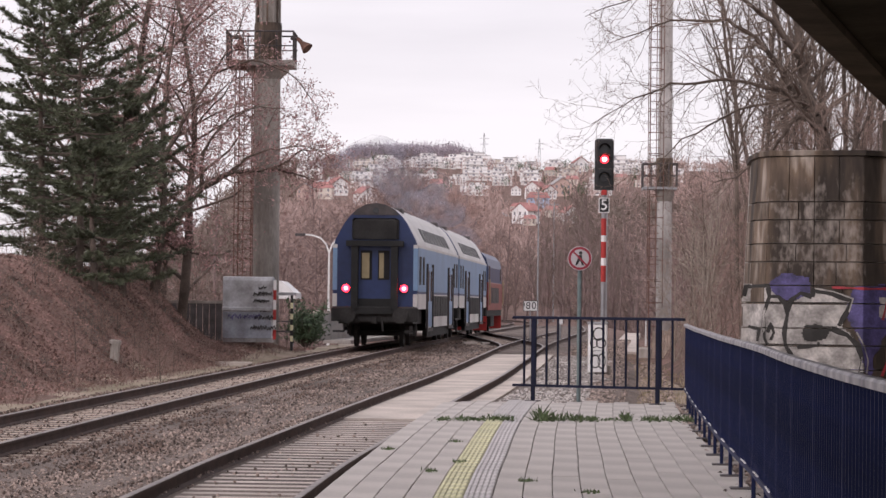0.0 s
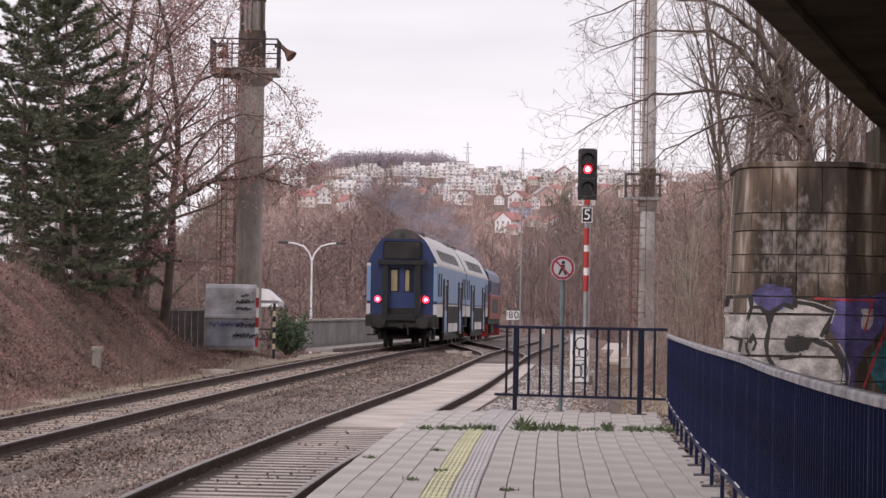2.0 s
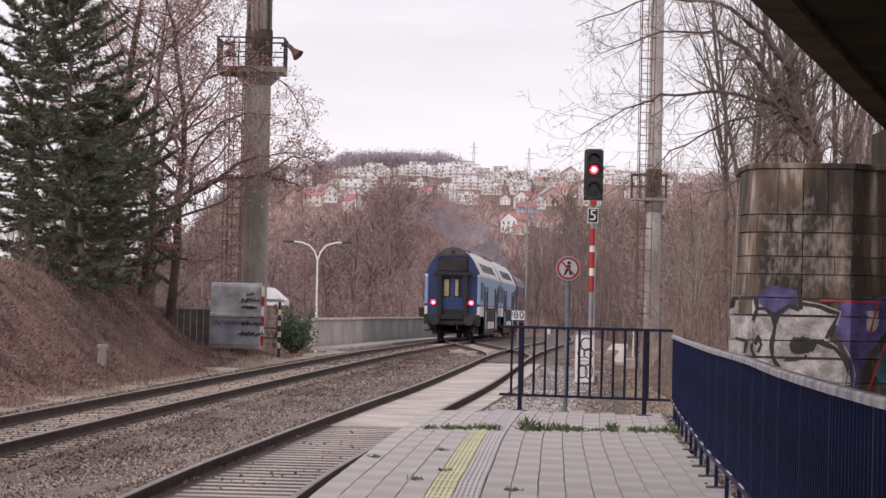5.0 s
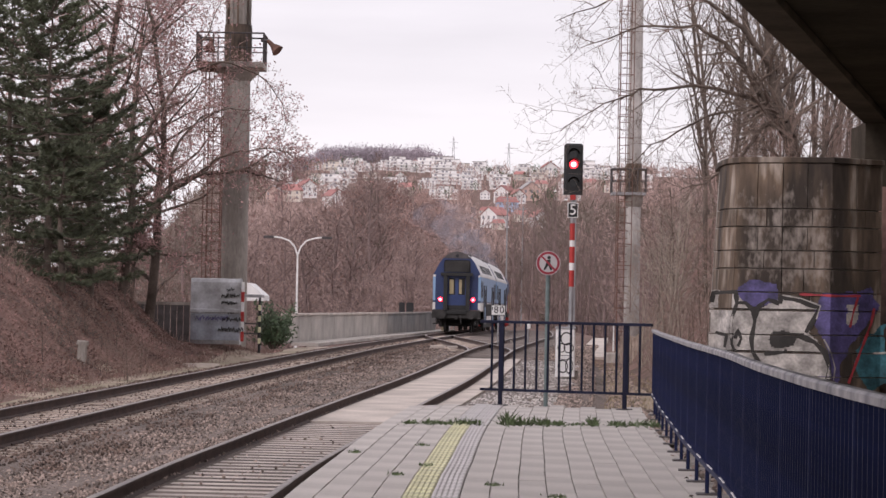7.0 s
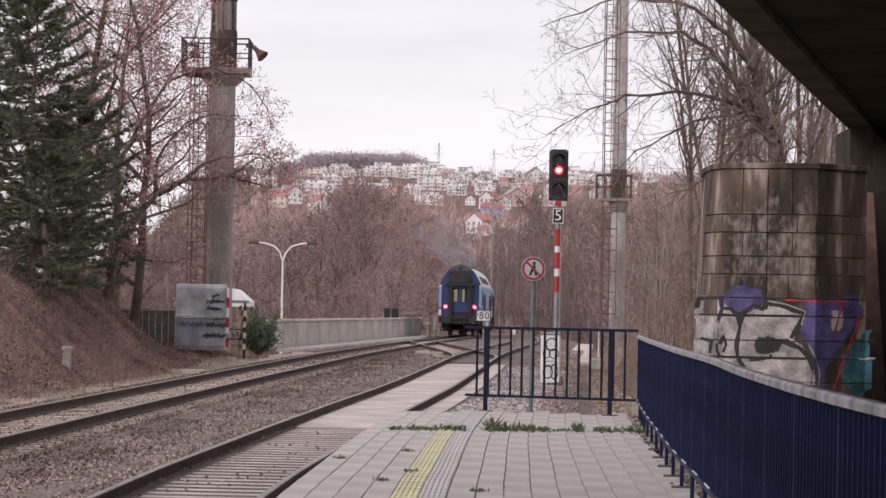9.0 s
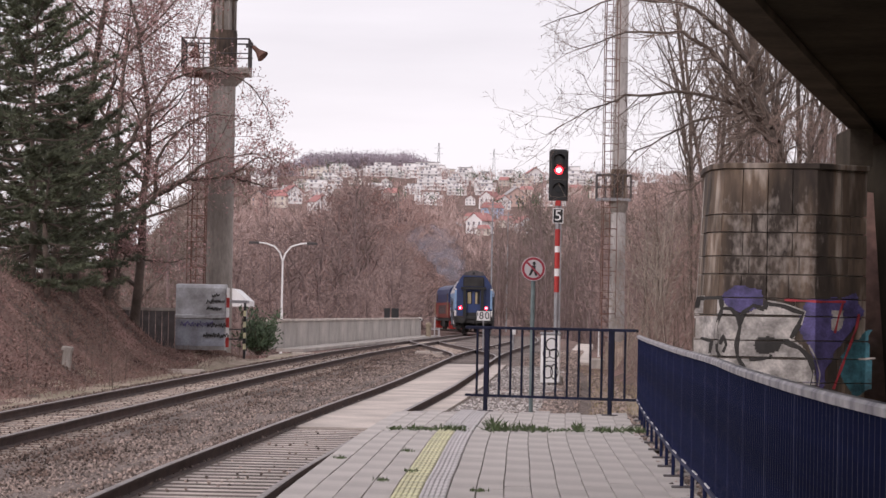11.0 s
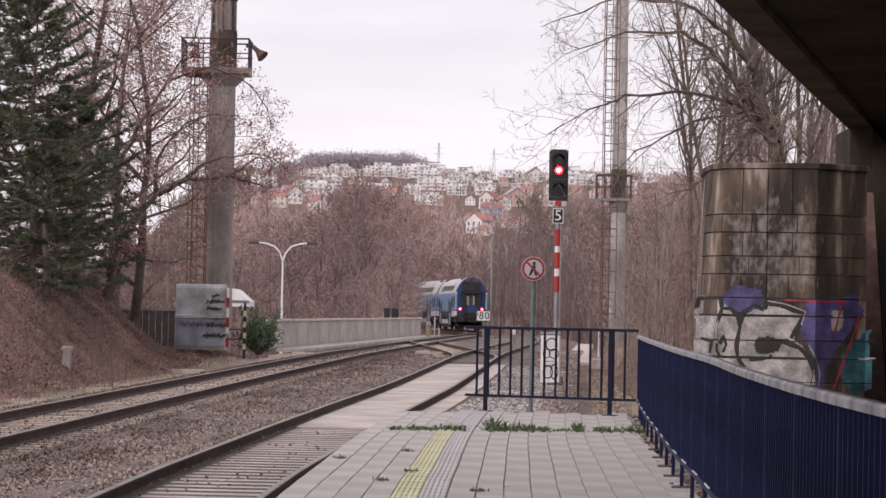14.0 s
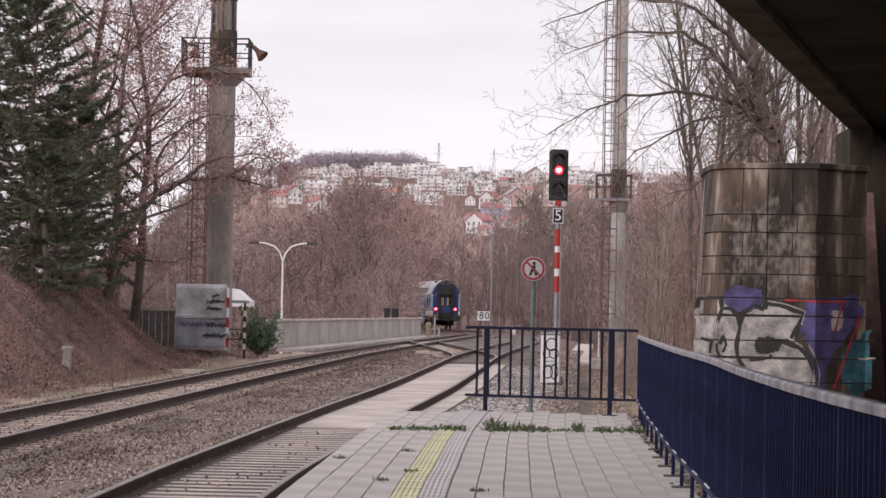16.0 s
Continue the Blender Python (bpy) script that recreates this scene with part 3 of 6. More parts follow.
def build_coach(label):
    c = thing("coach", label, "train coach", group="coaches of the train")
    y0, y1 = -11.0, 11.0
    body = part("body", Shape().prism(outline(BODY), y0 + 0.25, y1 - 0.25), COACHROOF, c, "pale grey roof and body shell", smooth=False)
    e = 0.012
    for sx in (-1, 1):
        band = lambda za, zb, ya, yb: Shape().box(min(sx * 1.395, sx * (1.4 + e)), max(sx * 1.395, sx * (1.4 + e)), ya, yb, za, zb)
        part("blue_band", band(1.87, 3.33, y0 + 0.3, y1 - 0.3), SIDEBLUE, body, "light blue side band")
        part("white_band", band(0.62, 1.79, -6.9, 6.9), COACHWHITE, body, "dusty white lower side")
        for ya, yb in ((y0 + 0.3, -6.9), (6.9, y1 - 0.3)):
            part("white_band", band(1.28, 1.79, ya, yb), COACHWHITE, body, "dusty white lower side")
        part("navy_line", band(1.79, 1.87, y0 + 0.3, y1 - 0.3), COACHNAVY, body)
        part("eave_strip", band(3.33, 3.42, y0 + 0.3, y1 - 0.3), COACHWHITE, body)
        X = sx * (1.4 + e)
        for yy in (-5.6, 5.6):
            for k in (-0.5, 0.5):
                d = part("door", Shape().box(min(X, X + sx * 0.02), max(X, X + sx * 0.02), yy + k * 1.3 - 0.62, yy + k * 1.3 + 0.62, 0.66, 2.75), SIDEBLUE, body)
                part("door_window", Shape().box(min(X + sx * .02, X + sx * 0.035), max(X + sx * .02, X + sx * 0.035), yy + k * 1.3 - 0.3, yy + k * 1.3 + 0.3, 1.55, 2.6), GLASS, d)
            for k in (-1.32, 1.32):
                part("door_post", Shape().box(min(X, X + sx * 0.07), max(X, X + sx * 0.07), yy + k - 0.07, yy + k + 0.07, 0.62, 2.85), DARKSTEEL, body)
            part("door_step", Shape().box(min(X, X + sx * 0.06), max(X, X + sx * 0.06), yy - 1.3, yy + 1.3, 0.5, 0.62), DARKSTEEL, body)
        for yy in (-9.8, -8.3, 8.3, 9.8):
            part("narrow_window", Shape().box(min(X, X + sx * 0.015), max(X, X + sx * 0.015), yy - 0.36, yy + 0.36, 2.1, 3.05), SMOKED, body)
        for i in range(6):
            yy = -3.4 + i * 1.36
            part("lower_window", Shape().box(min(X, X + sx * 0.015), max(X, X + sx * 0.015), yy - 0.55, yy + 0.55, 1.0, 1.74), SMOKED, body)
        m = Matrix.Translation((sx * 1.34, 0, 3.56)) @ Matrix.Rotation(math.atan2(0.29, 0.55) * -sx, 4, "Y")
        for i in range(8):
            yy = -6.1 + i * 1.74
            part("upper_window", Shape().box(-0.012, 0.012, yy - 0.62, yy + 0.62, 0.05, 0.58, m), SMOKED, body)
        part("skirt", Shape().box(min(sx * 1.2, sx * 1.36), max(sx * 1.2, sx * 1.36), -5.8, 5.8, 0.3, 0.62), UNDER, c)
        for yy in (-8.5, 8.5):
            part("roof_vent", Shape().rbox(sx * 0.5 - 0.2, sx * 0.5 + 0.2, yy - 0.5, yy + 0.5, 4.54, 4.72, 0.05), DARKSTEEL, body)
    part("underframe", Shape().box(-1.25, 1.25, -10.7, 10.7, 0.78, 1.34), UNDER, c)
    for yy in (-7.9, 7.9):
        build_bogie(c, yy)
    for s, ye in ((-1, y0), (1, y1)):
        a, b = min(ye, ye - s * 0.3), max(ye, ye - s * 0.3)
        end = part("end_wall", Shape().prism(outline([(x + 0.004, z) for x, z in BODY[:-1]] + [(0, 4.795)]), a, b), COACHNAVY, c, "navy coach end")
        for sx in (-1, 1):
            part("corner_strip", Shape().box(min(sx * 1.27, sx * 1.42), max(sx * 1.27, sx * 1.42), min(ye, ye + s * 0.01), max(ye, ye + s * 0.01), 1.9, 3.3), SIDEBLUE, end)
            part("corner_strip", Shape().box(min(sx * 1.27, sx * 1.42), max(sx * 1.27, sx * 1.42), min(ye, ye + s * 0.01), max(ye, ye + s * 0.01), 3.3, 3.42), COACHWHITE, end)
            part("corner_strip", Shape().box(min(sx * 1.27, sx * 1.42), max(sx * 1.27, sx * 1.42), min(ye, ye + s * 0.01), max(ye, ye + s * 0.01), 1.36, 1.78), COACHWHITE, end)
            lamp = part("tail_lamp", Shape().tube((sx * 0.97, ye, 1.96), (sx * 0.97, ye + s * 0.06, 1.96), 0.15, n=16), DARKSTEEL, end)
            part("lens", Shape().tube((sx * 0.97, ye + s * 0.06, 1.96), (sx * 0.97, ye + s * 0.075, 1.96), 0.125, n=16), TAIL if s < 0 else GLASS, lamp)
            if s < 0:
                part("bulb", Shape().tube((sx * 0.97, ye + s * 0.075, 1.96), (sx * 0.97, ye + s * 0.08, 1.96), 0.055, n=12), SIGNALCORE, lamp, "glaring lamp centre")
            part("buffer", Shape().tube((sx * 0.875, ye, 1.06), (sx * 0.875, ye + s * 0.35, 1.06), 0.1, n=12).tube((sx * 0.875, ye + s * 0.35, 1.06), (sx * 0.875, ye + s * 0.4, 1.06), 0.26, n=16), UNDER, c)
            part("step", Shape().box(min(sx * 1.0, sx * 1.38), max(sx * 1.0, sx * 1.38), min(ye, ye + s * 0.2), max(ye, ye + s * 0.2), 0.5, 0.56), UNDER, c)
        part("bumper_beam", Shape().rbox(-1.44, 1.44, min(ye - 0.05, ye + s * 0.22), max(ye + .05, ye + s * 0.22), 0.86, 1.36, 0.06), UNDER, c)
        part("hood", Shape().rbox(-0.78, 0.78, min(ye, ye + s * 0.1), max(ye, ye + s * 0.1), 3.6, 4.3, 0.08), UNDER, end, "dark air intake panel")
        part("roof_cap", Shape().prism(outline([(0.80, 4.40), (0.63, 4.595), (0.34, 4.745), (0, 4.81)], None), min(ye - 0.02, ye + s * 0.02), max(ye + 0.02, ye + s * 0.02)), DARKSTEEL, end, "dark grey roof end")
        part("lamp_glass", Shape().tube((0, ye + s * 0.0, 4.55), (0, ye + s * 0.05, 4.55), 0.1, n=12), GLASS, end)
        g = part("gangway", Shape().box(-0.77, -0.55, min(ye, ye + s * 0.36), max(ye, ye + s * 0.36), 1.2, 3.5).box(0.55, 0.77, min(ye, ye + s * 0.36), max(ye, ye + s * 0.36), 1.2, 3.5)
                 .box(-0.95, 0.95, min(ye, ye + s * 0.4), max(ye, ye + s * 0.4), 3.36, 3.54).box(-0.77, 0.77, min(ye, ye + s * 0.36), max(ye, ye + s * 0.36), 1.12, 1.32), RUBBER, end, "black rubber gangway")
        door = part("end_door", Shape().box(-0.55, 0.55, min(ye, ye + s * 0.05), max(ye, ye + s * 0.05), 1.32, 3.36), COACHNAVY, end, "navy gangway door")
        for px in (-0.29, 0.29):
            pane = part("door_pane", Shape().box(px - 0.19, px + 0.19, min(ye + s * .05, ye + s * 0.07), max(ye + s * .05, ye + s * 0.07), 2.25, 3.22), SMOKED, door)
            # the lit part of each pane is put in as a cream sheet
            part("blind", Shape().box(px - 0.15, px + (0.0 if px > 0 else 0.1), min(ye + s * .07, ye + s * 0.08), max(ye + s * .07, ye + s * 0.08), 2.3, 3.14), CREAM, pane, "cream patch standing in for light behind the glass")
        part("door_sill", Shape().box(-0.55, 0.55, min(ye + s * .05, ye + s * 0.09), max(ye + s * .05, ye + s * 0.09), 1.32, 1.62), RUBBER, door)
        part("coupling", Shape().box(-0.08, 0.08, min(ye, ye + s * 0.4), max(ye, ye + s * 0.4), 0.8, 1.0).tube((0.25, ye + s * 0.25, 1.0), (0.3, ye + s * 0.3, 0.55), 0.03), UNDER, c)
    return c


def build_loco():
    c = thing("locomotive", "orange-red and dark blue diesel locomotive with rounded roof", "locomotive")
    body = part("body", Shape().prism(outline([(1.45, 1.15), (1.45, 2.5), (1.42, 2.55)] + [(0, 2.56)]), -6.8, 6.8), ORANGE, c, "orange-red lower body")
    part("upper_body", Shape().prism(outline([(1.43, 2.55), (1.43, 3.3), (1.32, 3.75), (1.05, 4.02), (0.6, 4.18), (0, 4.22)]), -6.8, 6.8), COACHNAVY, body, "dark blue upper body and roof")
    part("frame", Shape().box(-1.4, 1.4, -7.1, 7.1, 0.85, 1.15), UNDER, c)
    for s in (-1, 1):
        for sx in (-0.62, 0.62):
            part("cab_window", Shape().box(sx - 0.45, sx + 0.45, min(s * 6.8, s * 6.82), max(s * 6.8, s * 6.82), 2.75, 3.5), GLASS, body)
            part("lamp", Shape().tube((sx * 1.6, s * 6.8, 1.6), (sx * 1.6, s * 6.9, 1.6), 0.12), WHITE, body)
            part("buffer", Shape().tube((sx * 1.4, s * 7.1, 1.06), (sx * 1.4, s * 7.5, 1.06), 0.12).tube((sx * 1.4, s * 7.45, 1.06), (sx * 1.4, s * 7.5, 1.06), 0.25), UNDER, c)
        part("headlight", Shape().tube((0, s * 6.8, 3.85), (0, s * 6.9, 3.85), 0.15), WHITE, body)
        part("plough", Shape().prism([(-1.4, 0.15), (1.4, 0.15), (1.4, 0.85), (-1.4, 0.85)], min(s * 7.05, s * 7.15), max(s * 7.05, s * 7.15)), RED, c, "red rail guard")
        part("handrail", Shape().tube((1.52, s * 6.6, 1.4), (1.52, s * 6.6, 2.7), 0.03).tube((-1.52, s * 6.6, 1.4), (-1.52, s * 6.6, 2.7), 0.03), CREAM, body)
    for sx in (-1, 1):
        for yy in (-5.6, 5.6):
            part("side_window", Shape().box(min(sx * 1.42, sx * 1.45), max(sx * 1.42, sx * 1.45), yy - 0.5, yy + 0.5, 2.7, 3.35), GLASS, body)
        for i in range(6):
            yy = -3.6 + i * 1.3
            part("grille", Shape().box(min(sx * 1.44, sx * 1.465), max(sx * 1.44, sx * 1.465), yy - 0.5, yy + 0.5, 1.5, 2.3), DARKSTEEL, body)
        part("tank", Shape().box(min(sx * 0.7, sx * 1.3), max(sx * 0.7, sx * 1.3), -1.6, 1.6, 0.3, 0.85), UNDER, c)
    part("exhaust", Shape().tube((0, 1, 4.15), (0, 1, 4.5), 0.18), DARKSTEEL, c)
    for yy in (-4.2, 4.2):
        build_bogie(c, yy)
    return c


coach_rear = build_coach("blue and white double-deck coach with red tail lights")
coach_front = build_coach("blue and white double-deck coach with pale grey roof")
locomotive = build_loco()



def build_smoke():
    """A thin exhaust plume in separate soft puffs that travels with the locomotive."""
    m = bpy.data.materials.new("thin_exhaust_smoke")
    m.use_nodes = True
    n, l = m.node_tree.nodes, m.node_tree.links
    b = n["Principled BSDF"]
    b.inputs["Base Color"].default_value, b.inputs["Roughness"].default_value = (0.30, 0.30, 0.35, 1), 1.0
    b.inputs["Specular IOR Level"].default_value = 0.0
    co, tx, mr = n.new("ShaderNodeTexCoord"), n.new("ShaderNodeTexNoise"), n.new("ShaderNodeMapRange")
    tx.inputs["Scale"].default_value, tx.inputs["Detail"].default_value = 0.7, 4
    mr.inputs["From Min"].default_value, mr.inputs["From Max"].default_value = 0.42, 0.7
    mr.inputs["To Min"].default_value, mr.inputs["To Max"].default_value = 0.0, 0.3
    l.new(co.outputs["Object"], tx.inputs["Vector"]), l.new(tx.outputs[0], mr.inputs[0]), l.new(mr.outputs[0], b.inputs["Alpha"])
    plume = thing("exhaust_smoke", "thin grey exhaust smoke drifting over the locomotive", "smoke")
    rng = random.Random(14)
    for i, (x, y, z, r) in enumerate(((-0.2, 0.5, 4.9, 0.7), (-0.7, -1.8, 5.7, 1.0), (-1.4, -4.2, 6.5, 1.3), (-2.4, -7.0, 7.3, 1.6), (-3.5, -10.5, 8.0, 1.8), (-1.6, -8.0, 6.0, 1.2))):
        bm = bmesh.new()
        bmesh.ops.create_icosphere(bm, subdivisions=3, radius=r)
        for v in bm.verts:
            k = 1 + 0.45 * noise.noise(v.co * (1.1 / r) + Vector((i * 7, 0, 0)))
            v.co = Vector((v.co.x * 1.25 * k + x, v.co.y * 1.3 * k + y, v.co.z * 0.85 * k + z))
        me = bpy.data.meshes.new("puff")
        bm.to_mesh(me)
        bm.free()
        me.materials.append(m)
        me.shade_smooth()
        o = part("puff", me, m, plume)
        o.visible_shadow = False
    return plume


exhaust_smoke = build_smoke()


# ---- bridge at the east side: block pier, bearing and deck ----
def pier_outline(z):
    """Faceted front of the pier; it leans back a little."""
    return [(4.90 + 0.05 * z, 54.2), (4.92 + 0.05 * z, 53.0), (5.15 + 0.04 * z, 52.4), (6.1, 52.1), (7.0, 51.9), (8.05, 52.6), (8.05, 56.0), (5.0 + 0.05 * z, 56.0)]


PIER_JOINTS = []


def build_pier():
    pier = thing("bridge_pier", "stained block-faced bridge pier covered in graffiti", "pier", kind="structure")
    core = Shape()
    for z in (-1.2, 4.2):
        core.v += [(x + (0.06 if x < 6.4 else -0.06), y + 0.06, z) for x, y in pier_outline(z)]
    core.f = [(i, (i + 1) % 8, 8 + (i + 1) % 8, 8 + i) for i in range(8)] + [tuple(range(8, 16)), tuple(reversed(range(8)))]
    part("core", core, CONCRETE, pier)
    zs = [4.17]
    for h in (0.86, 0.34, 0.45, 0.34, 0.45, 0.33, 0.46, 0.33, 0.45, 0.33, 0.46, 0.4):
        zs.append(zs[-1] - h)
    PIER_JOINTS.extend(zs)
    cap = Shape()
    for zz, o in ((4.17, 0.01), (4.18, 0.035), (4.27, 0.035), (4.28, 0.02)):
        cap.v += [(x + (-o if x < 6.4 else o), y - o if y < 54 else y, zz) for x, y in pier_outline(4.2)]
    for j in range(3):
        cap.f += [(j * 8 + i, j * 8 + (i + 1) % 8, j * 8 + 8 + (i + 1) % 8, j * 8 + 8 + i) for i in range(8)]
    cap.f += [tuple(range(24, 32)), tuple(reversed(range(8)))]
    part("cap", cap, PIERSTONE, pier, "stained cap slab")
    rng = random.Random(4)
    for row in range(len(zs) - 1):
        zt, zb = zs[row] - 0.012, zs[row + 1] + 0.012
        loop_t, loop_b = pier_outline(zt), pier_outline(zb)
        for seg in range(0, 5):
            a, b, a2, b2 = Vector((*loop_t[seg], zt)), Vector((*loop_t[seg + 1], zt)), Vector((*loop_b[seg], zb)), Vector((*loop_b[seg + 1], zb))
            n = max(1, round((b - a).length / 0.52))
            cuts = [0] + [(i + (0.25 if row % 2 else -0.05) + rng.uniform(-0.1, 0.1)) / n for i in range(1, n)] + [1]
            nrm = Vector(((b - a).y, -(b - a).x, 0)).normalized()
            for u, v in zip(cuts[:-1], cuts[1:]):
                g = 0.008 / (b - a).length
                u, v = u + g, v - g
                o = nrm * rng.uniform(-0.004, 0.012)
                p = [a2.lerp(b2, u) + o, a2.lerp(b2, v) + o, a.lerp(b, v) + o, a.lerp(b, u) + o]
                s = Shape()
                s.v = [tuple(q) for q in p] + [tuple(q - nrm * 0.2) for q in p]
                s.f = [(0, 1, 2, 3), (0, 4, 5, 1), (1, 5, 6, 2), (2, 6, 7, 3), (3, 7, 4, 0)]
                part("block", s, PIERSTONE, pier)
    return pier


pier = build_pier()


def build_bridge():
    deck = thing("bridge_deck", "dark concrete bridge deck overhead, seen from below", "bridge", kind="structure")
    d = Vector((4.4, 20.0, 0)).normalized()
    s = Vector((d.y, -d.x, 0))
    a, b = Vector((3.1, 32.0, 0)) - d * 75, Vector((3.1, 32.0, 0)) + d * 60
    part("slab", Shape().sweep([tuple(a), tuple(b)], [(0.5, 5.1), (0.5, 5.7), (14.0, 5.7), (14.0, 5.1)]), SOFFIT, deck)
    part("edge_beam", Shape().sweep([tuple(a), tuple(b)], [(0.0, 5.02), (0.0, 5.8), (0.48, 5.8), (0.48, 5.0)]), EDGEBEAM, deck, "dark brown edge beam")
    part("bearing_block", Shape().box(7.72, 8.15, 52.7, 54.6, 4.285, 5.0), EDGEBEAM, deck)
    # added wall fills the dark beyond the pier; its shade is in the colour
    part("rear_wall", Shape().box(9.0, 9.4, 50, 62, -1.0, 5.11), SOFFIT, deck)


build_bridge()


# ---- lighting towers ----
def build_tower(x, y, z0, top, r0, r1, deck_z, label, small=False):
    t = thing("lighting_tower", label, "tower", at=pose(x, y, z0))
    H = top - z0
    n = 9
    dz = deck_z - z0
    rd = r0 + (r1 - r0) * dz / H if small else 0.45
    rings = [(r0 + (r1 - r0) * i / n, H * i / n) for i in range(n + 1)] if small else [(0.49, 0), (0.45, dz), (0.45, dz + 1.0), (0.385, dz + 1.02), (0.36, H)]
    part("column", Shape().lathe(rings, 20), PALECONCRETE if small else CONCRETE, t, smooth=small)
    part("bracket", Shape().lathe([(rd, dz - 0.5), (rd + (0.1 if small else 0.3), dz - 0.22), (rd + (0.1 if small else 0.34), dz)], 20), CONCRETE, t)
    part("collar", Shape().lathe([(rd + 0.03, dz), (rd + 0.03, dz + 1.35)], 20), PIERSTONE, t)
    x0, x1, w = (-0.95, 0.5, 0.55) if small else (-1.35, 0.95, 0.95)
    part("platform_deck", Shape().rbox(x0 if small else -0.62, x1, -w, w, dz - (0 if small else 0.08), dz + 0.12, 0.02), STEEL if small else CONCRETE, t)
    if not small:
        part("ladder_landing", Shape().rbox(x0, -0.622, -w, w, dz - 0.12, dz + 0.1, 0.02), RUSTSTEEL, t, "rusty steel ladder landing")
        for k in range(7):
            a = math.pi * (1.05 + 0.9 * k / 6)
            part("conduit", Shape().tube((0.42 * math.cos(a), 0.42 * math.sin(a), dz + 1.3), (0.4 * math.cos(a), 0.4 * math.sin(a), H), 0.035, n=6), PIERSTONE if k % 2 else CONCRETE, t)
        for zz in (1.32, 2.5, 3.7):
            part("band", Shape().lathe([(0.47, dz + zz), (0.47, dz + zz + 0.14)], 18), PIERSTONE, t)
    for a, b in (((x0, -w), (x1, -w)), ((x0, w), (x1, w)), ((x0, -w), (x0, w)), ((x1, -w), (x1, w))):
        part("guard_rail", Shape().tube((*a, dz + 1.1), (*b, dz + 1.1), 0.03, n=6).tube((*a, dz + 0.6), (*b, dz + 0.6), 0.022, n=6), DARKSTEEL, t)
        for k in range(4):
            u = k / 4
            px, py = a[0] + (b[0] - a[0]) * u, a[1] + (b[1] - a[1]) * u
            part("baluster", Shape().tube((px, py, dz + 0.1), (px, py, dz + 1.1), 0.025, n=6), DARKSTEEL, t)
    for lx, ly, hx in () if small else ((1.0, -0.9, 0.35), (-0.95, -1.0, -0.05)):
        arm = part("floodlight_arm", Shape().tube((lx - 0.15, ly, dz + 0.85), (lx + 0.12, ly, dz + 0.85), 0.05, n=8), DARKSTEEL, t)
        a = Vector((lx + 0.1, ly, dz + 0.85))
        b = a + Vector((hx, -0.15, -0.36))
        fl = part("floodlight", Shape().tube(a, a.lerp(b, 0.45), 0.07, 0.09, 12).tube(a.lerp(b, 0.45), b, 0.09, 0.22, 14), RUSTSTEEL, t, "rusty bell-shaped floodlight")
    lad, off = t, 0.0
    if small:
        dz, off = H - 0.5, 0.3
    s = Shape()
    for sx in (-0.95, -0.5):
        s.tube((sx + off, -0.2, 0.2), (sx + off, -0.2, dz), 0.025, n=6)
    z = 0.4
    while z < dz:
        s.tube((-0.95 + off, -0.2, z), (-0.5 + off, -0.2, z), 0.014, n=5)
        z += 0.33
    part("ladder_frame", s, RUSTSTEEL, lad)
    s = Shape()
    for sx, sy in ((-1.05, -0.65), (-0.72, -0.85), (-0.4, -0.65)):
        s.tube((sx + off, sy, 2.2), (sx + off, sy, dz), 0.018, n=5)
    z = 2.4
    while z < dz:
        pts = [(-0.95, -0.2, z), (-1.05, -0.65, z), (-0.72, -0.85, z), (-0.4, -0.65, z), (-0.5, -0.2, z)]
        pts = [(p[0] + off, p[1], p[2]) for p in pts]
        for p, q in zip(pts[:-1], pts[1:]):
            s.tube(p, q, 0.016, n=5)
        z += 0.9
    part("ladder_cage", s, RUSTSTEEL, lad)
    return t


tower_west = build_tower(-7.76, 96, -0.6, 22, 0.52, 0.40, 9.5, "tall weathered concrete lighting tower with rusty floodlight platform")
tower_east = build_tower(7.45, 118, -1.0, 24, 0.34, 0.25, 6.2, "slim pale concrete lighting tower with a caged ladder", small=True)


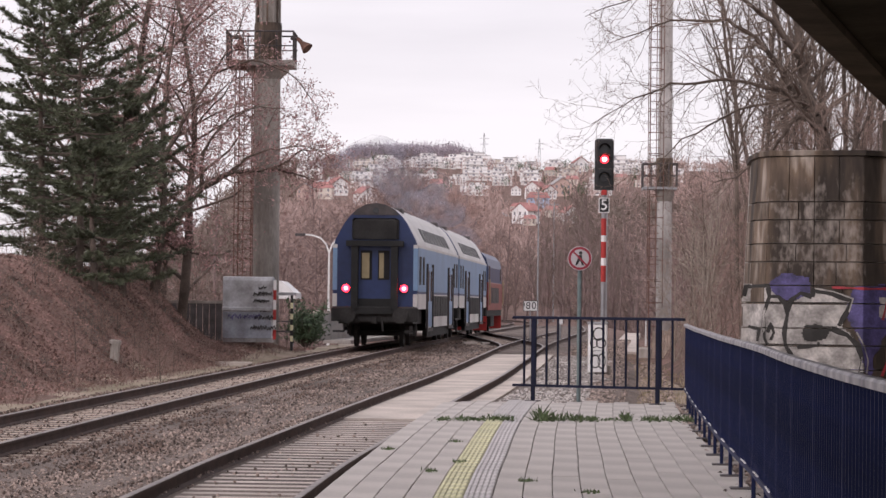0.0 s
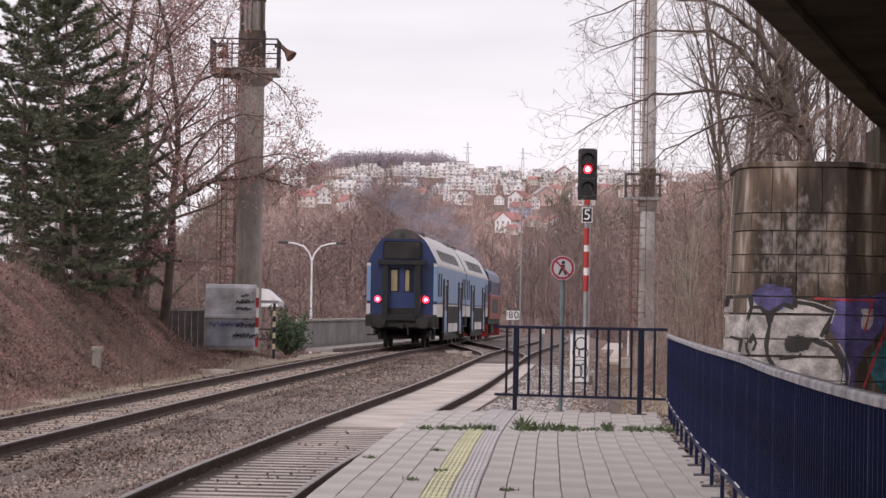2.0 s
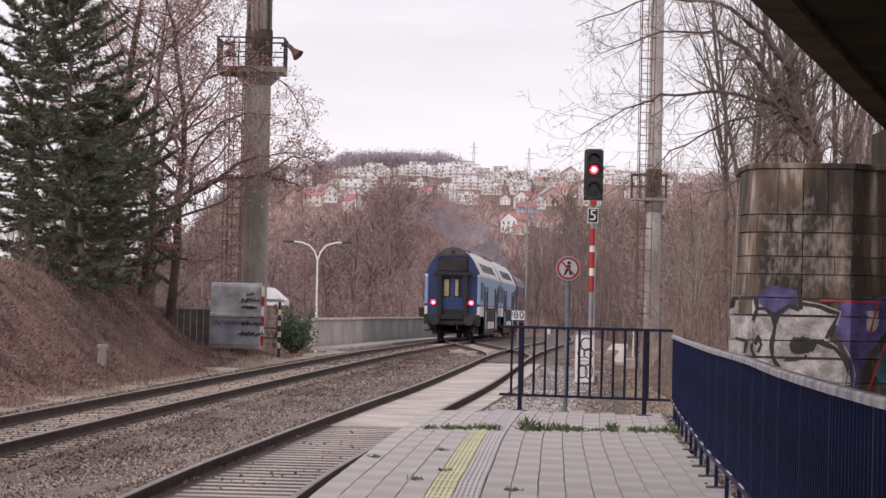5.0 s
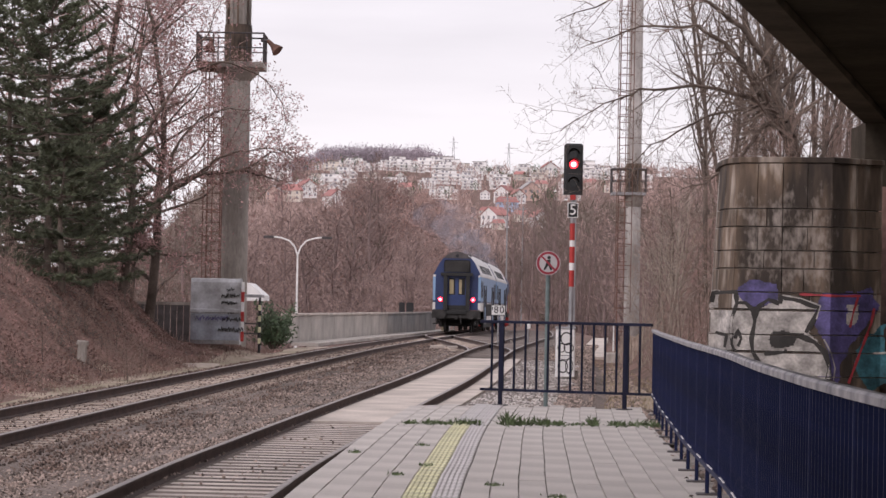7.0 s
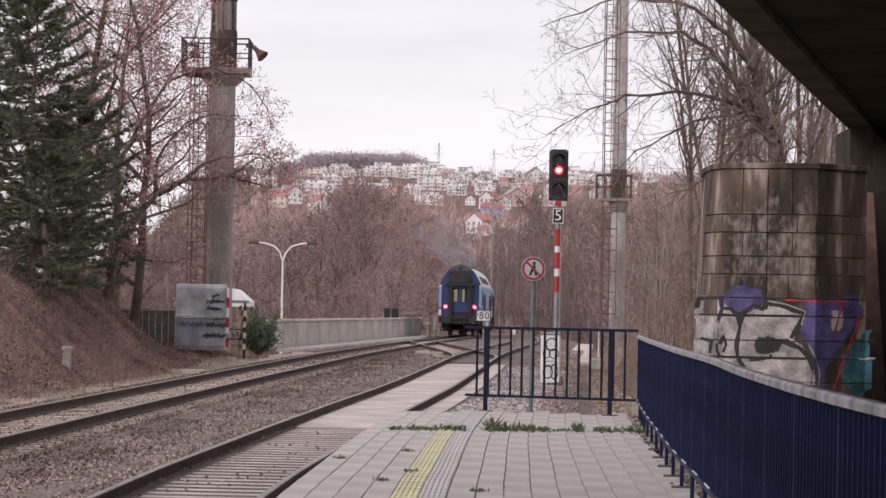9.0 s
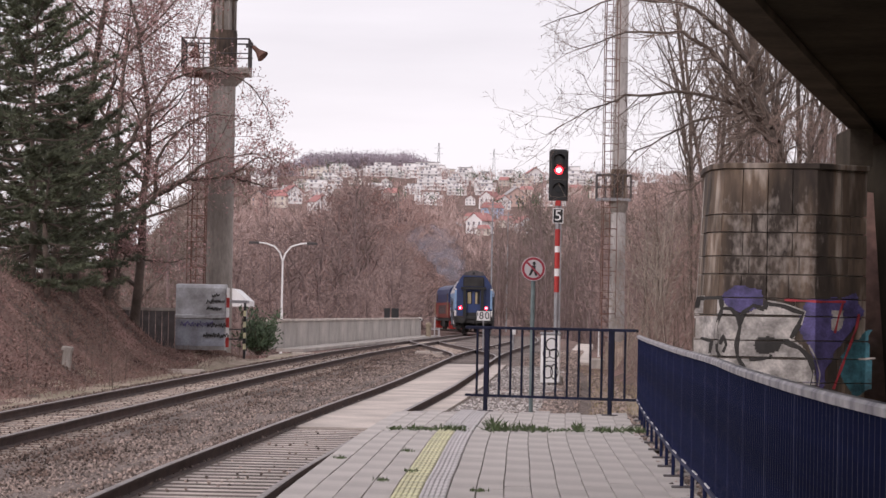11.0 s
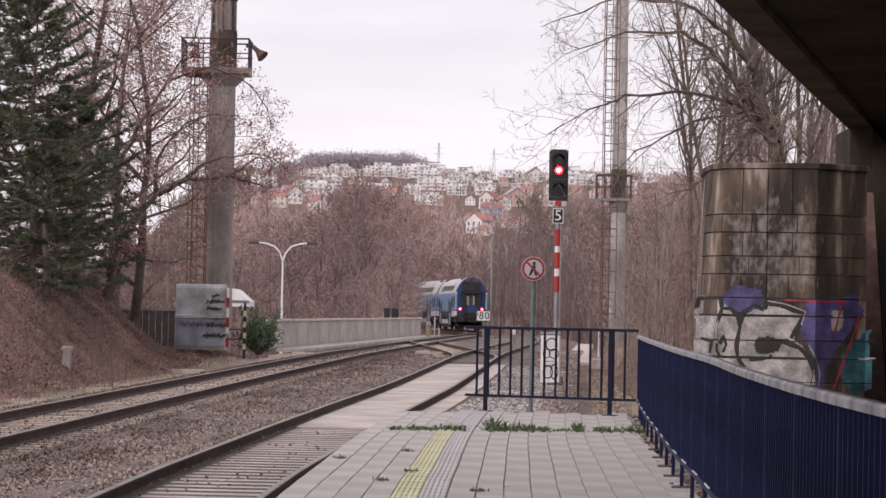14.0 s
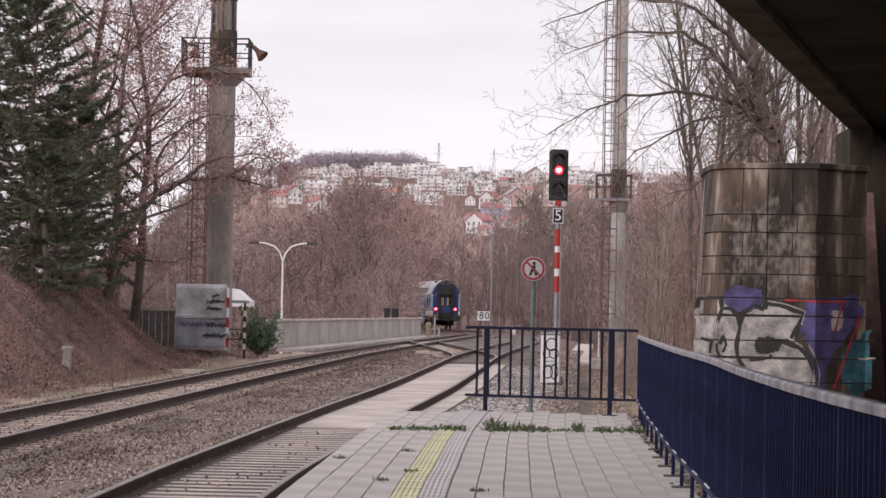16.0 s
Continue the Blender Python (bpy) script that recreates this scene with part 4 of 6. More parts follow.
# ---- trees ----
def branch_mesh(rng, height, radius, levels, counts, lean=(0, 0), spread=0.9, droop=0.0, first=0.25, min_r=0.008, up=0.25, ratio=0.55, wiggle=0.18, limbs=(), shoot=1.6, coarse=False):
    """Trunk, limbs and twigs as tapered tubes; returns wood, twigs and the tips."""
    wood, twigs, tips = Shape(), Shape(), []
    stack = [(Vector((0, 0, -0.3)), Vector((lean[0], lean[1], 1)).normalized(), height, radius, 0)]
    for line, r in limbs:
        fine = []
        for (xa, ya, za), (xb, yb, zb) in zip(line[:-1], line[1:]):
            fine += [Vector((xa + (xb - xa) * j / 4 + rng.gauss(0, 0.02), ya + (yb - ya) * j / 4 + rng.gauss(0, 0.03), za + (zb - za) * j / 4 + rng.gauss(0, 0.02))) for j in range(4)]
        fine.append(Vector(line[-1]))
        for j in range(len(fine) - 1):
            f = j / len(fine)
            wood.tube(fine[j], fine[j + 1], 0.8 * r * (1 - 0.97 * f), 0.8 * r * (1 - 0.97 * (j + 1) / len(fine)), 8, cap=False)
            if j > 1:
                for _ in range(counts[1] // 4):
                    dd = (fine[j + 1] - fine[j]).normalized()
                    side = dd.orthogonal().normalized()
                    side.rotate(Matrix.Rotation(rng.uniform(0, 2 * math.pi), 3, dd))
                    nd = (dd * 0.7 + side * rng.uniform(0.5, 1.0)).normalized()
                    stack.append((fine[j].copy(), nd, shoot * rng.uniform(0.5, 1.2), max(0.008, r * (1 - 0.85 * f) * 0.35), 2))
    while stack:
        p, d, length, r, lev = stack.pop()
        segs = (8, 6, 4, 2, 2)[min(lev, 4)]
        sides = (9, 6, 3, 3, 3)[min(lev, 4)]
        if coarse and lev < 2:
            segs, sides = 4, 5 - lev
        target = wood if lev <= 1 else twigs
        step = length / segs
        pts, dirs, rads = [p.copy()], [d.copy()], [r]
        for i in range(segs):
            w = wiggle * (0.5 if lev == 0 else 1.0)
            d = (d + Vector((rng.uniform(-w, w), rng.uniform(-w, w), rng.uniform(-w, w))) + Vector((0, 0, (up if lev else 0.05) - droop * lev)) * 0.22).normalized()
            p = p + d * step
            pts.append(p.copy()), dirs.append(d.copy()), rads.append(max(min_r * 0.6, r * (1 - (0.82 if lev else 0.75) * (i + 1) / segs)))
        k = len(target.v)
        if lev >= 3:
            flat = Vector((rng.uniform(-1, 1), rng.uniform(-1, 1), rng.uniform(-1, 1))).cross(dirs[0]).normalized()
            for q, rr in zip(pts, rads):
                target.v += [tuple(q - flat * rr), tuple(q + flat * rr)]
            target.f += [(k + 2 * i, k + 2 * i + 1, k + 2 * i + 3, k + 2 * i + 2) for i in range(segs)]
            sides = 0
        for q, dd, rr in zip(pts, dirs, rads) if sides else ():
            u = dd.orthogonal().normalized()
            w = dd.cross(u)
            for j in range(sides):
                a = 2 * math.pi * j / sides
                target.v.append(tuple(q + (u * math.cos(a) + w * math.sin(a)) * rr))
        for i in range(segs):
            for j in range(sides):
                target.f.append((k + i * sides + j, k + i * sides + (j + 1) % sides, k + (i + 1) * sides + (j + 1) % sides, k + (i + 1) * sides + j))
        if lev >= levels:
            tips.append((pts[-1], d))
            tips.append((pts[len(pts) // 2], d))
            continue
        n = counts[lev]
        for i in range(n):
            t = first + (1 - first) * (i + rng.random()) / n if lev == 0 else 0.15 + 0.85 * (i + rng.random()) / n
            f = min(t, 0.999) * segs
            j = int(f)
            q = pts[j].lerp(pts[j + 1], f - j)
            dd = dirs[j + 1]
            side = dd.orthogonal().normalized()
            side.rotate(Matrix.Rotation(rng.uniform(0, 2 * math.pi), 3, dd))
            nd = (dd * (1 - spread * 0.45) + side * spread * rng.uniform(0.6, 1.1)).normalized()
            ln = length * ratio * rng.uniform(0.6, 1.1) * ((1.15 - 0.75 * t) if lev == 0 else (1.1 - 0.5 * t))
            rr = max(min_r, rads[j] * rng.uniform(0.35, 0.6))
            stack.append((q, nd, ln, rr, lev + 1))
    return wood, twigs, tips


def leaf_cloud(rng, tips, size, per, reach):
    s = Shape()
    for p, d in tips:
        for _ in range(per):
            if rng.random() < 0.35:
                continue
            c = p + Vector((rng.gauss(0, reach), rng.gauss(0, reach), rng.gauss(0, reach)))
            a = Vector((rng.gauss(0, 1), rng.gauss(0, 1), rng.gauss(0, 1))).normalized() * size * rng.uniform(0.6, 1.3)
            b = a.orthogonal().normalized() * size * rng.uniform(0.3, 0.6)
            k = len(s.v)
            s.v += [tuple(c - a), tuple(c + b), tuple(c + a), tuple(c - b)]
            s.f.append((k, k + 1, k + 2, k + 3))
    return s


def build_tree(name, label, seed, at, bark=BARK, twig=TWIG, leaves=None, group="", **kw):
    rng = random.Random(seed)
    wood, twigs, tips = branch_mesh(rng, **kw)
    t = thing(name, label, "tree", at=at, group=group)
    part("trunk", wood, bark, t, smooth=True)
    part("crown", twigs, twig, t)
    if leaves:
        part("foliage", leaf_cloud(rng, tips, *leaves), DEADLEAF, t, "withered brown leaves")
    return t


def build_pine(seed, at, height, label):
    """A pine: whorls of boughs that carry tufts of needles."""
    rng = random.Random(seed)
    t = thing("pine_tree", label, "tree", at=at, group="pines on the bank")
    trunk = Shape()
    for i in range(8):
        trunk.tube((0.05 * math.sin(i), 0.04 * math.cos(i * 1.3), height * i / 8 - 0.4), (0.05 * math.sin(i + 1), 0.04 * math.cos(i * 1.3 + 1.3), height * (i + 1) / 8 - 0.4 * (i < 7)), 0.13 * (1 - i / 9), 0.13 * (1 - (i + 1) / 9), 9, cap=False)
    part("trunk", trunk, BARK, t, smooth=True)
    boughs, needles = Shape(), Shape()

    def tuft(c, d, r):
        for _ in range(13):
            v = (d * 0.8 + Vector((rng.gauss(0, 0.7), rng.gauss(0, 0.7), rng.gauss(0.3, 0.4)))).normalized() * r * rng.uniform(0.7, 1.2)
            w = v.orthogonal().normalized() * 0.014
            k = len(needles.v)
            needles.v += [tuple(c + w), tuple(c - w), tuple(c + v)]
            needles.f.append((k, k + 1, k + 2))

    z = height * 0.10
    while z < height * 0.985:
        f = z / height
        reach = height * 0.44 * (1 - f) ** 0.55 * (0.7 + 0.3 * min(1, f * 4)) + 0.15
        turn = rng.uniform(0, 6.28)
        n = rng.randint(5, 6)
        for k in range(n):
            a = turn + 2 * math.pi * k / n + rng.uniform(-0.35, 0.35)
            L = reach * rng.uniform(0.6, 1.1)
            d = Vector((math.cos(a), math.sin(a), rng.uniform(-0.12, 0.06) + 0.55 * f * f))
            across = Vector((-math.sin(a), math.cos(a), 0))
            p = Vector((0, 0, z + rng.uniform(-0.07, 0.07)))
            prev = p
            for i in range(1, 9):
                u = i / 8
                q = p + d * L * u + Vector((0, 0, -0.10 * L * math.sin(u * 3) + 0.10 * L * u * u))
                boughs.tube(prev, q, 0.032 * (1.12 - u), 0.032 * (1.03 - u) + 0.003, 4, cap=False)
                if u > 0.3:
                    for side in (-1, 1, -1, 1):
                        sd = (d * 0.9 + across * side * rng.uniform(0.5, 1.2) + Vector((0, 0, rng.uniform(-0.08, 0.22)))).normalized()
                        e = q + sd * rng.uniform(0.15, 0.5) * (0.45 + 0.25 * reach) * (1.25 - 0.6 * u)
                        boughs.tube(q, e, 0.01, 0.006, 3, cap=False)
                        tuft(e, sd, 0.17), tuft(q.lerp(e, 0.55), sd, 0.15)
                prev = q
        z += rng.uniform(0.42, 0.62) * (1.15 - 0.35 * f)
    part("bough", boughs, BARK, t)
    part("foliage", needles, NEEDLE, t, "dark green needle tufts")
    return t


def put(x, y, dz=0.0, turn=0, k=1.0):
    return pose(x, y, ground(x, y) + dz, 0, 0, turn) @ Matrix.Diagonal((k, k, k, 1))


# pines on the west bank
for seed, x, y, h in ((1, -11.6, 78, 8.0), (2, -10.9, 82, 6.2), (3, -13.0, 80, 8.4), (6, -10.9, 76, 3.9), (7, -13.6, 84, 5.2), (8, -12.2, 87, 4.8)):
    build_pine(seed, put(x, y), h, "dark green pine tree on the leaf-strewn bank")

# trees with withered leaves behind the pines
WEST = dict(leaves=(0.06, 5, 0.10), levels=3, spread=1.15, min_r=0.010, up=0.08, wiggle=0.26, group="brown-leaved trees on the bank")
t0 = build_tree("oak_tree", "leaning tree with reddish withered leaves", 11, put(-10.0, 90, 0, 30), height=11.5, radius=0.17, counts=(20, 9, 6), lean=(0.12, 0.0), first=0.12, **WEST)
t1 = build_tree("oak_tree", "tree with reddish withered leaves and open crown", 12, put(-12.2, 92, 0, 120), height=13, radius=0.2, counts=(22, 9, 6), lean=(-0.02, 0), first=0.15, **WEST)
SPRAWL = (([(0, 0, -0.5), (0.2, 0, 1.2), (0.6, 0, 2.15), (1.5, 0, 3.1), (2.33, 0, 3.6), (3.0, 0, 3.7), (3.8, 0.1, 3.75), (4.6, 0.2, 3.6), (5.2, 0.3, 3.3)], 0.17),
          ([(1.5, 0, 3.1), (1.5, 0, 3.7), (1.53, 0, 4.3), (2.0, 0, 5.0), (2.5, 0, 5.5), (3.3, 0.1, 5.75), (4.3, 0.2, 5.7)], 0.09),
          ([(2.33, 0, 3.6), (2.9, -0.2, 4.1), (3.7, -0.3, 4.4), (4.7, -0.3, 4.5), (5.5, -0.3, 4.3)], 0.06),
          ([(0.4, 0, 1.5), (1.2, 0, 1.1), (2.0, -0.2, 1.0), (3.0, -0.3, 1.25)], 0.07),
          ([(0.2, 0, 1.2), (0.3, 0.1, 3.0), (0.2, 0.1, 5.0), (0.4, 0.2, 7.0), (0.7, 0.2, 9.5)], 0.13),
          ([(0.25, 0.1, 4.0), (1.0, 0.2, 5.5), (1.8, 0.3, 6.8), (2.6, 0.3, 8.2), (3.0, 0.3, 9.4)], 0.09),
          ([(0.2, 0.1, 5.0), (-0.7, 0.2, 6.5), (-1.3, 0.2, 8.0), (-1.5, 0.2, 9.4)], 0.07),
          ([(1.8, 0.3, 6.8), (3.0, 0.5, 7.3), (4.2, 0.8, 6.9), (4.9, 0.9, 6.1), (5.2, 0.9, 5.3)], 0.05),
          ([(3.8, 0.1, 3.75), (4.6, 0.4, 4.4), (5.2, 0.5, 4.4), (5.7, 0.5, 4.0)], 0.045))
t2 = build_tree("oak_tree", "sprawling tree with crooked limbs and withered leaves", 13, pose(-10.67, 88, 1.75), limbs=SPRAWL, leaves=(0.05, 3, 0.07), levels=3, height=2.5, radius=0.05, counts=(4, 9, 6), lean=(0.3, 0), spread=1.1, first=0.3, ratio=0.5, min_r=0.009, up=0.02, wiggle=0.3, shoot=0.95, group="brown-leaved trees on the bank")
copy_thing(t0, put(-12.4, 104, 0, 300, 1.15))

# the arching bare tree on the east bank and its neighbours
EAST = dict(levels=4, twig=DARKTWIG, group="bare trees on the east bank")
ARCHES = (([(0, 0, -0.4), (-0.25, 0, 0.9), (-0.5, 0, 1.7), (-0.75, 0.1, 2.8), (-0.8, 0.2, 3.8), (-0.6, 0.2, 5.6), (-0.9, 0.1, 7.5)], 0.24),
          ([(-0.48, 0, 1.6), (-0.9, -0.1, 2.0), (-1.27, -0.2, 2.65), (-1.77, -0.3, 3.2), (-2.4, -0.3, 3.6), (-3.7, -0.2, 3.55), (-5.0, 0, 3.1)], 0.12),
          ([(-0.45, 0, 1.5), (-0.7, 0.1, 1.7), (-1.27, 0.3, 2.1), (-2.4, 0.5, 2.35), (-3.6, 0.6, 2.2), (-4.4, 0.6, 1.9), (-5.4, 0.6, 1.3)], 0.085),
          ([(-0.4, 0, 1.45), (-0.9, -0.2, 1.4), (-1.4, -0.4, 0.7), (-2.2, -0.5, 0.1), (-2.8, -0.5, -0.1)], 0.075),
          ([(-0.5, 0, 1.7), (-1.1, 0.4, 1.85), (-2.0, 0.8, 1.7), (-3.3, 1.0, 1.0), (-4.0, 1.1, 0.3)], 0.06),
          ([(-0.75, 0.1, 2.8), (-1.4, -0.3, 3.6), (-2.4, -0.6, 4.2), (-3.8, -0.8, 4.3), (-5.6, -0.8, 3.6)], 0.09),
          ([(-0.6, 0.05, 2.2), (0.2, 0.3, 3.0), (0.9, 0.5, 3.4), (1.8, 0.6, 3.3)], 0.07))
arched = build_tree("bare_tree", "large bare tree with long arching limbs", 28, put(7.67, 62), limbs=ARCHES, height=2.5, radius=0.08, counts=(2, 8, 5, 4), lean=(0.4, 0.2), spread=1.0, first=0.4, ratio=0.55, min_r=0.005, up=-0.02, wiggle=0.3, shoot=1.5, **EAST)
slim = build_tree("bare_tree", "slender bare tree with fine upright twigs", 22, put(9.3, 70, 0, 0), height=12, radius=0.07, counts=(24, 5, 4, 2), spread=0.7, first=0.25, ratio=0.3, min_r=0.007, up=0.5, **EAST)
slim2 = build_tree("bare_tree", "slender forked bare tree", 23, put(8.2, 76, 0, 0), height=10, radius=0.065, counts=(20, 6, 4, 2), lean=(-0.08, 0), spread=0.75, first=0.2, ratio=0.36, min_r=0.007, up=0.45, **EAST)
rng = random.Random(8)
for i in range(34):
    y = rng.uniform(68, 128)
    x = y * rng.uniform(0.088, 0.165)
    copy_thing(rng.choice((slim, slim2)), put(x, y, 0, rng.uniform(0, 360), rng.uniform(0.6, 1.15)))

# pale scrub beside the line
scrub = build_tree("shrub", "pale leafless shrub beside the railway", 31, put(5.9, 78, 0, 0), bark=PALEBARK, twig=PALEBARK, height=3.2, radius=0.035, counts=(9, 6, 4), levels=3, coarse=True, spread=0.8, first=0.02, ratio=0.6, min_r=0.006, up=0.4, group="shrubs beside the line")
scrub2 = build_tree("shrub", "brown leafless shrub beside the railway", 32, put(6.6, 84, 0, 0), height=3.6, radius=0.04, counts=(10, 6, 5), levels=3, coarse=True, spread=0.8, first=0.02, ratio=0.6, min_r=0.007, up=0.35, group="shrubs beside the line")
for i in range(30):
    y = rng.uniform(68, 150)
    x = y * rng.uniform(0.071, 0.108)
    copy_thing(rng.choice((scrub2, scrub2, scrub)), put(x, y, 0, rng.uniform(0, 360), rng.uniform(0.5, 1.3)))
for i in range(36):
    y = rng.uniform(57.5, 72)
    x = rng.uniform(4.5, 7.6) + 0.02 * (y - 57)
    copy_thing(rng.choice((scrub2, scrub2, scrub)), put(x, y, 0, rng.uniform(0, 360), rng.uniform(0.35, 0.7)))
for i in range(30):
    y = rng.uniform(86, 122)
    u = rng.uniform(0.07, 0.17)
    if u < 0.104 and y < 100:
        continue
    copy_thing(scrub2, put(-y * u, y, 0, rng.uniform(0, 360), rng.uniform(0.5, 1.1)))

for i in range(16):
    y = rng.uniform(78, 90)
    copy_thing(scrub2, put(-y * rng.uniform(0.128, 0.17), y, 0, rng.uniform(0, 360), rng.uniform(0.45, 0.8)))

for x, y, k in ((5.75, 75, 1.15), (6.0, 77.5, 1.25), (6.35, 80, 1.1), (5.6, 83, 1.0)):
    copy_thing(scrub, put(x, y, 0, 70 * x, k))
# undergrowth and thin stems above the pier
for i in range(34):
    y = rng.uniform(57.5, 70)
    copy_thing(scrub2, put(rng.uniform(6.6, 10.5) + 0.02 * (y - 57), y, 0, rng.uniform(0, 360), rng.uniform(0.3, 0.75)))
for i in range(16):
    y = rng.uniform(64, 92)
    copy_thing(rng.choice((slim, slim2)), put(y * rng.uniform(0.115, 0.165), y, 0, rng.uniform(0, 360), rng.uniform(0.5, 0.9)))
# brambles on the leafy bank
for i in range(34):
    y = rng.uniform(64, 90)
    copy_thing(scrub2, put(-y * rng.uniform(0.112, 0.165), y, 0, rng.uniform(0, 360), rng.uniform(0.15, 0.36)))

# the bare wood across the valley
FAR = dict(levels=3, coarse=True, group="bare trees in the valley")
HEIGHTS = (15, 13, 17, 11)
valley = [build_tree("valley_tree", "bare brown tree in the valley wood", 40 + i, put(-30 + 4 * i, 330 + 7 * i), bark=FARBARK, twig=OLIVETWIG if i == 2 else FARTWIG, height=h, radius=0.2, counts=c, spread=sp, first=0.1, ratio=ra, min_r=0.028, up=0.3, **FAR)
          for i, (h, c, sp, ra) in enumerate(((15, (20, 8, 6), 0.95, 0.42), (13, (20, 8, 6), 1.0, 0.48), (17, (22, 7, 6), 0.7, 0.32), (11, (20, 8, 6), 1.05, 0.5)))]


beech = build_tree("valley_tree", "dense russet beech keeping its withered leaves", 51, put(-14, 318), bark=FARBARK, twig=FARTWIG, height=13, radius=0.22, counts=(24, 9, 6), spread=1.0, first=0.08, ratio=0.5, min_r=0.022, up=0.25, **FAR)
part("foliage", leaf_cloud(random.Random(52), branch_mesh(random.Random(51), height=13, radius=0.22, counts=(24, 9, 6), spread=1.0, first=0.08, ratio=0.5, min_r=0.022, up=0.25, levels=3, coarse=True)[2], 0.10, 3, 0.2), FARLEAF, beech, "withered russet leaves")


def wood_top(u):
    """Height of the wood's outline above the eye, as a slope, along the bearing u: a round crest west of the line."""
    return float(np.interp(u, [-0.08, -0.056, -0.042, -0.029, -0.021, -0.011, -0.005, 0.01, 0.02, 0.03, 0.06, 0.075, 0.1], [0.033, 0.036, 0.042, 0.050, 0.0495, 0.043, 0.033, 0.028, 0.031, 0.035, 0.038, 0.042, 0.05]))


for i in range(150):
    y = rng.uniform(232, 400)
    u = rng.uniform(-0.082, 0.1)
    x = u * y
    if abs(x - line_x(MAIN, min(y, 380))) < 6.5 or (y < 300 and abs(u - 0.004) < 0.024):
        continue
    which = rng.choice((0, 1, 1, 2, 3, 3) if u < 0.003 else (2, 2, 2, 2, 0, 1))
    k = (wood_top(u) * y + 1.4 - ground(x, y)) / HEIGHTS[which] * rng.uniform(0.72, 0.97)
    copy_thing(valley[which], put(x, y, 0, rng.uniform(0, 360), min(k, 1.7)))
for u, y, k in ((-0.041, 322, 0.93), (-0.033, 312, 1.0), (-0.025, 318, 1.02), (-0.018, 308, 0.98), (-0.012, 330, 0.95), (-0.029, 290, 0.82), (-0.02, 286, 0.78), (-0.048, 300, 0.75), (0.034, 330, 0.8)):
    copy_thing(beech, put(u * y, y, 0, rng.uniform(0, 360), (wood_top(u) * y + 1.4 - ground(u * y, y)) / 13 * k * 0.84))
for i in range(34):
    y = rng.uniform(236, 300)
    u = rng.uniform(0.019, 0.075)
    copy_thing(valley[2], put(u * y, y, 0, rng.uniform(0, 360), rng.uniform(0.5, 0.85)))
# thicket that closes in on the bend
for i in range(16):
    y = rng.uniform(214, 240)
    u = rng.uniform(-0.03, -0.0145)
    copy_thing(valley[3], put(u * y, y, 0, rng.uniform(0, 360), rng.uniform(0.55, 0.75)))
# saplings along the far embankment that close in on the line where it bends away
for i in range(26):
    y = rng.uniform(212, 262)
    u = rng.uniform(-0.075, -0.0115)
    which = rng.choice((1, 3))
    copy_thing(valley[which], put(u * y, y, 0, rng.uniform(0, 360), rng.uniform(0.5, 0.85)))
for i in range(30):
    y = rng.uniform(135, 225)
    u = rng.choice((rng.uniform(-0.16, -0.085), rng.uniform(0.06, 0.1)))
    copy_thing(rng.choice(valley), put(u * y, y, 0, rng.uniform(0, 360), rng.uniform(0.42, 0.7)))


# ---- text ----
def text_mesh(body, size, mat, name):
    cu = bpy.data.curves.new(name, "FONT")
    cu.body, cu.size, cu.extrude, cu.align_x, cu.align_y = body, size, 0.004, "CENTER", "CENTER"
    ob = bpy.data.objects.new(name, cu)
    me = bpy.data.meshes.new_from_object(ob)
    bpy.data.objects.remove(ob)
    me.materials.clear()
    me.materials.append(mat)
    return me


FACING = pose(0, 0, 0, 90, 0, 0)


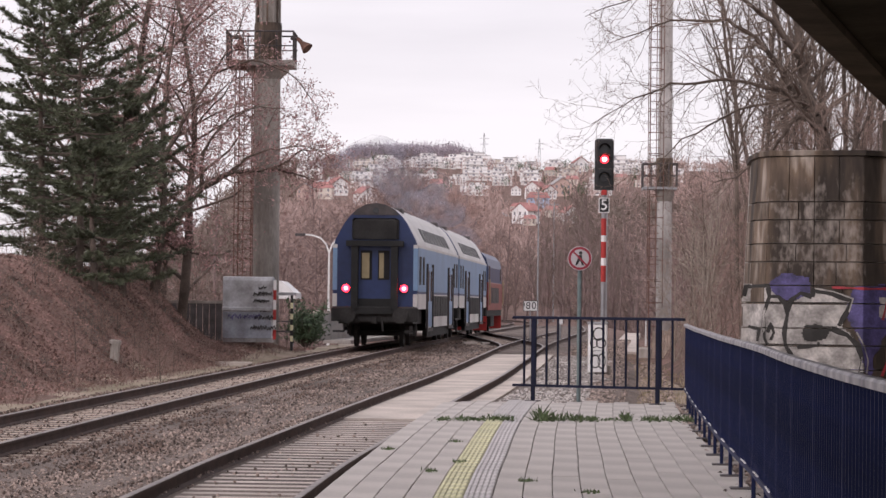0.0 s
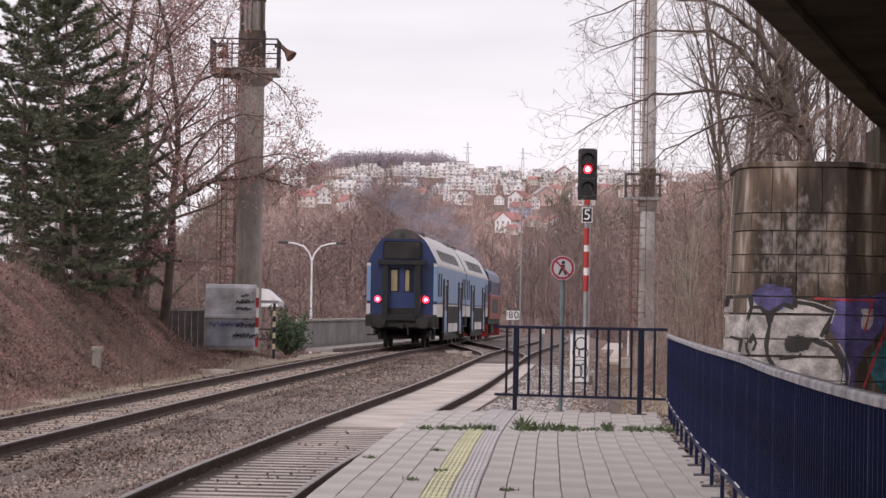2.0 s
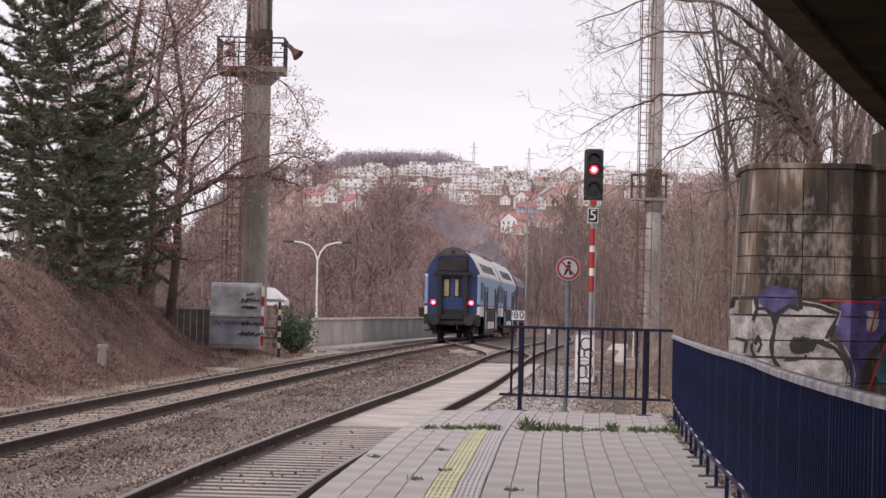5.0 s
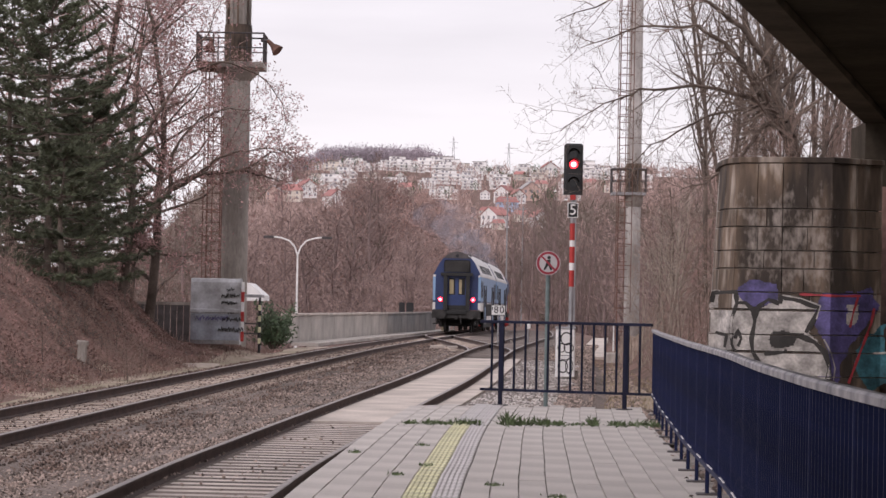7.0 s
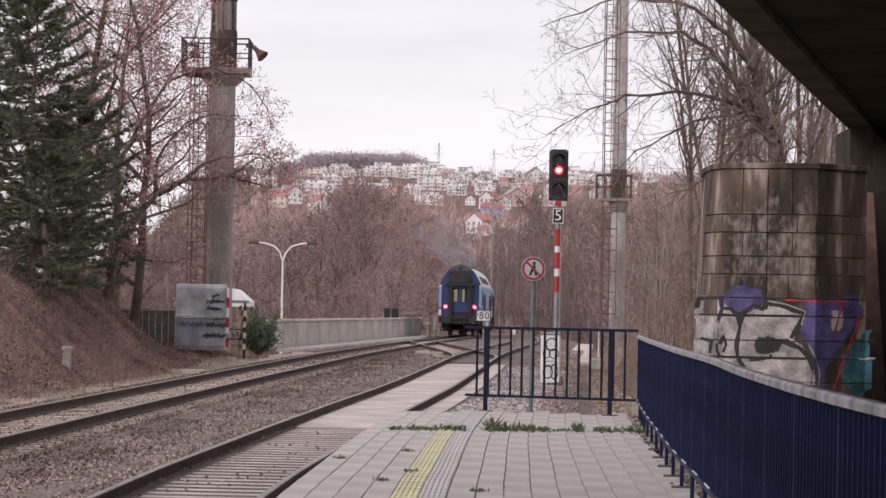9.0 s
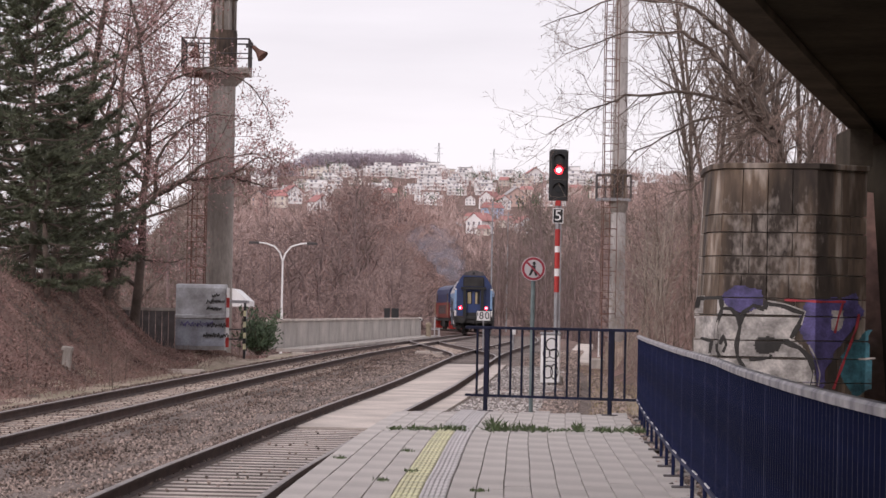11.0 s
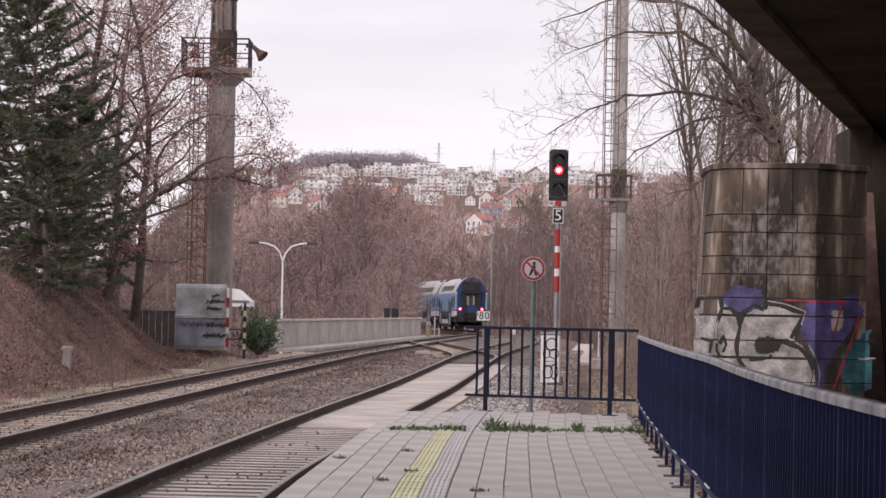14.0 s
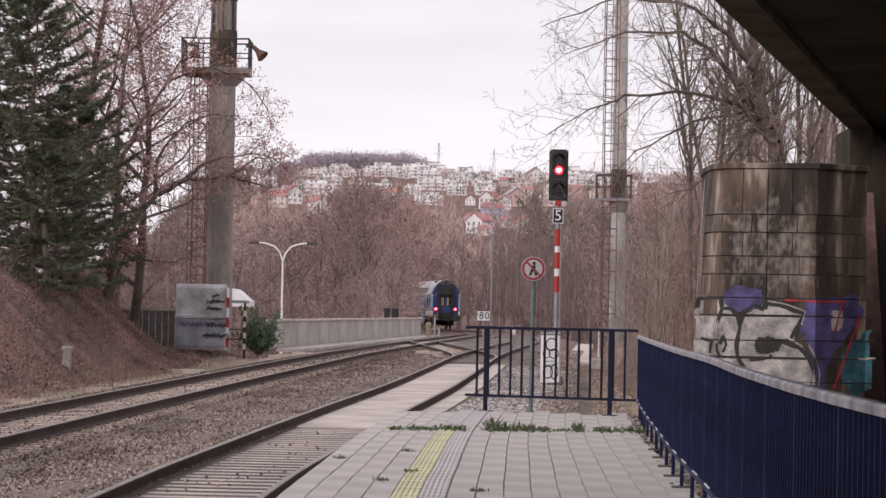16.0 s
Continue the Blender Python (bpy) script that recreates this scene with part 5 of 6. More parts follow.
# ---- signal, signs ----
def build_signal():
    s = thing("railway_signal", "railway signal showing red on a red and white mast", "signal", at=pose(2.89, 70, -0.34))
    mast = part("mast", Shape().tube((0, 0, 0), (0, 0, 4.6), 0.06, n=14), STEEL, s)
    for za, zb, m in ((3.41, 3.84, RED), (3.25, 3.41, WHITE), (2.84, 3.25, RED), (2.65, 2.84, WHITE), (2.24, 2.65, RED)):
        part("stripe", Shape().tube((0, 0, za), (0, 0, zb - 0.001), 0.066 if m is RED else 0.064, n=14), m, mast)
    head = part("head", Shape().rbox(-0.24, 0.24, -0.06, 0.16, 4.56, 5.86, 0.05), BLACK, s, "black three-lamp signal head")
    for z, m in ((5.58, GLASS), (5.33, SIGNALRED), (4.86, GLASS)):
        lens = part("lens", Shape().tube((0, -0.06, z), (0, -0.075, z), 0.105, n=20), m, head)
        if m is SIGNALRED:
            part("core", Shape().tube((0, -0.075, z), (0, -0.08, z), 0.058, n=20), SIGNALCORE, lens)
        v = Shape()
        for i in range(12):
            a, b = radians(10 + i * 160 / 12), radians(10 + (i + 1) * 160 / 12)
            p = lambda t, y: (0.15 * math.cos(t), y, z + 0.15 * math.sin(t))
            v.quad(p(a, -0.06), p(b, -0.06), p(b, -0.3), p(a, -0.3))
            q = lambda t, y: (0.14 * math.cos(t), y, z + 0.14 * math.sin(t))
            v.quad(q(a, -0.3), q(b, -0.3), q(b, -0.06), q(a, -0.06))
        part("visor", v, BLACK, head)
    part("marker_box", Shape().rbox(-0.07, 0.07, -0.1, 0.02, 4.43, 4.56, 0.02), RED, s)
    plate = part("number_plate_frame", Shape().rbox(-0.135, 0.135, -0.1, -0.08, 3.98, 4.36, 0.006), WHITE, s)
    part("plate_face", Shape().box(-0.115, 0.115, -0.106, -0.1, 4.0, 4.34), BLACK, plate)
    five = part("digit", text_mesh("5", 0.38, WHITE, "digit"), WHITE, plate)
    five.matrix_basis = pose(0, -0.11, 4.17) @ FACING
    part("base", Shape().rbox(-0.2, 0.2, -0.2, 0.2, -0.1, 0.15, 0.03), CONCRETE, s)
    box = thing("relay_box", "white steel relay box covered with black scrawl", "relay box", at=pose(2.74, 69.4, -0.36))
    part("body", Shape().rbox(-0.24, 0.24, -0.15, 0.15, 0.0, 1.2, 0.03), WHITE, box)
    part("lid", Shape().rbox(-0.26, 0.26, -0.17, 0.17, 1.2, 1.25, 0.02), STEEL, box)
    for cx, cz, rx, rz in ((0.02, 0.95, 0.15, 0.17), (0.08, 0.72, 0.13, 0.13), (-0.1, 0.72, 0.1, 0.12), (0.0, 0.48, 0.18, 0.06), (-0.06, 0.26, 0.13, 0.17), (0.1, 0.27, 0.1, 0.2)):
        r = Shape()
        for i in range(24):
            a, b = 2 * math.pi * i / 24, 2 * math.pi * (i + 1) / 24
            p = lambda t, k: (cx + rx * k * math.cos(t), -0.154, cz + rz * k * math.sin(t))
            r.quad(p(a, 1), p(b, 1), p(b, 0.8), p(a, 0.8))
        part("scrawl", r, SPRAYBLACK, box)


build_signal()


def build_round_sign():
    s = thing("prohibition_sign", "round red-rimmed prohibition sign on a grey post", "sign", at=pose(1.33, 40.6, -0.315))
    part("post", Shape().tube((0, 0, 0), (0, 0, 2.34), 0.032, n=12), GREEN_POST, s)
    disc = part("plate", Shape().tube((0, -0.04, 2.33), (0, -0.055, 2.33), 0.178, n=40), SIGNWHITE, s)
    part("ring", Shape().tube((0, -0.05, 2.33), (0, -0.0565, 2.33), 0.168, n=40), SIGNRED, disc)
    part("face", Shape().tube((0, -0.05, 2.33), (0, -0.058, 2.33), 0.133, n=40), SIGNWHITE, disc)
    part("pictogram", Shape().prism([(-0.02, 2.38), (0.035, 2.38), (0.03, 2.33), (0.06, 2.23), (0.03, 2.23), (0.0, 2.3), (-0.04, 2.23), (-0.07, 2.23), (-0.03, 2.33)], -0.061, -0.057), BLACK, disc, "plain dark figure mark")
    part("pictogram_dot", Shape().tube((0.01, -0.057, 2.41), (0.01, -0.061, 2.41), 0.026, n=14), BLACK, disc)
    part("bar", Shape().box(-0.15, 0.15, -0.065, -0.061, -0.013, 0.013, Matrix.Translation((0, 0, 2.33)) @ Matrix.Rotation(radians(45), 4, "Y")), SIGNRED, disc)


build_round_sign()


def build_speed_board():
    s = thing("speed_board", "white speed board with black figures on a post", "sign", at=pose(1.69, 112, -0.5))
    part("post", Shape().tube((0, 0.03, 0), (0, 0.03, 1.54), 0.03), STEEL, s)
    b = part("board", Shape().rbox(-0.29, 0.29, -0.01, 0.01, 1.5, 1.92, 0.004), BLACK, s)
    part("face", Shape().box(-0.27, 0.27, -0.016, -0.01, 1.52, 1.9), WHITE, b)
    for body, dx in (("8", -0.085), ("0", 0.145)):
        part("digit", text_mesh(body, 0.40, BLACK, "digit"), BLACK, b, at=pose(dx, -0.022, 1.71) @ FACING)
    part("mark", Shape().box(-0.25, -0.22, -0.02, -0.016, 1.7, 1.84), BLACK, b)


build_speed_board()


# ---- track details ----
def add_sleepers(line, track, y0, y1, pitch, mat, top):
    me = Shape().rbox(-1.25, 1.25, -0.13, 0.13, top - 0.2, top, 0.02).mesh("sleeper", mat)
    y = y0
    while y < y1:
        x = line_x(line, y)
        a = math.atan2(line_x(line, y + 1) - x, 1)
        part("sleeper", me, mat, track, at=pose(x, y, rail_height(y), 0, 0, -math.degrees(a)))
        y += pitch


add_sleepers(SIDE, SIDE_TRACK, -18, 43, 0.55, SLEEPER, -0.155)
add_sleepers(MAIN, MAIN_TRACK, -18, 160, 0.6, WOODSLEEPER, -0.155)
add_sleepers(LINK, LINK_TRACK, 100, 146, 0.65, WOODSLEEPER, -0.16)


def scatter_stones():
    rng = random.Random(3)
    grey, rusty = Shape(), Shape()
    base = [(1, 0, 0), (0, 1, 0), (-1, 0, 0), (0, -1, 0), (0, 0, 1), (0, 0, -1)]
    faces = [(0, 1, 4), (1, 2, 4), (2, 3, 4), (3, 0, 4), (1, 0, 5), (2, 1, 5), (3, 2, 5), (0, 3, 5)]
    n = 0
    while n < 80000:
        y = 20 + 112 * rng.random() ** 1.6
        xm, xs = line_x(MAIN, y), line_x(SIDE, y)
        x = rng.uniform(xm - 2.0, xs + (3.6 if y > 40 else 0.9))
        dm, ds = x - xm, x - xs
        inside_side = abs(ds) < 0.72
        if inside_side and (y > 42 or rng.random() < 0.97):
            continue
        if abs(dm) < 0.72 and rng.random() < 0.5 or y > 43 and 0.8 < ds < 1.3:
            continue
        dz = -0.168 if abs(dm) < 1.5 else (-0.14 if -1.4 < ds < -0.72 else -0.2)
        if inside_side:
            dz = -0.15
        r = rng.uniform(0.011, 0.028) * (1 + max(0.0, y - 60) / 90)
        s = rusty if dm < 1.9 + 0.9 * noise.noise(Vector((x * 1.3, y * 0.4, 3))) else grey
        k = len(s.v)
        c = Vector((x, y, rail_height(y) + dz + rng.uniform(-0.01, 0.02)))
        turn = Euler((rng.uniform(0, 6), rng.uniform(0, 6), rng.uniform(0, 6))).to_matrix()
        for b in base:
            v = turn @ (Vector(b) * r * rng.uniform(0.6, 1.3))
            s.v.append((c.x + v.x, c.y + v.y, c.z + v.z))
        s.f += [tuple(k + i for i in f) for f in faces]
        n += 1
    side = Shape()
    for i in range(15000):
        y = 39.5 + 50 * rng.random() ** 1.4
        off = rng.uniform(1.3, 4.6)
        x = line_x(SIDE, y) + off
        t = side if off < 2.9 + 0.5 * noise.noise(Vector((x, y * 0.3, 0))) else grey
        r = rng.uniform(0.014, 0.04)
        k = len(t.v)
        c = Vector((x, y, max(ground(x, y), rail_height(y) - 0.165 if off < 3.4 else -9) + 0.008))
        for b in base:
            t.v.append((c.x + b[0] * r * rng.uniform(0.6, 1.2), c.y + b[1] * r * rng.uniform(0.6, 1.2), c.z + b[2] * r * rng.uniform(0.5, 0.9)))
        t.f += [tuple(k + i for i in f) for f in faces]
    tagged(part("side_gravel", side, GREYSTONE), "clean grey gravel beside the siding", "gravel", kind="stuff")
    tagged(part("rusty_ballast", rusty, RUSTSTONE), "rust-stained ballast stones along the main track", "stones", kind="stuff")
    tagged(part("ballast_stones", grey, STONE), "loose crushed ballast stones between the rails", "stones", kind="stuff")


scatter_stones()


# ---- paving of the platform ----
def build_paving():
    rng = random.Random(5)
    cols = [0.205 * i for i in range(5)] + [1.23 + 0.212 * i for i in range(10)]
    made, rest = 0, Shape()
    shared = {}
    row, y = 0, -11.64
    while y < 38.5:
        L = 1.26
        for i in range(len(cols) - 1):
            a, b = cols[i], cols[i + 1]
            if i == 4:
                continue
            yy = y + (i * 0.37 % 1.0) * L
            if yy + L > 38.72:
                continue
            x = line_x(EDGE, yy + L / 2)
            if x + b > line_x(FENCE, min(yy, 37.2)) + 0.32:
                continue
            lean = math.degrees(math.atan2(line_x(EDGE, yy + 0.5) - line_x(EDGE, yy - 0.5), 1))
            w = b - a
            m = pose(x + (a + b) / 2, yy + L / 2, rng.uniform(-0.002, 0.002), rng.uniform(-0.06, 0.06), rng.uniform(-0.4, 0.4), -lean)
            if 14 < y < 38.7 and made < 295:
                key = round(w, 3)
                if key not in shared:
                    shared[key] = Shape().rbox(-w / 2 + 0.004, w / 2 - 0.004, -L / 2 + 0.0015, L / 2 - 0.0015, -0.034, 0.0, 0.0015).mesh("paver", PAVER)
                part("paver", shared[key], PAVER, platform, at=m)
                made += 1
            else:
                rest.rbox(-w / 2 + 0.004, w / 2 - 0.004, -L / 2 + 0.0015, L / 2 - 0.0015, -0.034, 0.0, 0.0015, m)
        y += L
        row += 1
    tagged(part("paving", rest, PAVER, platform), kind="stuff")
    y = -11.8
    while y < 38.3:
        L = 0.4
        x = line_x(EDGE, y + L / 2)
        lean = math.degrees(math.atan2(line_x(EDGE, y + 0.5) - line_x(EDGE, y - 0.5), 1))
        for a, w, mat, nm in ((0.823, 0.20, YELLOW, "warning_tile") if y < 32.5 else (0.823, 0.2, TACTILE, "end_tile"), (1.026, 0.20, TACTILE, "guide_tile")):
            if (nm, w) not in shared:
                s = Shape().box(-w / 2 + 0.002, w / 2 - 0.002, -L / 2 + 0.003, L / 2 - 0.003, -0.034, 0.001)
                for i in range(5):
                    c = -w / 2 + w * (i + 0.5) / 5
                    s.rbox(c - 0.012, c + 0.012, -L / 2 + 0.006, L / 2 - 0.006, 0.0, 0.007, 0.003)
                shared[(nm, w)] = s.mesh(nm, mat)
            part(nm, shared[(nm, w)], mat, platform, at=pose(x + a + w / 2, y + L / 2, 0, 0, 0, -lean))
        y += L
    # gravel margin and broken edge at the foot of the fence
    s = Shape()
    for i in range(500):
        y = rng.uniform(15, 38)
        x = line_x(FENCE, min(y, 37.2)) + rng.uniform(-0.14, 0.4)
        r = rng.uniform(0.01, 0.035)
        s.tube((x, y, -0.03), (x + rng.uniform(-r, r), y + rng.uniform(-r, r), -0.03 + r), r, r * 0.6, 5)
    tagged(part("margin_gravel", s, STONE, platform), kind="stuff")


build_paving()


def build_weeds():
    rng = random.Random(9)
    clumps = [(-0.52, 0.12, 0.03), (-0.28, 0.16, 0.05), (-0.1, 0.1, 0.03), (0.08, 0.16, 0.08), (0.25, 0.12, 0.05), (0.62, 0.12, 0.16), (0.8, 0.2, 0.09), (1.0, 0.2, 0.09),
              (1.2, 0.12, 0.05), (1.45, 0.2, 0.03), (1.62, 0.08, 0.1), (1.9, 0.1, 0.06), (2.05, 0.22, 0.07), (2.3, 0.15, 0.07)]
    for x, w, h in clumps:
        s = Shape()
        for i in range(85):
            px, py = rng.gauss(0, w * 0.5), rng.gauss(0, 0.26)
            hh = h * rng.uniform(0.25, 1.6) * math.exp(-(px / w) ** 2)
            d = Vector((rng.gauss(0, 0.9), rng.gauss(0, 0.9), 1)).normalized() * hh
            ww = Vector((rng.uniform(-1, 1), rng.uniform(-1, 1), 0)).normalized() * rng.uniform(0.006, 0.014)
            k = len(s.v)
            b = Vector((px, py, 0))
            s.v += [tuple(b - ww), tuple(b + ww), tuple(b + d * 0.6 + ww * 1.4), tuple(b + d)]
            s.f.append((k, k + 1, k + 2, k + 3))
        wd = thing("weed_clump", "green weeds growing in a platform joint", "weeds", at=pose(x, 32.2 + 0.5 * (x - 0.5) * 0.4, 0.0), group="weeds on the platform")
        tagged(part("foliage", s, WEED, wd), kind="stuff")
    for x, y in ((-0.45, 22.3), (-0.25, 23.6), (-0.9, 25.5), (0.3, 21.2), (0.75, 20.0), (-0.3, 27.0)):
        s = Shape()
        for i in range(40):
            b = Vector((rng.gauss(0, 0.03), rng.gauss(0, 0.08), 0))
            d = Vector((rng.gauss(0, 0.7), rng.gauss(0, 0.7), 1)).normalized() * rng.uniform(0.015, 0.04)
            k = len(s.v)
            s.v += [tuple(b - Vector((0.006, 0, 0))), tuple(b + Vector((0.006, 0, 0))), tuple(b + d)]
            s.f.append((k, k + 1, k + 2))
        wd = thing("weed_clump", "small green weed tuft between pavers", "weeds", at=pose(x, y, 0.0), group="weeds on the platform")
        tagged(part("foliage", s, WEED, wd), kind="stuff")


build_weeds()


def build_grass():
    rng = random.Random(12)
    s = Shape()
    for i in range(9000):
        y = 42 + 75 * rng.random() ** 1.5
        x = rng.uniform(line_x(SIDE, y) + 3.0, line_x(SIDE, y) + 8.5)
        z = ground(x, y)
        d = Vector((rng.gauss(0, 0.5), rng.gauss(0, 0.5), 1)).normalized() * rng.uniform(0.04, 0.13)
        w = Vector((rng.uniform(-1, 1), rng.uniform(-1, 1), 0)).normalized() * 0.012
        k = len(s.v)
        b = Vector((x, y, z))
        s.v += [tuple(b - w), tuple(b + w), tuple(b + d)]
        s.f.append((k, k + 1, k + 2))
    tagged(part("dry_grass", s, DRYGRASS), "dry yellowish winter grass beside the track", "grass", kind="stuff")
    s = Shape()
    for i in range(60000):
        y = rng.uniform(38, 105)
        x = line_x(MAIN, y) - 3.4 - abs(rng.gauss(0, 1)) * 3.5
        z = ground(x, y) + rng.uniform(0, 0.08)
        a = Vector((rng.gauss(0, 1), rng.gauss(0, 1), rng.gauss(0, 0.5))).normalized() * rng.uniform(0.02, 0.055)
        b = a.orthogonal().normalized() * rng.uniform(0.012, 0.03)
        c = Vector((x, y, z))
        k = len(s.v)
        s.v += [tuple(c - a), tuple(c + b), tuple(c + a), tuple(c - b)]
        s.f.append((k, k + 1, k + 2, k + 3))
    tagged(part("fallen_leaves", s, LITTERLEAF), "fallen brown leaves on the bank", "leaves", kind="stuff")
    s = Shape()
    for i in range(7000):
        y = rng.uniform(40, 100)
        x = line_x(MAIN, y) - 2.9 - abs(rng.gauss(0, 1)) * 3.0
        z = ground(x, y)
        d = Vector((rng.gauss(0, 0.7), rng.gauss(0, 0.7), 1)).normalized() * rng.uniform(0.1, 0.5)
        w = Vector((rng.uniform(-1, 1), rng.uniform(-1, 1), 0)).normalized() * 0.008
        k = len(s.v)
        b = Vector((x, y, z))
        s.v += [tuple(b - w), tuple(b + w), tuple(b + d)]
        s.f.append((k, k + 1, k + 2))
    tagged(part("bank_stalks", s, TWIG), "thin dead stalks on the bank", "undergrowth", kind="stuff")


build_grass()


# ---- west side: cabinet, shelter frame, parapet, lamp ----
def build_cabinet():
    c = thing("switch_cabinet", "dented silver trackside cabinet with scrawled tags", "cabinet", at=pose(-7.8, 90, 0.02))
    W = 0.8
    prof = [(0.0, -0.05), (0.42, -0.05), (0.5, 0.1), (0.55, 0.95), (0.6, 0.98), (0.6, 1.06), (0.52, 1.1), (0.48, 1.95), (0.4, 2.06), (0.0, 2.08)]
    outline_ = prof + [(-x, z) for x, z in reversed(prof) if x > 0]
    s = Shape().prism(outline_, -W, W, Matrix.Rotation(radians(90), 4, "Z"))
    part("body", s, CABINET, c)
    part("side_plate", Shape().box(W, W + 0.02, -0.42, 0.42, 0.1, 1.9), CABINET, c)
    for k in range(5):
        part("warning_stripe", Shape().box(W + 0.02, W + 0.03, -0.42, -0.1, 0.15 + k * 0.36, 0.33 + k * 0.36), RED if k % 2 == 0 else WHITE, c)
    rng = random.Random(2)
    part("lower_shell", Shape().prism([(-0.78, 0.08), (0.78, 0.08), (0.78, 0.93), (-0.78, 0.93)], -0.012, 0.0, Matrix.Translation((0, -0.503, 0)) @ Matrix.Rotation(math.atan2(0.05, 0.85), 4, "X")), CABINETLOW, c, "blue-grey lower door")
    for k in range(6):
        part("warning_board", Shape().box(W + 0.03, W + 0.13, -0.44, -0.425, 0.05 + k * 0.32, 0.37 + k * 0.32 - 0.002), RED if k % 2 == 0 else WHITE, c, "red and white warning board")
    # illegible hand-sprayed tags, stroke by stroke
    for z, n, x0, size, mat in ((1.72, 2, 0.36, 0.17, SPRAYBLACK), (1.52, 4, 0.2, 0.19, SPRAYBLACK), (1.29, 4, 0.2, 0.17, SPRAYBLACK), (0.98, 2, 0.42, 0.13, SPRAYBLACK), (0.76, 4, 0.22, 0.21, SPRAYBLACK), (0.43, 5, 0.12, 0.22, SPRAYBLACK), (0.78, 6, -0.62, 0.24, PURPLE)):
        s = Shape()
        for g in range(n):
            yf = -0.575 if z < 1.0 else -0.545
            cx = x0 + g * size * 0.72
            pts = [(cx + size * (0.16 * k + rng.uniform(-0.12, 0.12)), z + size * (0.42 if k % 2 else -0.42) * rng.uniform(0.2, 1.0)) for k in range(6)]
            for p, q in zip(pts[:-1], pts[1:]):
                s.tube((p[0], yf, p[1]), (q[0], yf, q[1]), 0.017 if mat is SPRAYBLACK else 0.013, n=4)
        tagged(part("scrawl", s, mat, c), kind="stuff")
    h = thing("shelter_frame", "small steel frame with a yellow and black post", "frame", at=pose(-6.75, 90.6, 0.0))
    part("roof_plate", Shape().rbox(-0.25, 0.42, -0.5, 0.5, 1.5, 1.6, 0.02), STEEL, h)
    post = part("striped_post", Shape().box(0.3, 0.38, -0.45, -0.37, -0.3, 1.5), BLACK, h)
    for k in range(4):
        part("yellow_stripe", Shape().box(0.297, 0.383, -0.453, -0.367, 0.0 + k * 0.36, 0.18 + k * 0.36), YELLOW, post)
    for z in (0.3, 0.62):
        part("rail", Shape().box(-0.3, 0.3, -0.44, -0.4, z, z + 0.05), DARKSTEEL, h)
    w = thing("boundary_fence", "dark weathered board fence beside the cabinet", "fence", at=pose(-9.2, 94, -0.3))
    for i in range(12):
        part("board", Shape().box(-1.6 + i * 0.22, -1.4 + i * 0.22, 0, 0.03, 0, 1.5 + 0.03 * (i % 3)), DARKSTEEL, w)
    part("top_rail", Shape().box(-1.65, 1.1, -0.03, 0.06, 1.5, 1.6), CONCRETE, w)
    m = thing("boundary_stone", "weathered concrete marker post on the bank", "marker post", at=pose(-9.36, 69.2, ground(-9.36, 69.2) - 0.08, 0, 4, 0) @ Matrix.Diagonal((0.8, 0.8, 0.8, 1)))
    part("post", Shape().rbox(-0.14, 0.14, -0.12, 0.12, 0, 0.72, 0.04), CONCRETE, m)
    part("cap", Shape().rbox(-0.19, 0.17, -0.14, 0.14, 0.66, 0.8, 0.04), CONCRETE, m)
    for i, (x, y, L) in enumerate(((-7.35, 80, 1.05), (-5.6, 112, 0.9), (-0.75, 112, 0.55), (-0.1, 111, 0.4), (2.35, 134, 0.8))):
        b = thing("concrete_offcut", "pale concrete offcut lying beside the track", "debris", at=pose(x, y, ground(x, y) + 0.02 if x < -4 else rail_height(y) - 0.17, 0, 0, 8 * i))
        part("block", Shape().rbox(-L / 2, L / 2, -0.12, 0.12, -0.05, 0.1, 0.02), SLAB, b)


build_cabinet()


def build_parapet():
    p = thing("bridge_parapet", "weathered concrete panel parapet beside the main track", "parapet", kind="structure")
    a, b = Vector((-7.45, 120, -0.42)), Vector((-1.55, 200, -0.42))
    n = 9
    d = (b - a).normalized()
    rot = math.degrees(math.atan2(-d.x, d.y))
    L = (b - a).length / n
    panel = Shape().rbox(-0.08, 0.08, 0.072, L - 0.072, 0.0, 1.198, 0.01).mesh("panel", PARAPET)
    post = Shape().rbox(-0.095, 0.095, -0.07, 0.07, 0.0, 1.195, 0.01).mesh("post", PARAPET)
    cope = Shape().rbox(-0.15, 0.15, 0.0, L, 1.2, 1.3, 0.015).mesh("coping", SLAB)
    for i in range(n):
        m = Matrix.Translation(a.lerp(b, i / n)) @ pose(0, 0, 0, 0, 0, rot)
        part("panel", panel, PARAPET, p, at=m), part("post", post, PARAPET, p, at=m), part("coping", cope, SLAB, p, at=m)
    # walkway strip in front of the parapet
    s = Shape().sweep([tuple(a + Vector((0.9, 0, -0.1))), tuple(b + Vector((0.9, 0, -0.1)))], [(-0.6, 0.0), (0.6, 0.0), (0.6, 0.14), (-0.6, 0.14)])
    part("walkway", s, PARAPET, p)


build_parapet()


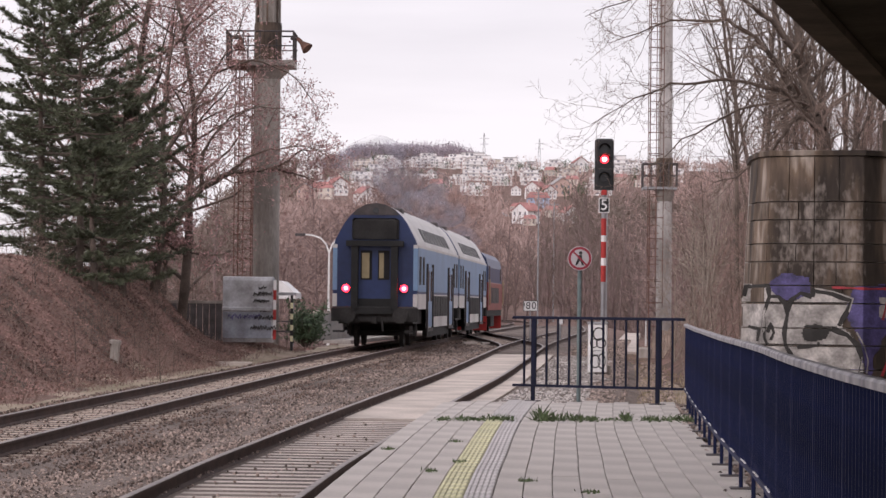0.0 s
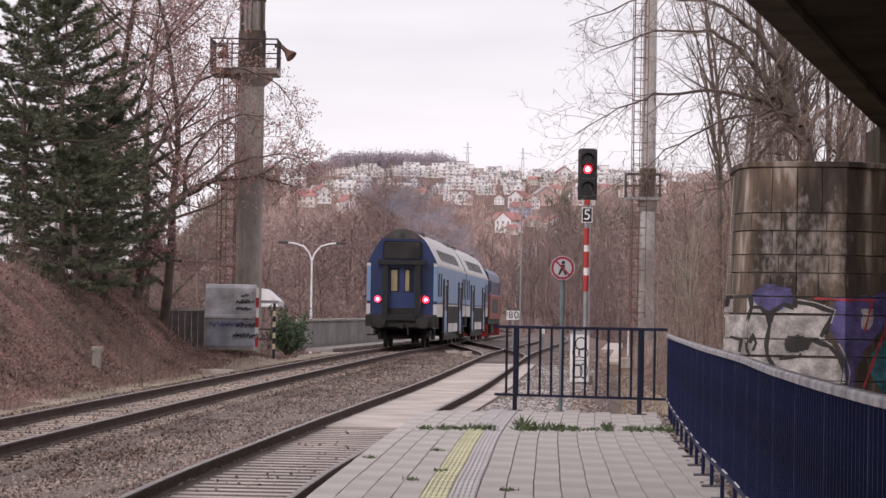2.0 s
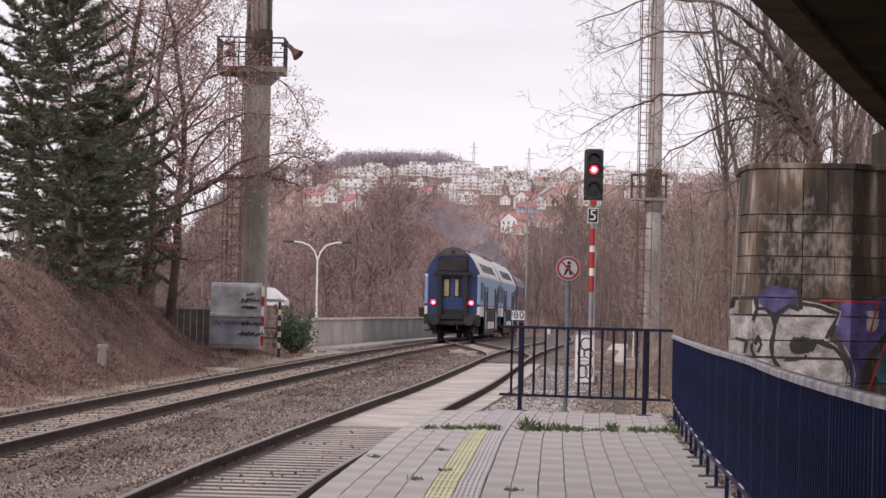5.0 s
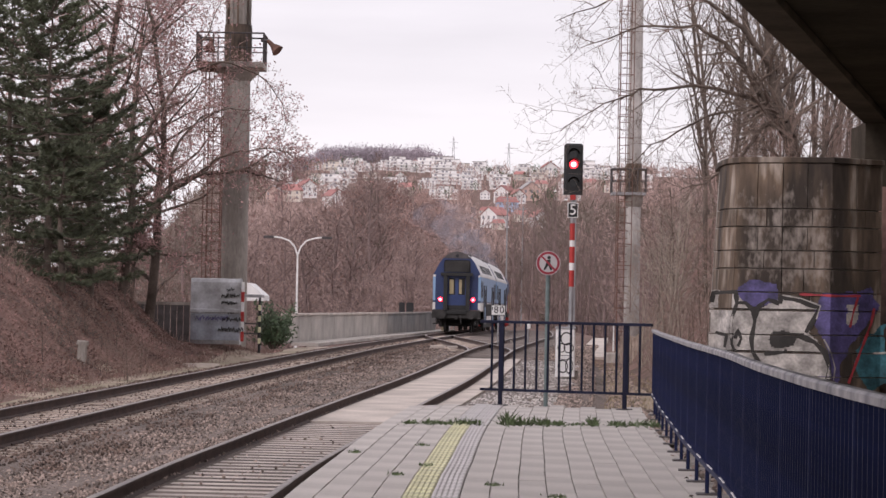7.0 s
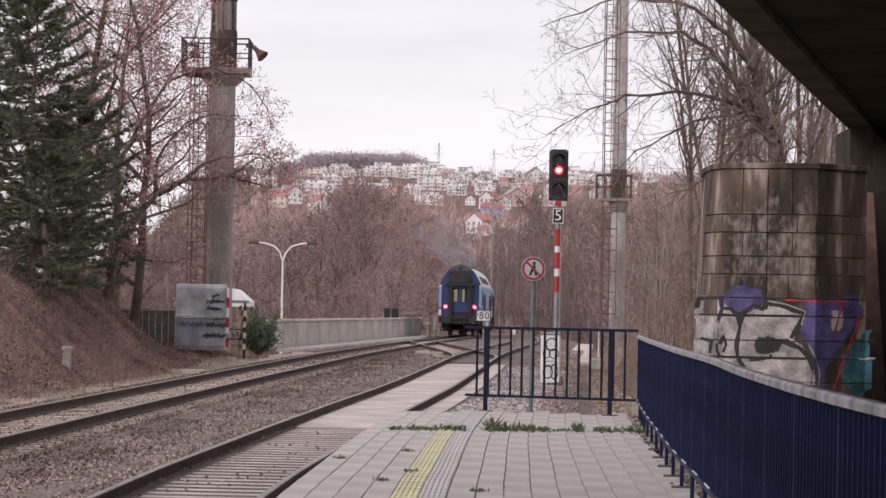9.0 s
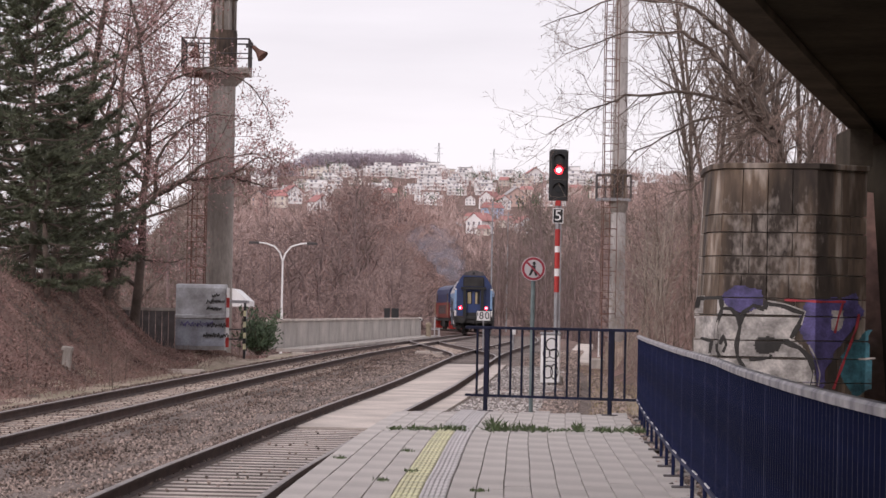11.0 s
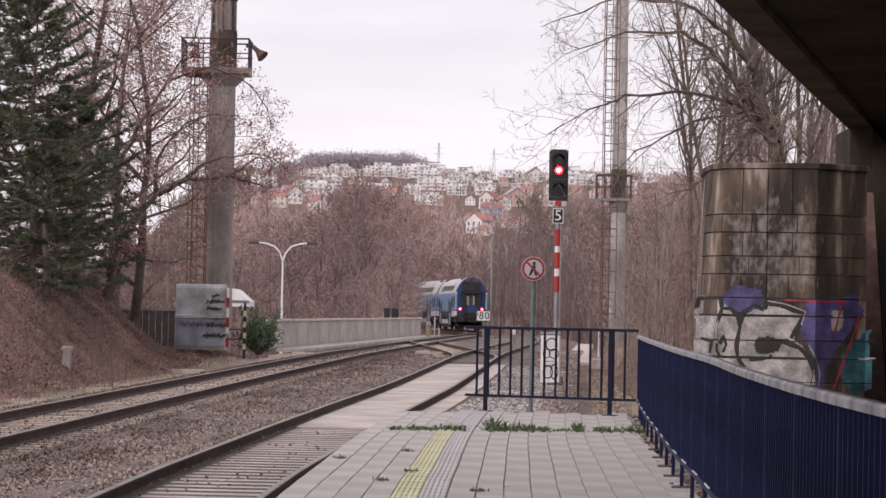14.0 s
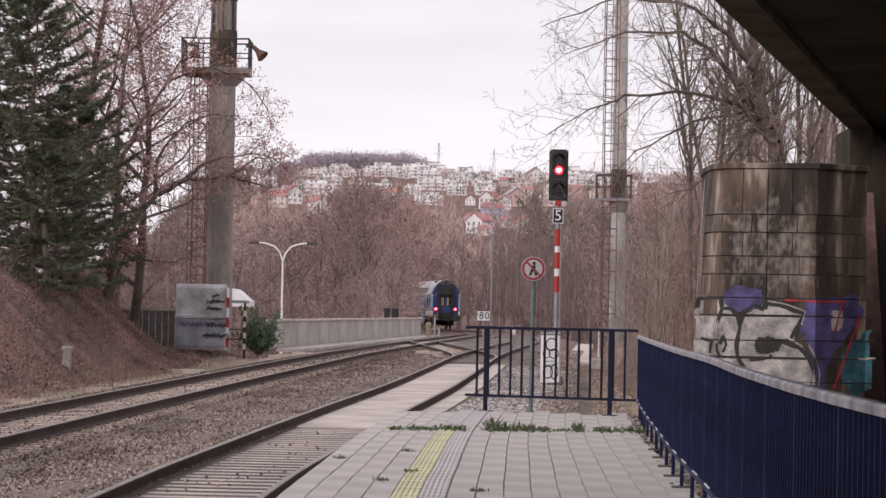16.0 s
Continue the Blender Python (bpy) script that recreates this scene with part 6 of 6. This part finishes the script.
def build_street_lamp():
    l = thing("street_lamp", "twin-arm white street lamp beyond the parapet", "street lamp", at=pose(-8.67, 150, -6.4))
    part("pole", Shape().tube((0, 0, 0), (0, 0, 7.6), 0.09, 0.075, 12).tube((0, 0, 7.6), (0, 0, 10.3), 0.06, 0.05, 12), WHITE, l)
    for s in (-1, 1):
        pts = [(0, 0, 10.3), (s * 0.15, 0, 10.75), (s * 0.45, 0, 11.1), (s * 0.9, 0, 11.25), (s * 1.35, 0, 11.3)]
        arm = Shape()
        for p, q in zip(pts[:-1], pts[1:]):
            arm.tube(p, q, 0.05, 0.045, 10)
        a = part("arm", arm, WHITE, l)
        part("lantern", Shape().rbox(min(s * 1.3, s * 1.85), max(s * 1.3, s * 1.85), -0.13, 0.13, 11.22, 11.36, 0.03), DARKSTEEL, a)


build_street_lamp()


def build_line_clutter():
    for x, y, h, w, mat, lab in ((-3.2, 190, 1.9, 0.25, BLACK, "dark upright board beside the line"), (-3.75, 190, 1.9, 0.2, BLACK, "dark upright board beside the line")):
        o = thing("line_board", lab, "board", at=pose(x, y, -0.4))
        part("post", Shape().tube((0, 0, 0), (0, 0, 1.0), 0.05), STEEL, o)
        part("board", Shape().rbox(-w, w, -0.03, 0.03, 0.5, h, 0.01), mat, o)
    o = thing("bollard", "low weathered concrete bollard beside the points", "bollard", at=pose(-0.89, 190, -0.5))
    part("body", Shape().lathe([(0.17, 0), (0.17, 0.8), (0.2, 0.82), (0.2, 0.95), (0.12, 1.08)], 14), EARTH, o)
    o = thing("point_lever", "white cross-shaped lever post beside the points", "lever", at=pose(-0.47, 191, -0.5))
    part("rod", Shape().tube((0, 0, 0), (0, 0, 1.45), 0.045), SIGNWHITE, o)
    part("cross_bar", Shape().tube((-0.22, 0, 0.62), (0.3, 0, 0.62), 0.04), SIGNWHITE, o)
    part("weight", Shape().tube((0.3, 0, 0.2), (0.3, 0, 0.68), 0.06), SIGNWHITE, o)
    o = thing("marker_diamond", "small white diamond marker on a thin rod", "marker", at=pose(-1.55, 199, -0.5))
    part("rod", Shape().tube((0, 0.03, 0), (0, 0.03, 1.15), 0.03), STEEL, o)
    part("plate", Shape().prism([(-0.19, 1.25), (0, 1.06), (0.19, 1.25), (0, 1.44)], -0.02, 0.0), WHITE, o)
    part("plate_centre", Shape().prism([(-0.1, 1.25), (0, 1.15), (0.1, 1.25), (0, 1.35)], -0.026, -0.021), DARKSTEEL, o)
    d = thing("dwarf_signal", "white dwarf signal lamp beside the points", "signal", at=pose(3.15, 122, -0.5))
    part("post", Shape().tube((0, 0, 0), (0, 0, 0.9), 0.05), STEEL, d)
    part("lamp", Shape().rbox(-0.12, 0.12, -0.12, 0.12, 0.9, 1.25, 0.04), WHITE, d)
    v = thing("vent_post", "thin white post on a low concrete pad", "post", at=pose(5.35, 95, -0.5))
    part("pad", Shape().rbox(-0.25, 0.25, -0.25, 0.25, 0, 0.36, 0.06), CONCRETE, v)
    part("rod", Shape().tube((0.05, 0, 0.4), (0.05, 0, 1.3), 0.035, 0.02), WHITE, v)
    f = thing("board_fence", "grey weathered board fence beside the path", "fence", at=pose(5.45, 92, -0.45))
    for i in range(14):
        part("board", Shape().rbox(i * 0.1, i * 0.1 + 0.085, 0, 0.02, 0, 0.9 + 0.02 * (i % 2), 0.004), WOODSLEEPER, f)
    p = part("foot_path", Shape().sweep([(5.1, 102, -0.42), (6.2, 125, -0.42), (8.6, 165, -0.42)], [(-0.55, -1.6), (0.55, -1.6), (0.45, 0.0), (-0.45, 0.0)]), SLAB)
    tagged(p, "pale concrete path beside the siding", "path", kind="structure")
    for x, y, h in ((5.9, 140, 9.5), (2.6, 260, 12.5), (5.0, 300, 13)):
        m = thing("line_mast", "thin grey mast rising above the wood", "mast", at=pose(x if y < 200 else x + 2, y, ground(x, y)))
        part("pole", Shape().tube((0, 0, -0.3), (0, 0, h), 0.09, 0.06, 10), STEEL, m)
        part("cross_arm", Shape().tube((-0.5, 0, h - 0.3), (0.5, 0, h - 0.3), 0.03), STEEL, m)
    t = thing("garden_tent", "white pitched awning beyond the cabinet", "awning", at=pose(-9.75, 128, ground(-9.75, 128)))
    g = 1.4 - ground(-9.75, 128)
    part("roof", Shape().prism([(-1.2, g), (0.95, g), (0.95, g + 0.25), (0.3, g + 0.8), (-1.2, g + 1.0)], -2, 2), WHITE, t)
    for sx in (-1.5, 1.4):
        part("leg", Shape().tube((sx * 0.6, -1.8, -0.3), (sx * 0.6, -1.8, g), 0.05), STEEL, t)


build_line_clutter()


# evergreen bush beyond the cabinet
def build_bush():
    rng = random.Random(21)
    b = thing("evergreen_bush", "dark green evergreen bush beside the parapet", "bush", at=put(-7.4, 112))
    wood, tufts = Shape(), Shape()
    for i in range(60):
        d = Vector((rng.gauss(0, 0.34), rng.gauss(0, 0.4), rng.uniform(0.5, 1.25)))
        e = d * rng.uniform(1.0, 1.75)
        wood.tube((0, 0, -0.1), e, 0.02, 0.006, 4, cap=False)
        for _ in range(40):
            c = e * rng.uniform(0.35, 1.05) + Vector((rng.gauss(0, 0.12), rng.gauss(0, 0.12), rng.gauss(0, 0.12)))
            a = Vector((rng.gauss(0, 1), rng.gauss(0, 1), rng.gauss(0.4, 1))).normalized() * 0.1
            w = a.orthogonal().normalized() * 0.035
            k = len(tufts.v)
            tufts.v += [tuple(c - a), tuple(c + w), tuple(c + a), tuple(c - w)]
            tufts.f.append((k, k + 1, k + 2, k + 3))
    part("stem", wood, BARK, b)
    part("foliage", tufts, BUSHGREEN, b)


build_bush()


# ---- spray paint on the pier ----
def pier_front(x, z, lift):
    loop = pier_outline(z)[1:6]
    y = float(np.interp(x, [p[0] for p in loop], [p[1] for p in loop]))
    return (x, y - lift, z)


def spray_line(name, pts, width, mat, lift):
    s = Shape()
    fine = []
    for (xa, za), (xb, zb) in zip(pts[:-1], pts[1:]):
        n = max(1, int(math.hypot(xb - xa, zb - za) / 0.05))
        fine += [(xa + (xb - xa) * i / n, za + (zb - za) * i / n) for i in range(n)]
    fine.append(pts[-1])
    ring = []
    for i, (x, z) in enumerate(fine):
        a, b = fine[max(i - 1, 0)], fine[min(i + 1, len(fine) - 1)]
        d = Vector((b[0] - a[0], b[1] - a[1]))
        d = d.normalized() if d.length > 0 else Vector((1, 0))
        w = width * (0.85 + 0.2 * math.sin(i * 0.7)) / 2
        ring.append((pier_front(x - d.y * w, z + d.x * w, lift), pier_front(x + d.y * w, z - d.x * w, lift)))
    for p, q in zip(ring[:-1], ring[1:]):
        s.quad(p[0], p[1], q[1], q[0])
    part(name, s, mat, pier)


def spray_area(name, poly, mat, lift, ragged=0.08, cell=0.024):
    s = Shape()
    xs, zs = [p[0] for p in poly], [p[1] for p in poly]
    x = min(xs)
    while x < max(xs):
        z = min(zs)
        while z < max(zs):
            jx, jz = x + ragged * noise.noise(Vector((x * 4, z * 4, 1))), z + ragged * noise.noise(Vector((x * 4, z * 4, 9)))
            inside = False
            for (xa, za), (xb, zb) in zip(poly, poly[1:] + poly[:1]):
                if (za > jz) != (zb > jz) and jx < (xb - xa) * (jz - za) / (zb - za) + xa:
                    inside = not inside
            if inside and min(abs(z + cell / 2 - j) for j in PIER_JOINTS) > 0.014:
                s.quad(pier_front(x, z, lift), pier_front(x + cell, z, lift), pier_front(x + cell, z + cell, lift), pier_front(x, z + cell, lift))
            z += cell
        x += cell
    part(name, s, mat, pier)



def build_graffiti():
    g = lambda sx, sy: (4.87 + (sx - 165) / 176.2, 1.75 - (sy - 600) / 176.2)
    P_ = lambda *q: [g(q[i], q[i + 1]) for i in range(0, len(q), 2)]
    spray_area("violet_cloud", P_(235, 620, 245, 580, 300, 560, 365, 585, 370, 640, 300, 660), PURPLE, 0.020)
    spray_area("violet_cloud", P_(480, 660, 520, 605, 640, 600, 690, 580, 720, 640, 660, 720, 600, 800, 560, 900, 500, 880, 540, 800, 500, 740), PURPLE, 0.020)
    spray_area("teal_cloud", P_(630, 790, 680, 740, 740, 700, 745, 900, 690, 930, 640, 880), SPRAYTEAL, 0.022)
    spray_area("pale_fill", P_(165, 600, 235, 605, 300, 680, 340, 640, 380, 620, 500, 655, 470, 740, 530, 800, 545, 890, 420, 890, 310, 840, 150, 830), SPRAYWHITE, 0.022, 0.05)
    spray_area("pale_fill", P_(590, 640, 645, 640, 640, 700, 600, 720), SPRAYWHITE, 0.024, 0.1)
    spray_area("black_blob", P_(343, 760, 352, 738, 385, 731, 420, 740, 470, 742, 430, 758, 418, 780, 380, 792, 350, 785), SPRAYBLACK, 0.028, 0.02)
    for q, w in (((166, 640, 172, 607, 235, 604, 240, 640, 268, 640, 292, 665, 298, 700, 288, 760, 292, 800, 312, 835), 0.09),
                 ((298, 690, 310, 650, 340, 628, 376, 640), 0.09), ((376, 640, 382, 618, 440, 630, 503, 652, 488, 690, 462, 735), 0.10),
                 ((440, 745, 490, 765, 525, 800, 540, 850, 535, 900), 0.11), ((330, 808, 395, 800, 400, 790), 0.08), ((240, 640, 222, 700, 225, 780, 235, 800), 0.07),
                 ((235, 760, 245, 730, 255, 760, 245, 785), 0.07), ((180, 740, 210, 750, 205, 790), 0.06)):
        spray_line("black_outline", P_(*q), w, SPRAYBLACK, 0.028)
    for q, w in (((520, 755, 545, 800, 560, 850, 555, 890), 0.03), ((385, 612, 445, 622, 508, 645, 495, 690), 0.03), ((700, 800, 720, 800, 760, 796), 0.04)):
        spray_line("white_highlight", P_(*q), w, SPRAYWHITE, 0.030)
    for q, w in (((440, 608, 560, 612, 650, 610), 0.05), ((640, 615, 625, 660, 612, 715), 0.05), ((700, 650, 690, 700, 610, 900), 0.06)):
        spray_line("red_line", P_(*q), w, SPRAYRED, 0.026)


build_graffiti()


# ---- the town on the hill ----
def add_windows(body, w, d, floors, fh, step, mesh, z0=0.9):
    n = max(2, int(w / step))
    for fl in range(floors):
        for i in range(n):
            part("window", mesh, FARGLASS, body, at=pose(-w / 2 + w * (i + 0.5) / n, -d / 2 - 0.03, z0 + fl * fh))


WIN_WIDE = Shape().box(-0.95, 0.95, 0, 0.06, 0, 1.5).mesh("window", FARGLASS)
WIN_SMALL = Shape().box(-0.5, 0.5, 0, 0.06, 0, 1.35).mesh("window", FARGLASS)


def build_terrace(label, w, floors, mat):
    h = thing("terrace_house", label, "house", at=pose(0, 0, 0), group="houses on the hill")
    d = 9.0
    body = part("wall", Shape().box(-w / 2, w / 2, -d / 2, d / 2, -4, floors * 3.0), mat, h)
    add_windows(body, w, d, floors, 3.0, 6.0, WIN_WIDE)
    part("roof", Shape().box(-w / 2 - 0.3, w / 2 + 0.3, -d / 2 - 0.6, d / 2 + 0.3, floors * 3.0, floors * 3.0 + 0.35), HOUSEWHITE, h)
    top = part("penthouse", Shape().box(-w / 4, w / 3, -d / 2 + 2.2, d / 2, floors * 3.0 + 0.35, floors * 3.0 + 3.1), mat, h)
    part("penthouse_roof", Shape().box(-w / 4 - 0.4, w / 3 + 0.4, -d / 2 + 1.6, d / 2 + 0.2, floors * 3.0 + 3.1, floors * 3.0 + 3.4), FLATROOF, top)
    for i in range(2):
        part("penthouse_window", WIN_WIDE, FARGLASS, top, at=pose(-w / 8 + i * 3.2, -d / 2 + 2.15, floors * 3.0 + 1.1))
    for fl in range(1, floors):
        part("balcony", Shape().box(-w / 2 + 0.4, w / 2 - 0.4, -d / 2 - 1.4, -d / 2, fl * 3.0 - 0.15, fl * 3.0 + 0.75), HOUSEWHITE, body)
    return h


def build_gable(label, w, mat, roof):
    h = thing("gabled_house", label, "house", at=pose(0, 0, 0), group="houses on the hill")
    d = 9.0
    body = part("wall", Shape().prism([(-w / 2, -4), (w / 2, -4), (w / 2, 5.6), (0, 5.6 + w * 0.36), (-w / 2, 5.6)], -d / 2, d / 2, Matrix.Rotation(0, 4, "Z")), mat, h)
    add_windows(body, w, d, 2, 2.8, 2.6, WIN_SMALL)
    rp = [(-w / 2 - 0.5, 5.3), (0, 5.65 + w * 0.36), (w / 2 + 0.5, 5.3), (w / 2 + 0.5, 5.6), (0, 6.0 + w * 0.36), (-w / 2 - 0.5, 5.6)]
    r = part("roof", Shape().prism(rp, -d / 2 - 0.5, d / 2 + 0.5), roof, h)
    part("chimney", Shape().box(1.0, 1.6, 0, 0.6, 6.2, 7.6 + w * 0.3), HOUSEPINK, r)
    return h


def build_hip(label, w, mat, roof):
    """A house whose eaves face the valley."""
    h = thing("gabled_house", label, "house", at=pose(0, 0, 0), group="houses on the hill")
    d = 8.5
    body = part("wall", Shape().box(-w / 2, w / 2, -d / 2, d / 2, -4, 5.6), mat, h)
    add_windows(body, w, d, 2, 2.8, 2.8, WIN_SMALL)
    s = Shape()
    a, b = w / 2 + 0.5, d / 2 + 0.5
    s.v = [(-a, -b, 5.55), (a, -b, 5.55), (a, b, 5.55), (-a, b, 5.55), (-a + 1.5, 0, 8.9), (a - 1.5, 0, 8.9)]
    s.f = [(0, 1, 5, 4), (1, 2, 5), (2, 3, 4, 5), (3, 0, 4), (3, 2, 1, 0)]
    r = part("roof", s, roof, h)
    part("chimney", Shape().box(1.0, 1.6, 0, 0.6, 7.5, 9.8), HOUSEPINK, r)
    return h


def hill_spot(u, y):
    """A place on the hill at a given bearing."""
    return u * y, y, ground(u * y, y)


def build_town():
    rng = random.Random(77)
    kinds = [build_terrace("white flat-roofed terraced villa on the hill", 15, 2, HOUSEWHITE), build_terrace("pale stepped apartment house on the hill", 20, 3, HOUSEWHITE),
             build_terrace("cream flat-roofed apartment house on the hill", 18, 2, HOUSECREAM), build_terrace("long pale apartment block on the hill", 26, 3, HOUSEWHITE)]
    old = [build_hip("cream house with red tiled roof on the hill", 11, HOUSECREAM, TILEROOF), build_gable("white gabled house with red roof on the hill", 9, HOUSEWHITE, TILEROOF),
           build_gable("pinkish gabled house with grey roof on the hill", 9, HOUSEPINK, FLATROOF), build_hip("pale blue house with red roof on the hill", 12, HOUSEBLUE, TILEROOF)]
    used = set()

    def place(ob, u, y, turn=0.0, k=1.0):
        x, y, z = hill_spot(u, y)
        m = pose(x, y, z, 0, 0, turn) @ Matrix.Diagonal((k, k, k, 1))
        if ob.name in used:
            return copy_thing(ob, m)
        used.add(ob.name)
        ob.matrix_basis = m
        return ob

    for row, (y, n, lo, hi) in enumerate(((1290, 12, -0.028, 0.066), (1215, 13, -0.052, 0.066), (1140, 12, -0.05, 0.066), (1065, 12, -0.07, 0.066), (990, 10, -0.066, 0.06), (910, 8, -0.07, 0.05))):
        for i in range(n):
            u = lo + (hi - lo) * (i + rng.uniform(0.2, 0.8)) / n
            ob = rng.choice(kinds) if rng.random() < (0.94 if row < 4 else 0.8) else rng.choice(old[:3])
            place(ob, u, y + rng.uniform(-25, 25), rng.uniform(-14, 14), rng.uniform(0.5, 0.85))
    for i in range(8):
        place(rng.choice(old[:3]), rng.uniform(-0.07, 0.045), rng.uniform(690, 880), rng.uniform(-40, 40), rng.uniform(0.7, 0.95))
    place(old[3], 0.0175, 800, 8, 0.5)
    place(old[0], -0.0605, 830, -5, 0.85)
    place(old[1], 0.021, 860, 20, 0.7)
    place(old[0], 0.0145, 715, 0, 0.45)

    for i in range(4):
        place(rng.choice(old[:3]), rng.uniform(0.004, 0.03), rng.uniform(700, 790), rng.uniform(-40, 40), rng.uniform(0.4, 0.55))

    # bare woods on the hill: on the ridge and between the houses
    def copse(name, label, spots, mat, height, low=0.6, wide=1.0, sprays=22, reach=1.0):
        s = Shape()
        for x, y, z in spots:
            hgt = height * rng.uniform(low, 1.1)
            c = Vector((x, y, z + hgt * 0.55))
            for q in range(sprays):
                if q == 0:
                    b, d, w = Vector((x, y, z - 0.5)), Vector((rng.gauss(0, 0.3), 0, hgt * 0.8)), Vector((0.16, 0, 0))
                else:
                    b = c + Vector((rng.gauss(0, 0.2), rng.gauss(0, 0.2), rng.gauss(0, 0.2))) * hgt
                    d = Vector((rng.gauss(0, 0.5), rng.gauss(0, 0.5), rng.uniform(0.2, 1.0))).normalized() * hgt * reach * rng.uniform(0.15, 0.32)
                    w = Vector((rng.uniform(-1, 1), rng.uniform(-1, 1), 0)).normalized() * rng.uniform(0.1, 0.3) * wide
                k = len(s.v)
                s.v += [tuple(b - w), tuple(b + w), tuple(b + d + w * 0.6), tuple(b + d - w * 0.3)]
                s.f.append((k, k + 1, k + 2, k + 3))
        tagged(part(name, s, mat), label, "wood", kind="stuff")

    ridge = []
    for i in range(1500):
        u = rng.uniform(-0.062, -0.0065)
        edge = smoothstep(-0.062, -0.045, u) * (1 - 0.35 * smoothstep(-0.015, -0.0065, u))
        y = rng.uniform(1400, 1560)
        x, y, z = hill_spot(u, y)
        ridge.append((x, y, z + 8.0 * edge - 2.5))
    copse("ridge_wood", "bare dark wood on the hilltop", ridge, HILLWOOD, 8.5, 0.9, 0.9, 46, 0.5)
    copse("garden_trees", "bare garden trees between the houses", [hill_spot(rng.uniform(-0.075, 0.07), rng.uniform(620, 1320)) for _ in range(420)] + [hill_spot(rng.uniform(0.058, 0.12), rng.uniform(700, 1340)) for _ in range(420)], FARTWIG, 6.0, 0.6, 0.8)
    copse("outer_garden_trees", "grey-brown bare trees at the edge of the town", [hill_spot(rng.uniform(-0.14, -0.07), rng.uniform(740, 1340)) for _ in range(520)], OLIVETWIG, 6.0, 0.6, 0.8)
    copse("evergreens", "dark evergreen garden trees between the houses", [hill_spot(rng.uniform(-0.07, 0.07), rng.uniform(800, 1380)) for _ in range(70)], BUSHGREEN, 6.0, 0.6, 0.5, 50)
    slope = [(rng.uniform(-0.14, 0.15), rng.random()) for _ in range(3000)]
    for name, mat, side in (("slope_wood", FARTWIG, 1), ("dark_slope_wood", OLIVETWIG, -1)):
        spots = [hill_spot(u, 430 + v * (130 if 0.004 < u < 0.027 else 300)) for u, v in slope if ((0.022 + 0.02 * noise.noise(Vector((u * 60, v * 5, 0))) - u) if u > -0.078 else -1) * side > 0]
        copse(name, "bare brown wood on the lower slope" if side > 0 else "dark bare wood on the outer slope", spots, mat, 8, 0.6, 0.45, 34)
    for u, y, h in ((-0.0022, 1500, 24), (0.0178, 1500, 22)):
        x, y, z = hill_spot(u, y)
        m = thing("pylon", "thin lattice pylon on the hilltop", "pylon", at=pose(x, y, z))
        leg = Shape()
        for sx in (-1, 1):
            leg.tube((sx * 1.3, 0, -1), (sx * 0.2, 0, h), 0.14, 0.1, 5)
        for j in range(8):
            k0, k1 = j / 8, (j + 1) / 8
            a0, a1 = 1.3 - 1.1 * k0, 1.3 - 1.1 * k1
            leg.tube((-a0, 0, h * k0), (a1, 0, h * k1), 0.07, n=4).tube((a0, 0, h * k0), (-a1, 0, h * k1), 0.07, n=4)
        part("lattice", leg, STEEL, m)
        for f in (0.75, 0.88):
            part("cross_arm", Shape().tube((-2.4, 0, h * f), (2.4, 0, h * f), 0.1, n=5), STEEL, m)


build_town()


# ---- what moves ----
TRAIN_PATH = MAIN
ARC = np.concatenate([[0], np.cumsum([(b - a).length for a, b in zip(TRAIN_PATH[:-1], TRAIN_PATH[1:])])])


def on_path(s):
    x, y = float(np.interp(s, ARC, [p.x for p in TRAIN_PATH])), float(np.interp(s, ARC, [p.y for p in TRAIN_PATH]))
    return Vector((x, y, rail_height(y)))


# seconds and the distance of the last coach's rear along the view
REAR = [(0, 92), (1, 101.5), (2, 111.3), (3, 121), (4, 131), (5.5, 147), (7, 164), (8, 175), (9, 186), (10, 197), (11, 208), (12.5, 225.5), (14.5, 251.5), (16, 272)]


def rear_arc(t):
    ts = [r[0] for r in REAR]
    ys = [r[1] for r in REAR]
    y = float(np.interp(t, ts, ys))
    return float(np.interp(y, [p.y for p in TRAIN_PATH], ARC))


def vehicle_rows(behind, length, pivot):
    rows = []
    for i in range(33):
        t = i * 0.5
        mid = rear_arc(t) + behind + length / 2
        a, b = on_path(mid - pivot), on_path(mid + pivot)
        d = b - a
        c = (a + b) / 2
        rows.append((t, pose(c.x, c.y, c.z, math.degrees(math.atan2(d.z, math.hypot(d.x, d.y))), 0, math.degrees(math.atan2(-d.x, d.y)))))
    return rows


def motions():
    walk(coach_rear, vehicle_rows(0.0, 22.0, 7.9))
    walk(coach_front, vehicle_rows(22.4, 22.0, 7.9))
    walk(exhaust_smoke, vehicle_rows(45.2, 14.2, 4.2))
    walk(locomotive, vehicle_rows(45.2, 14.2, 4.2))


motions()
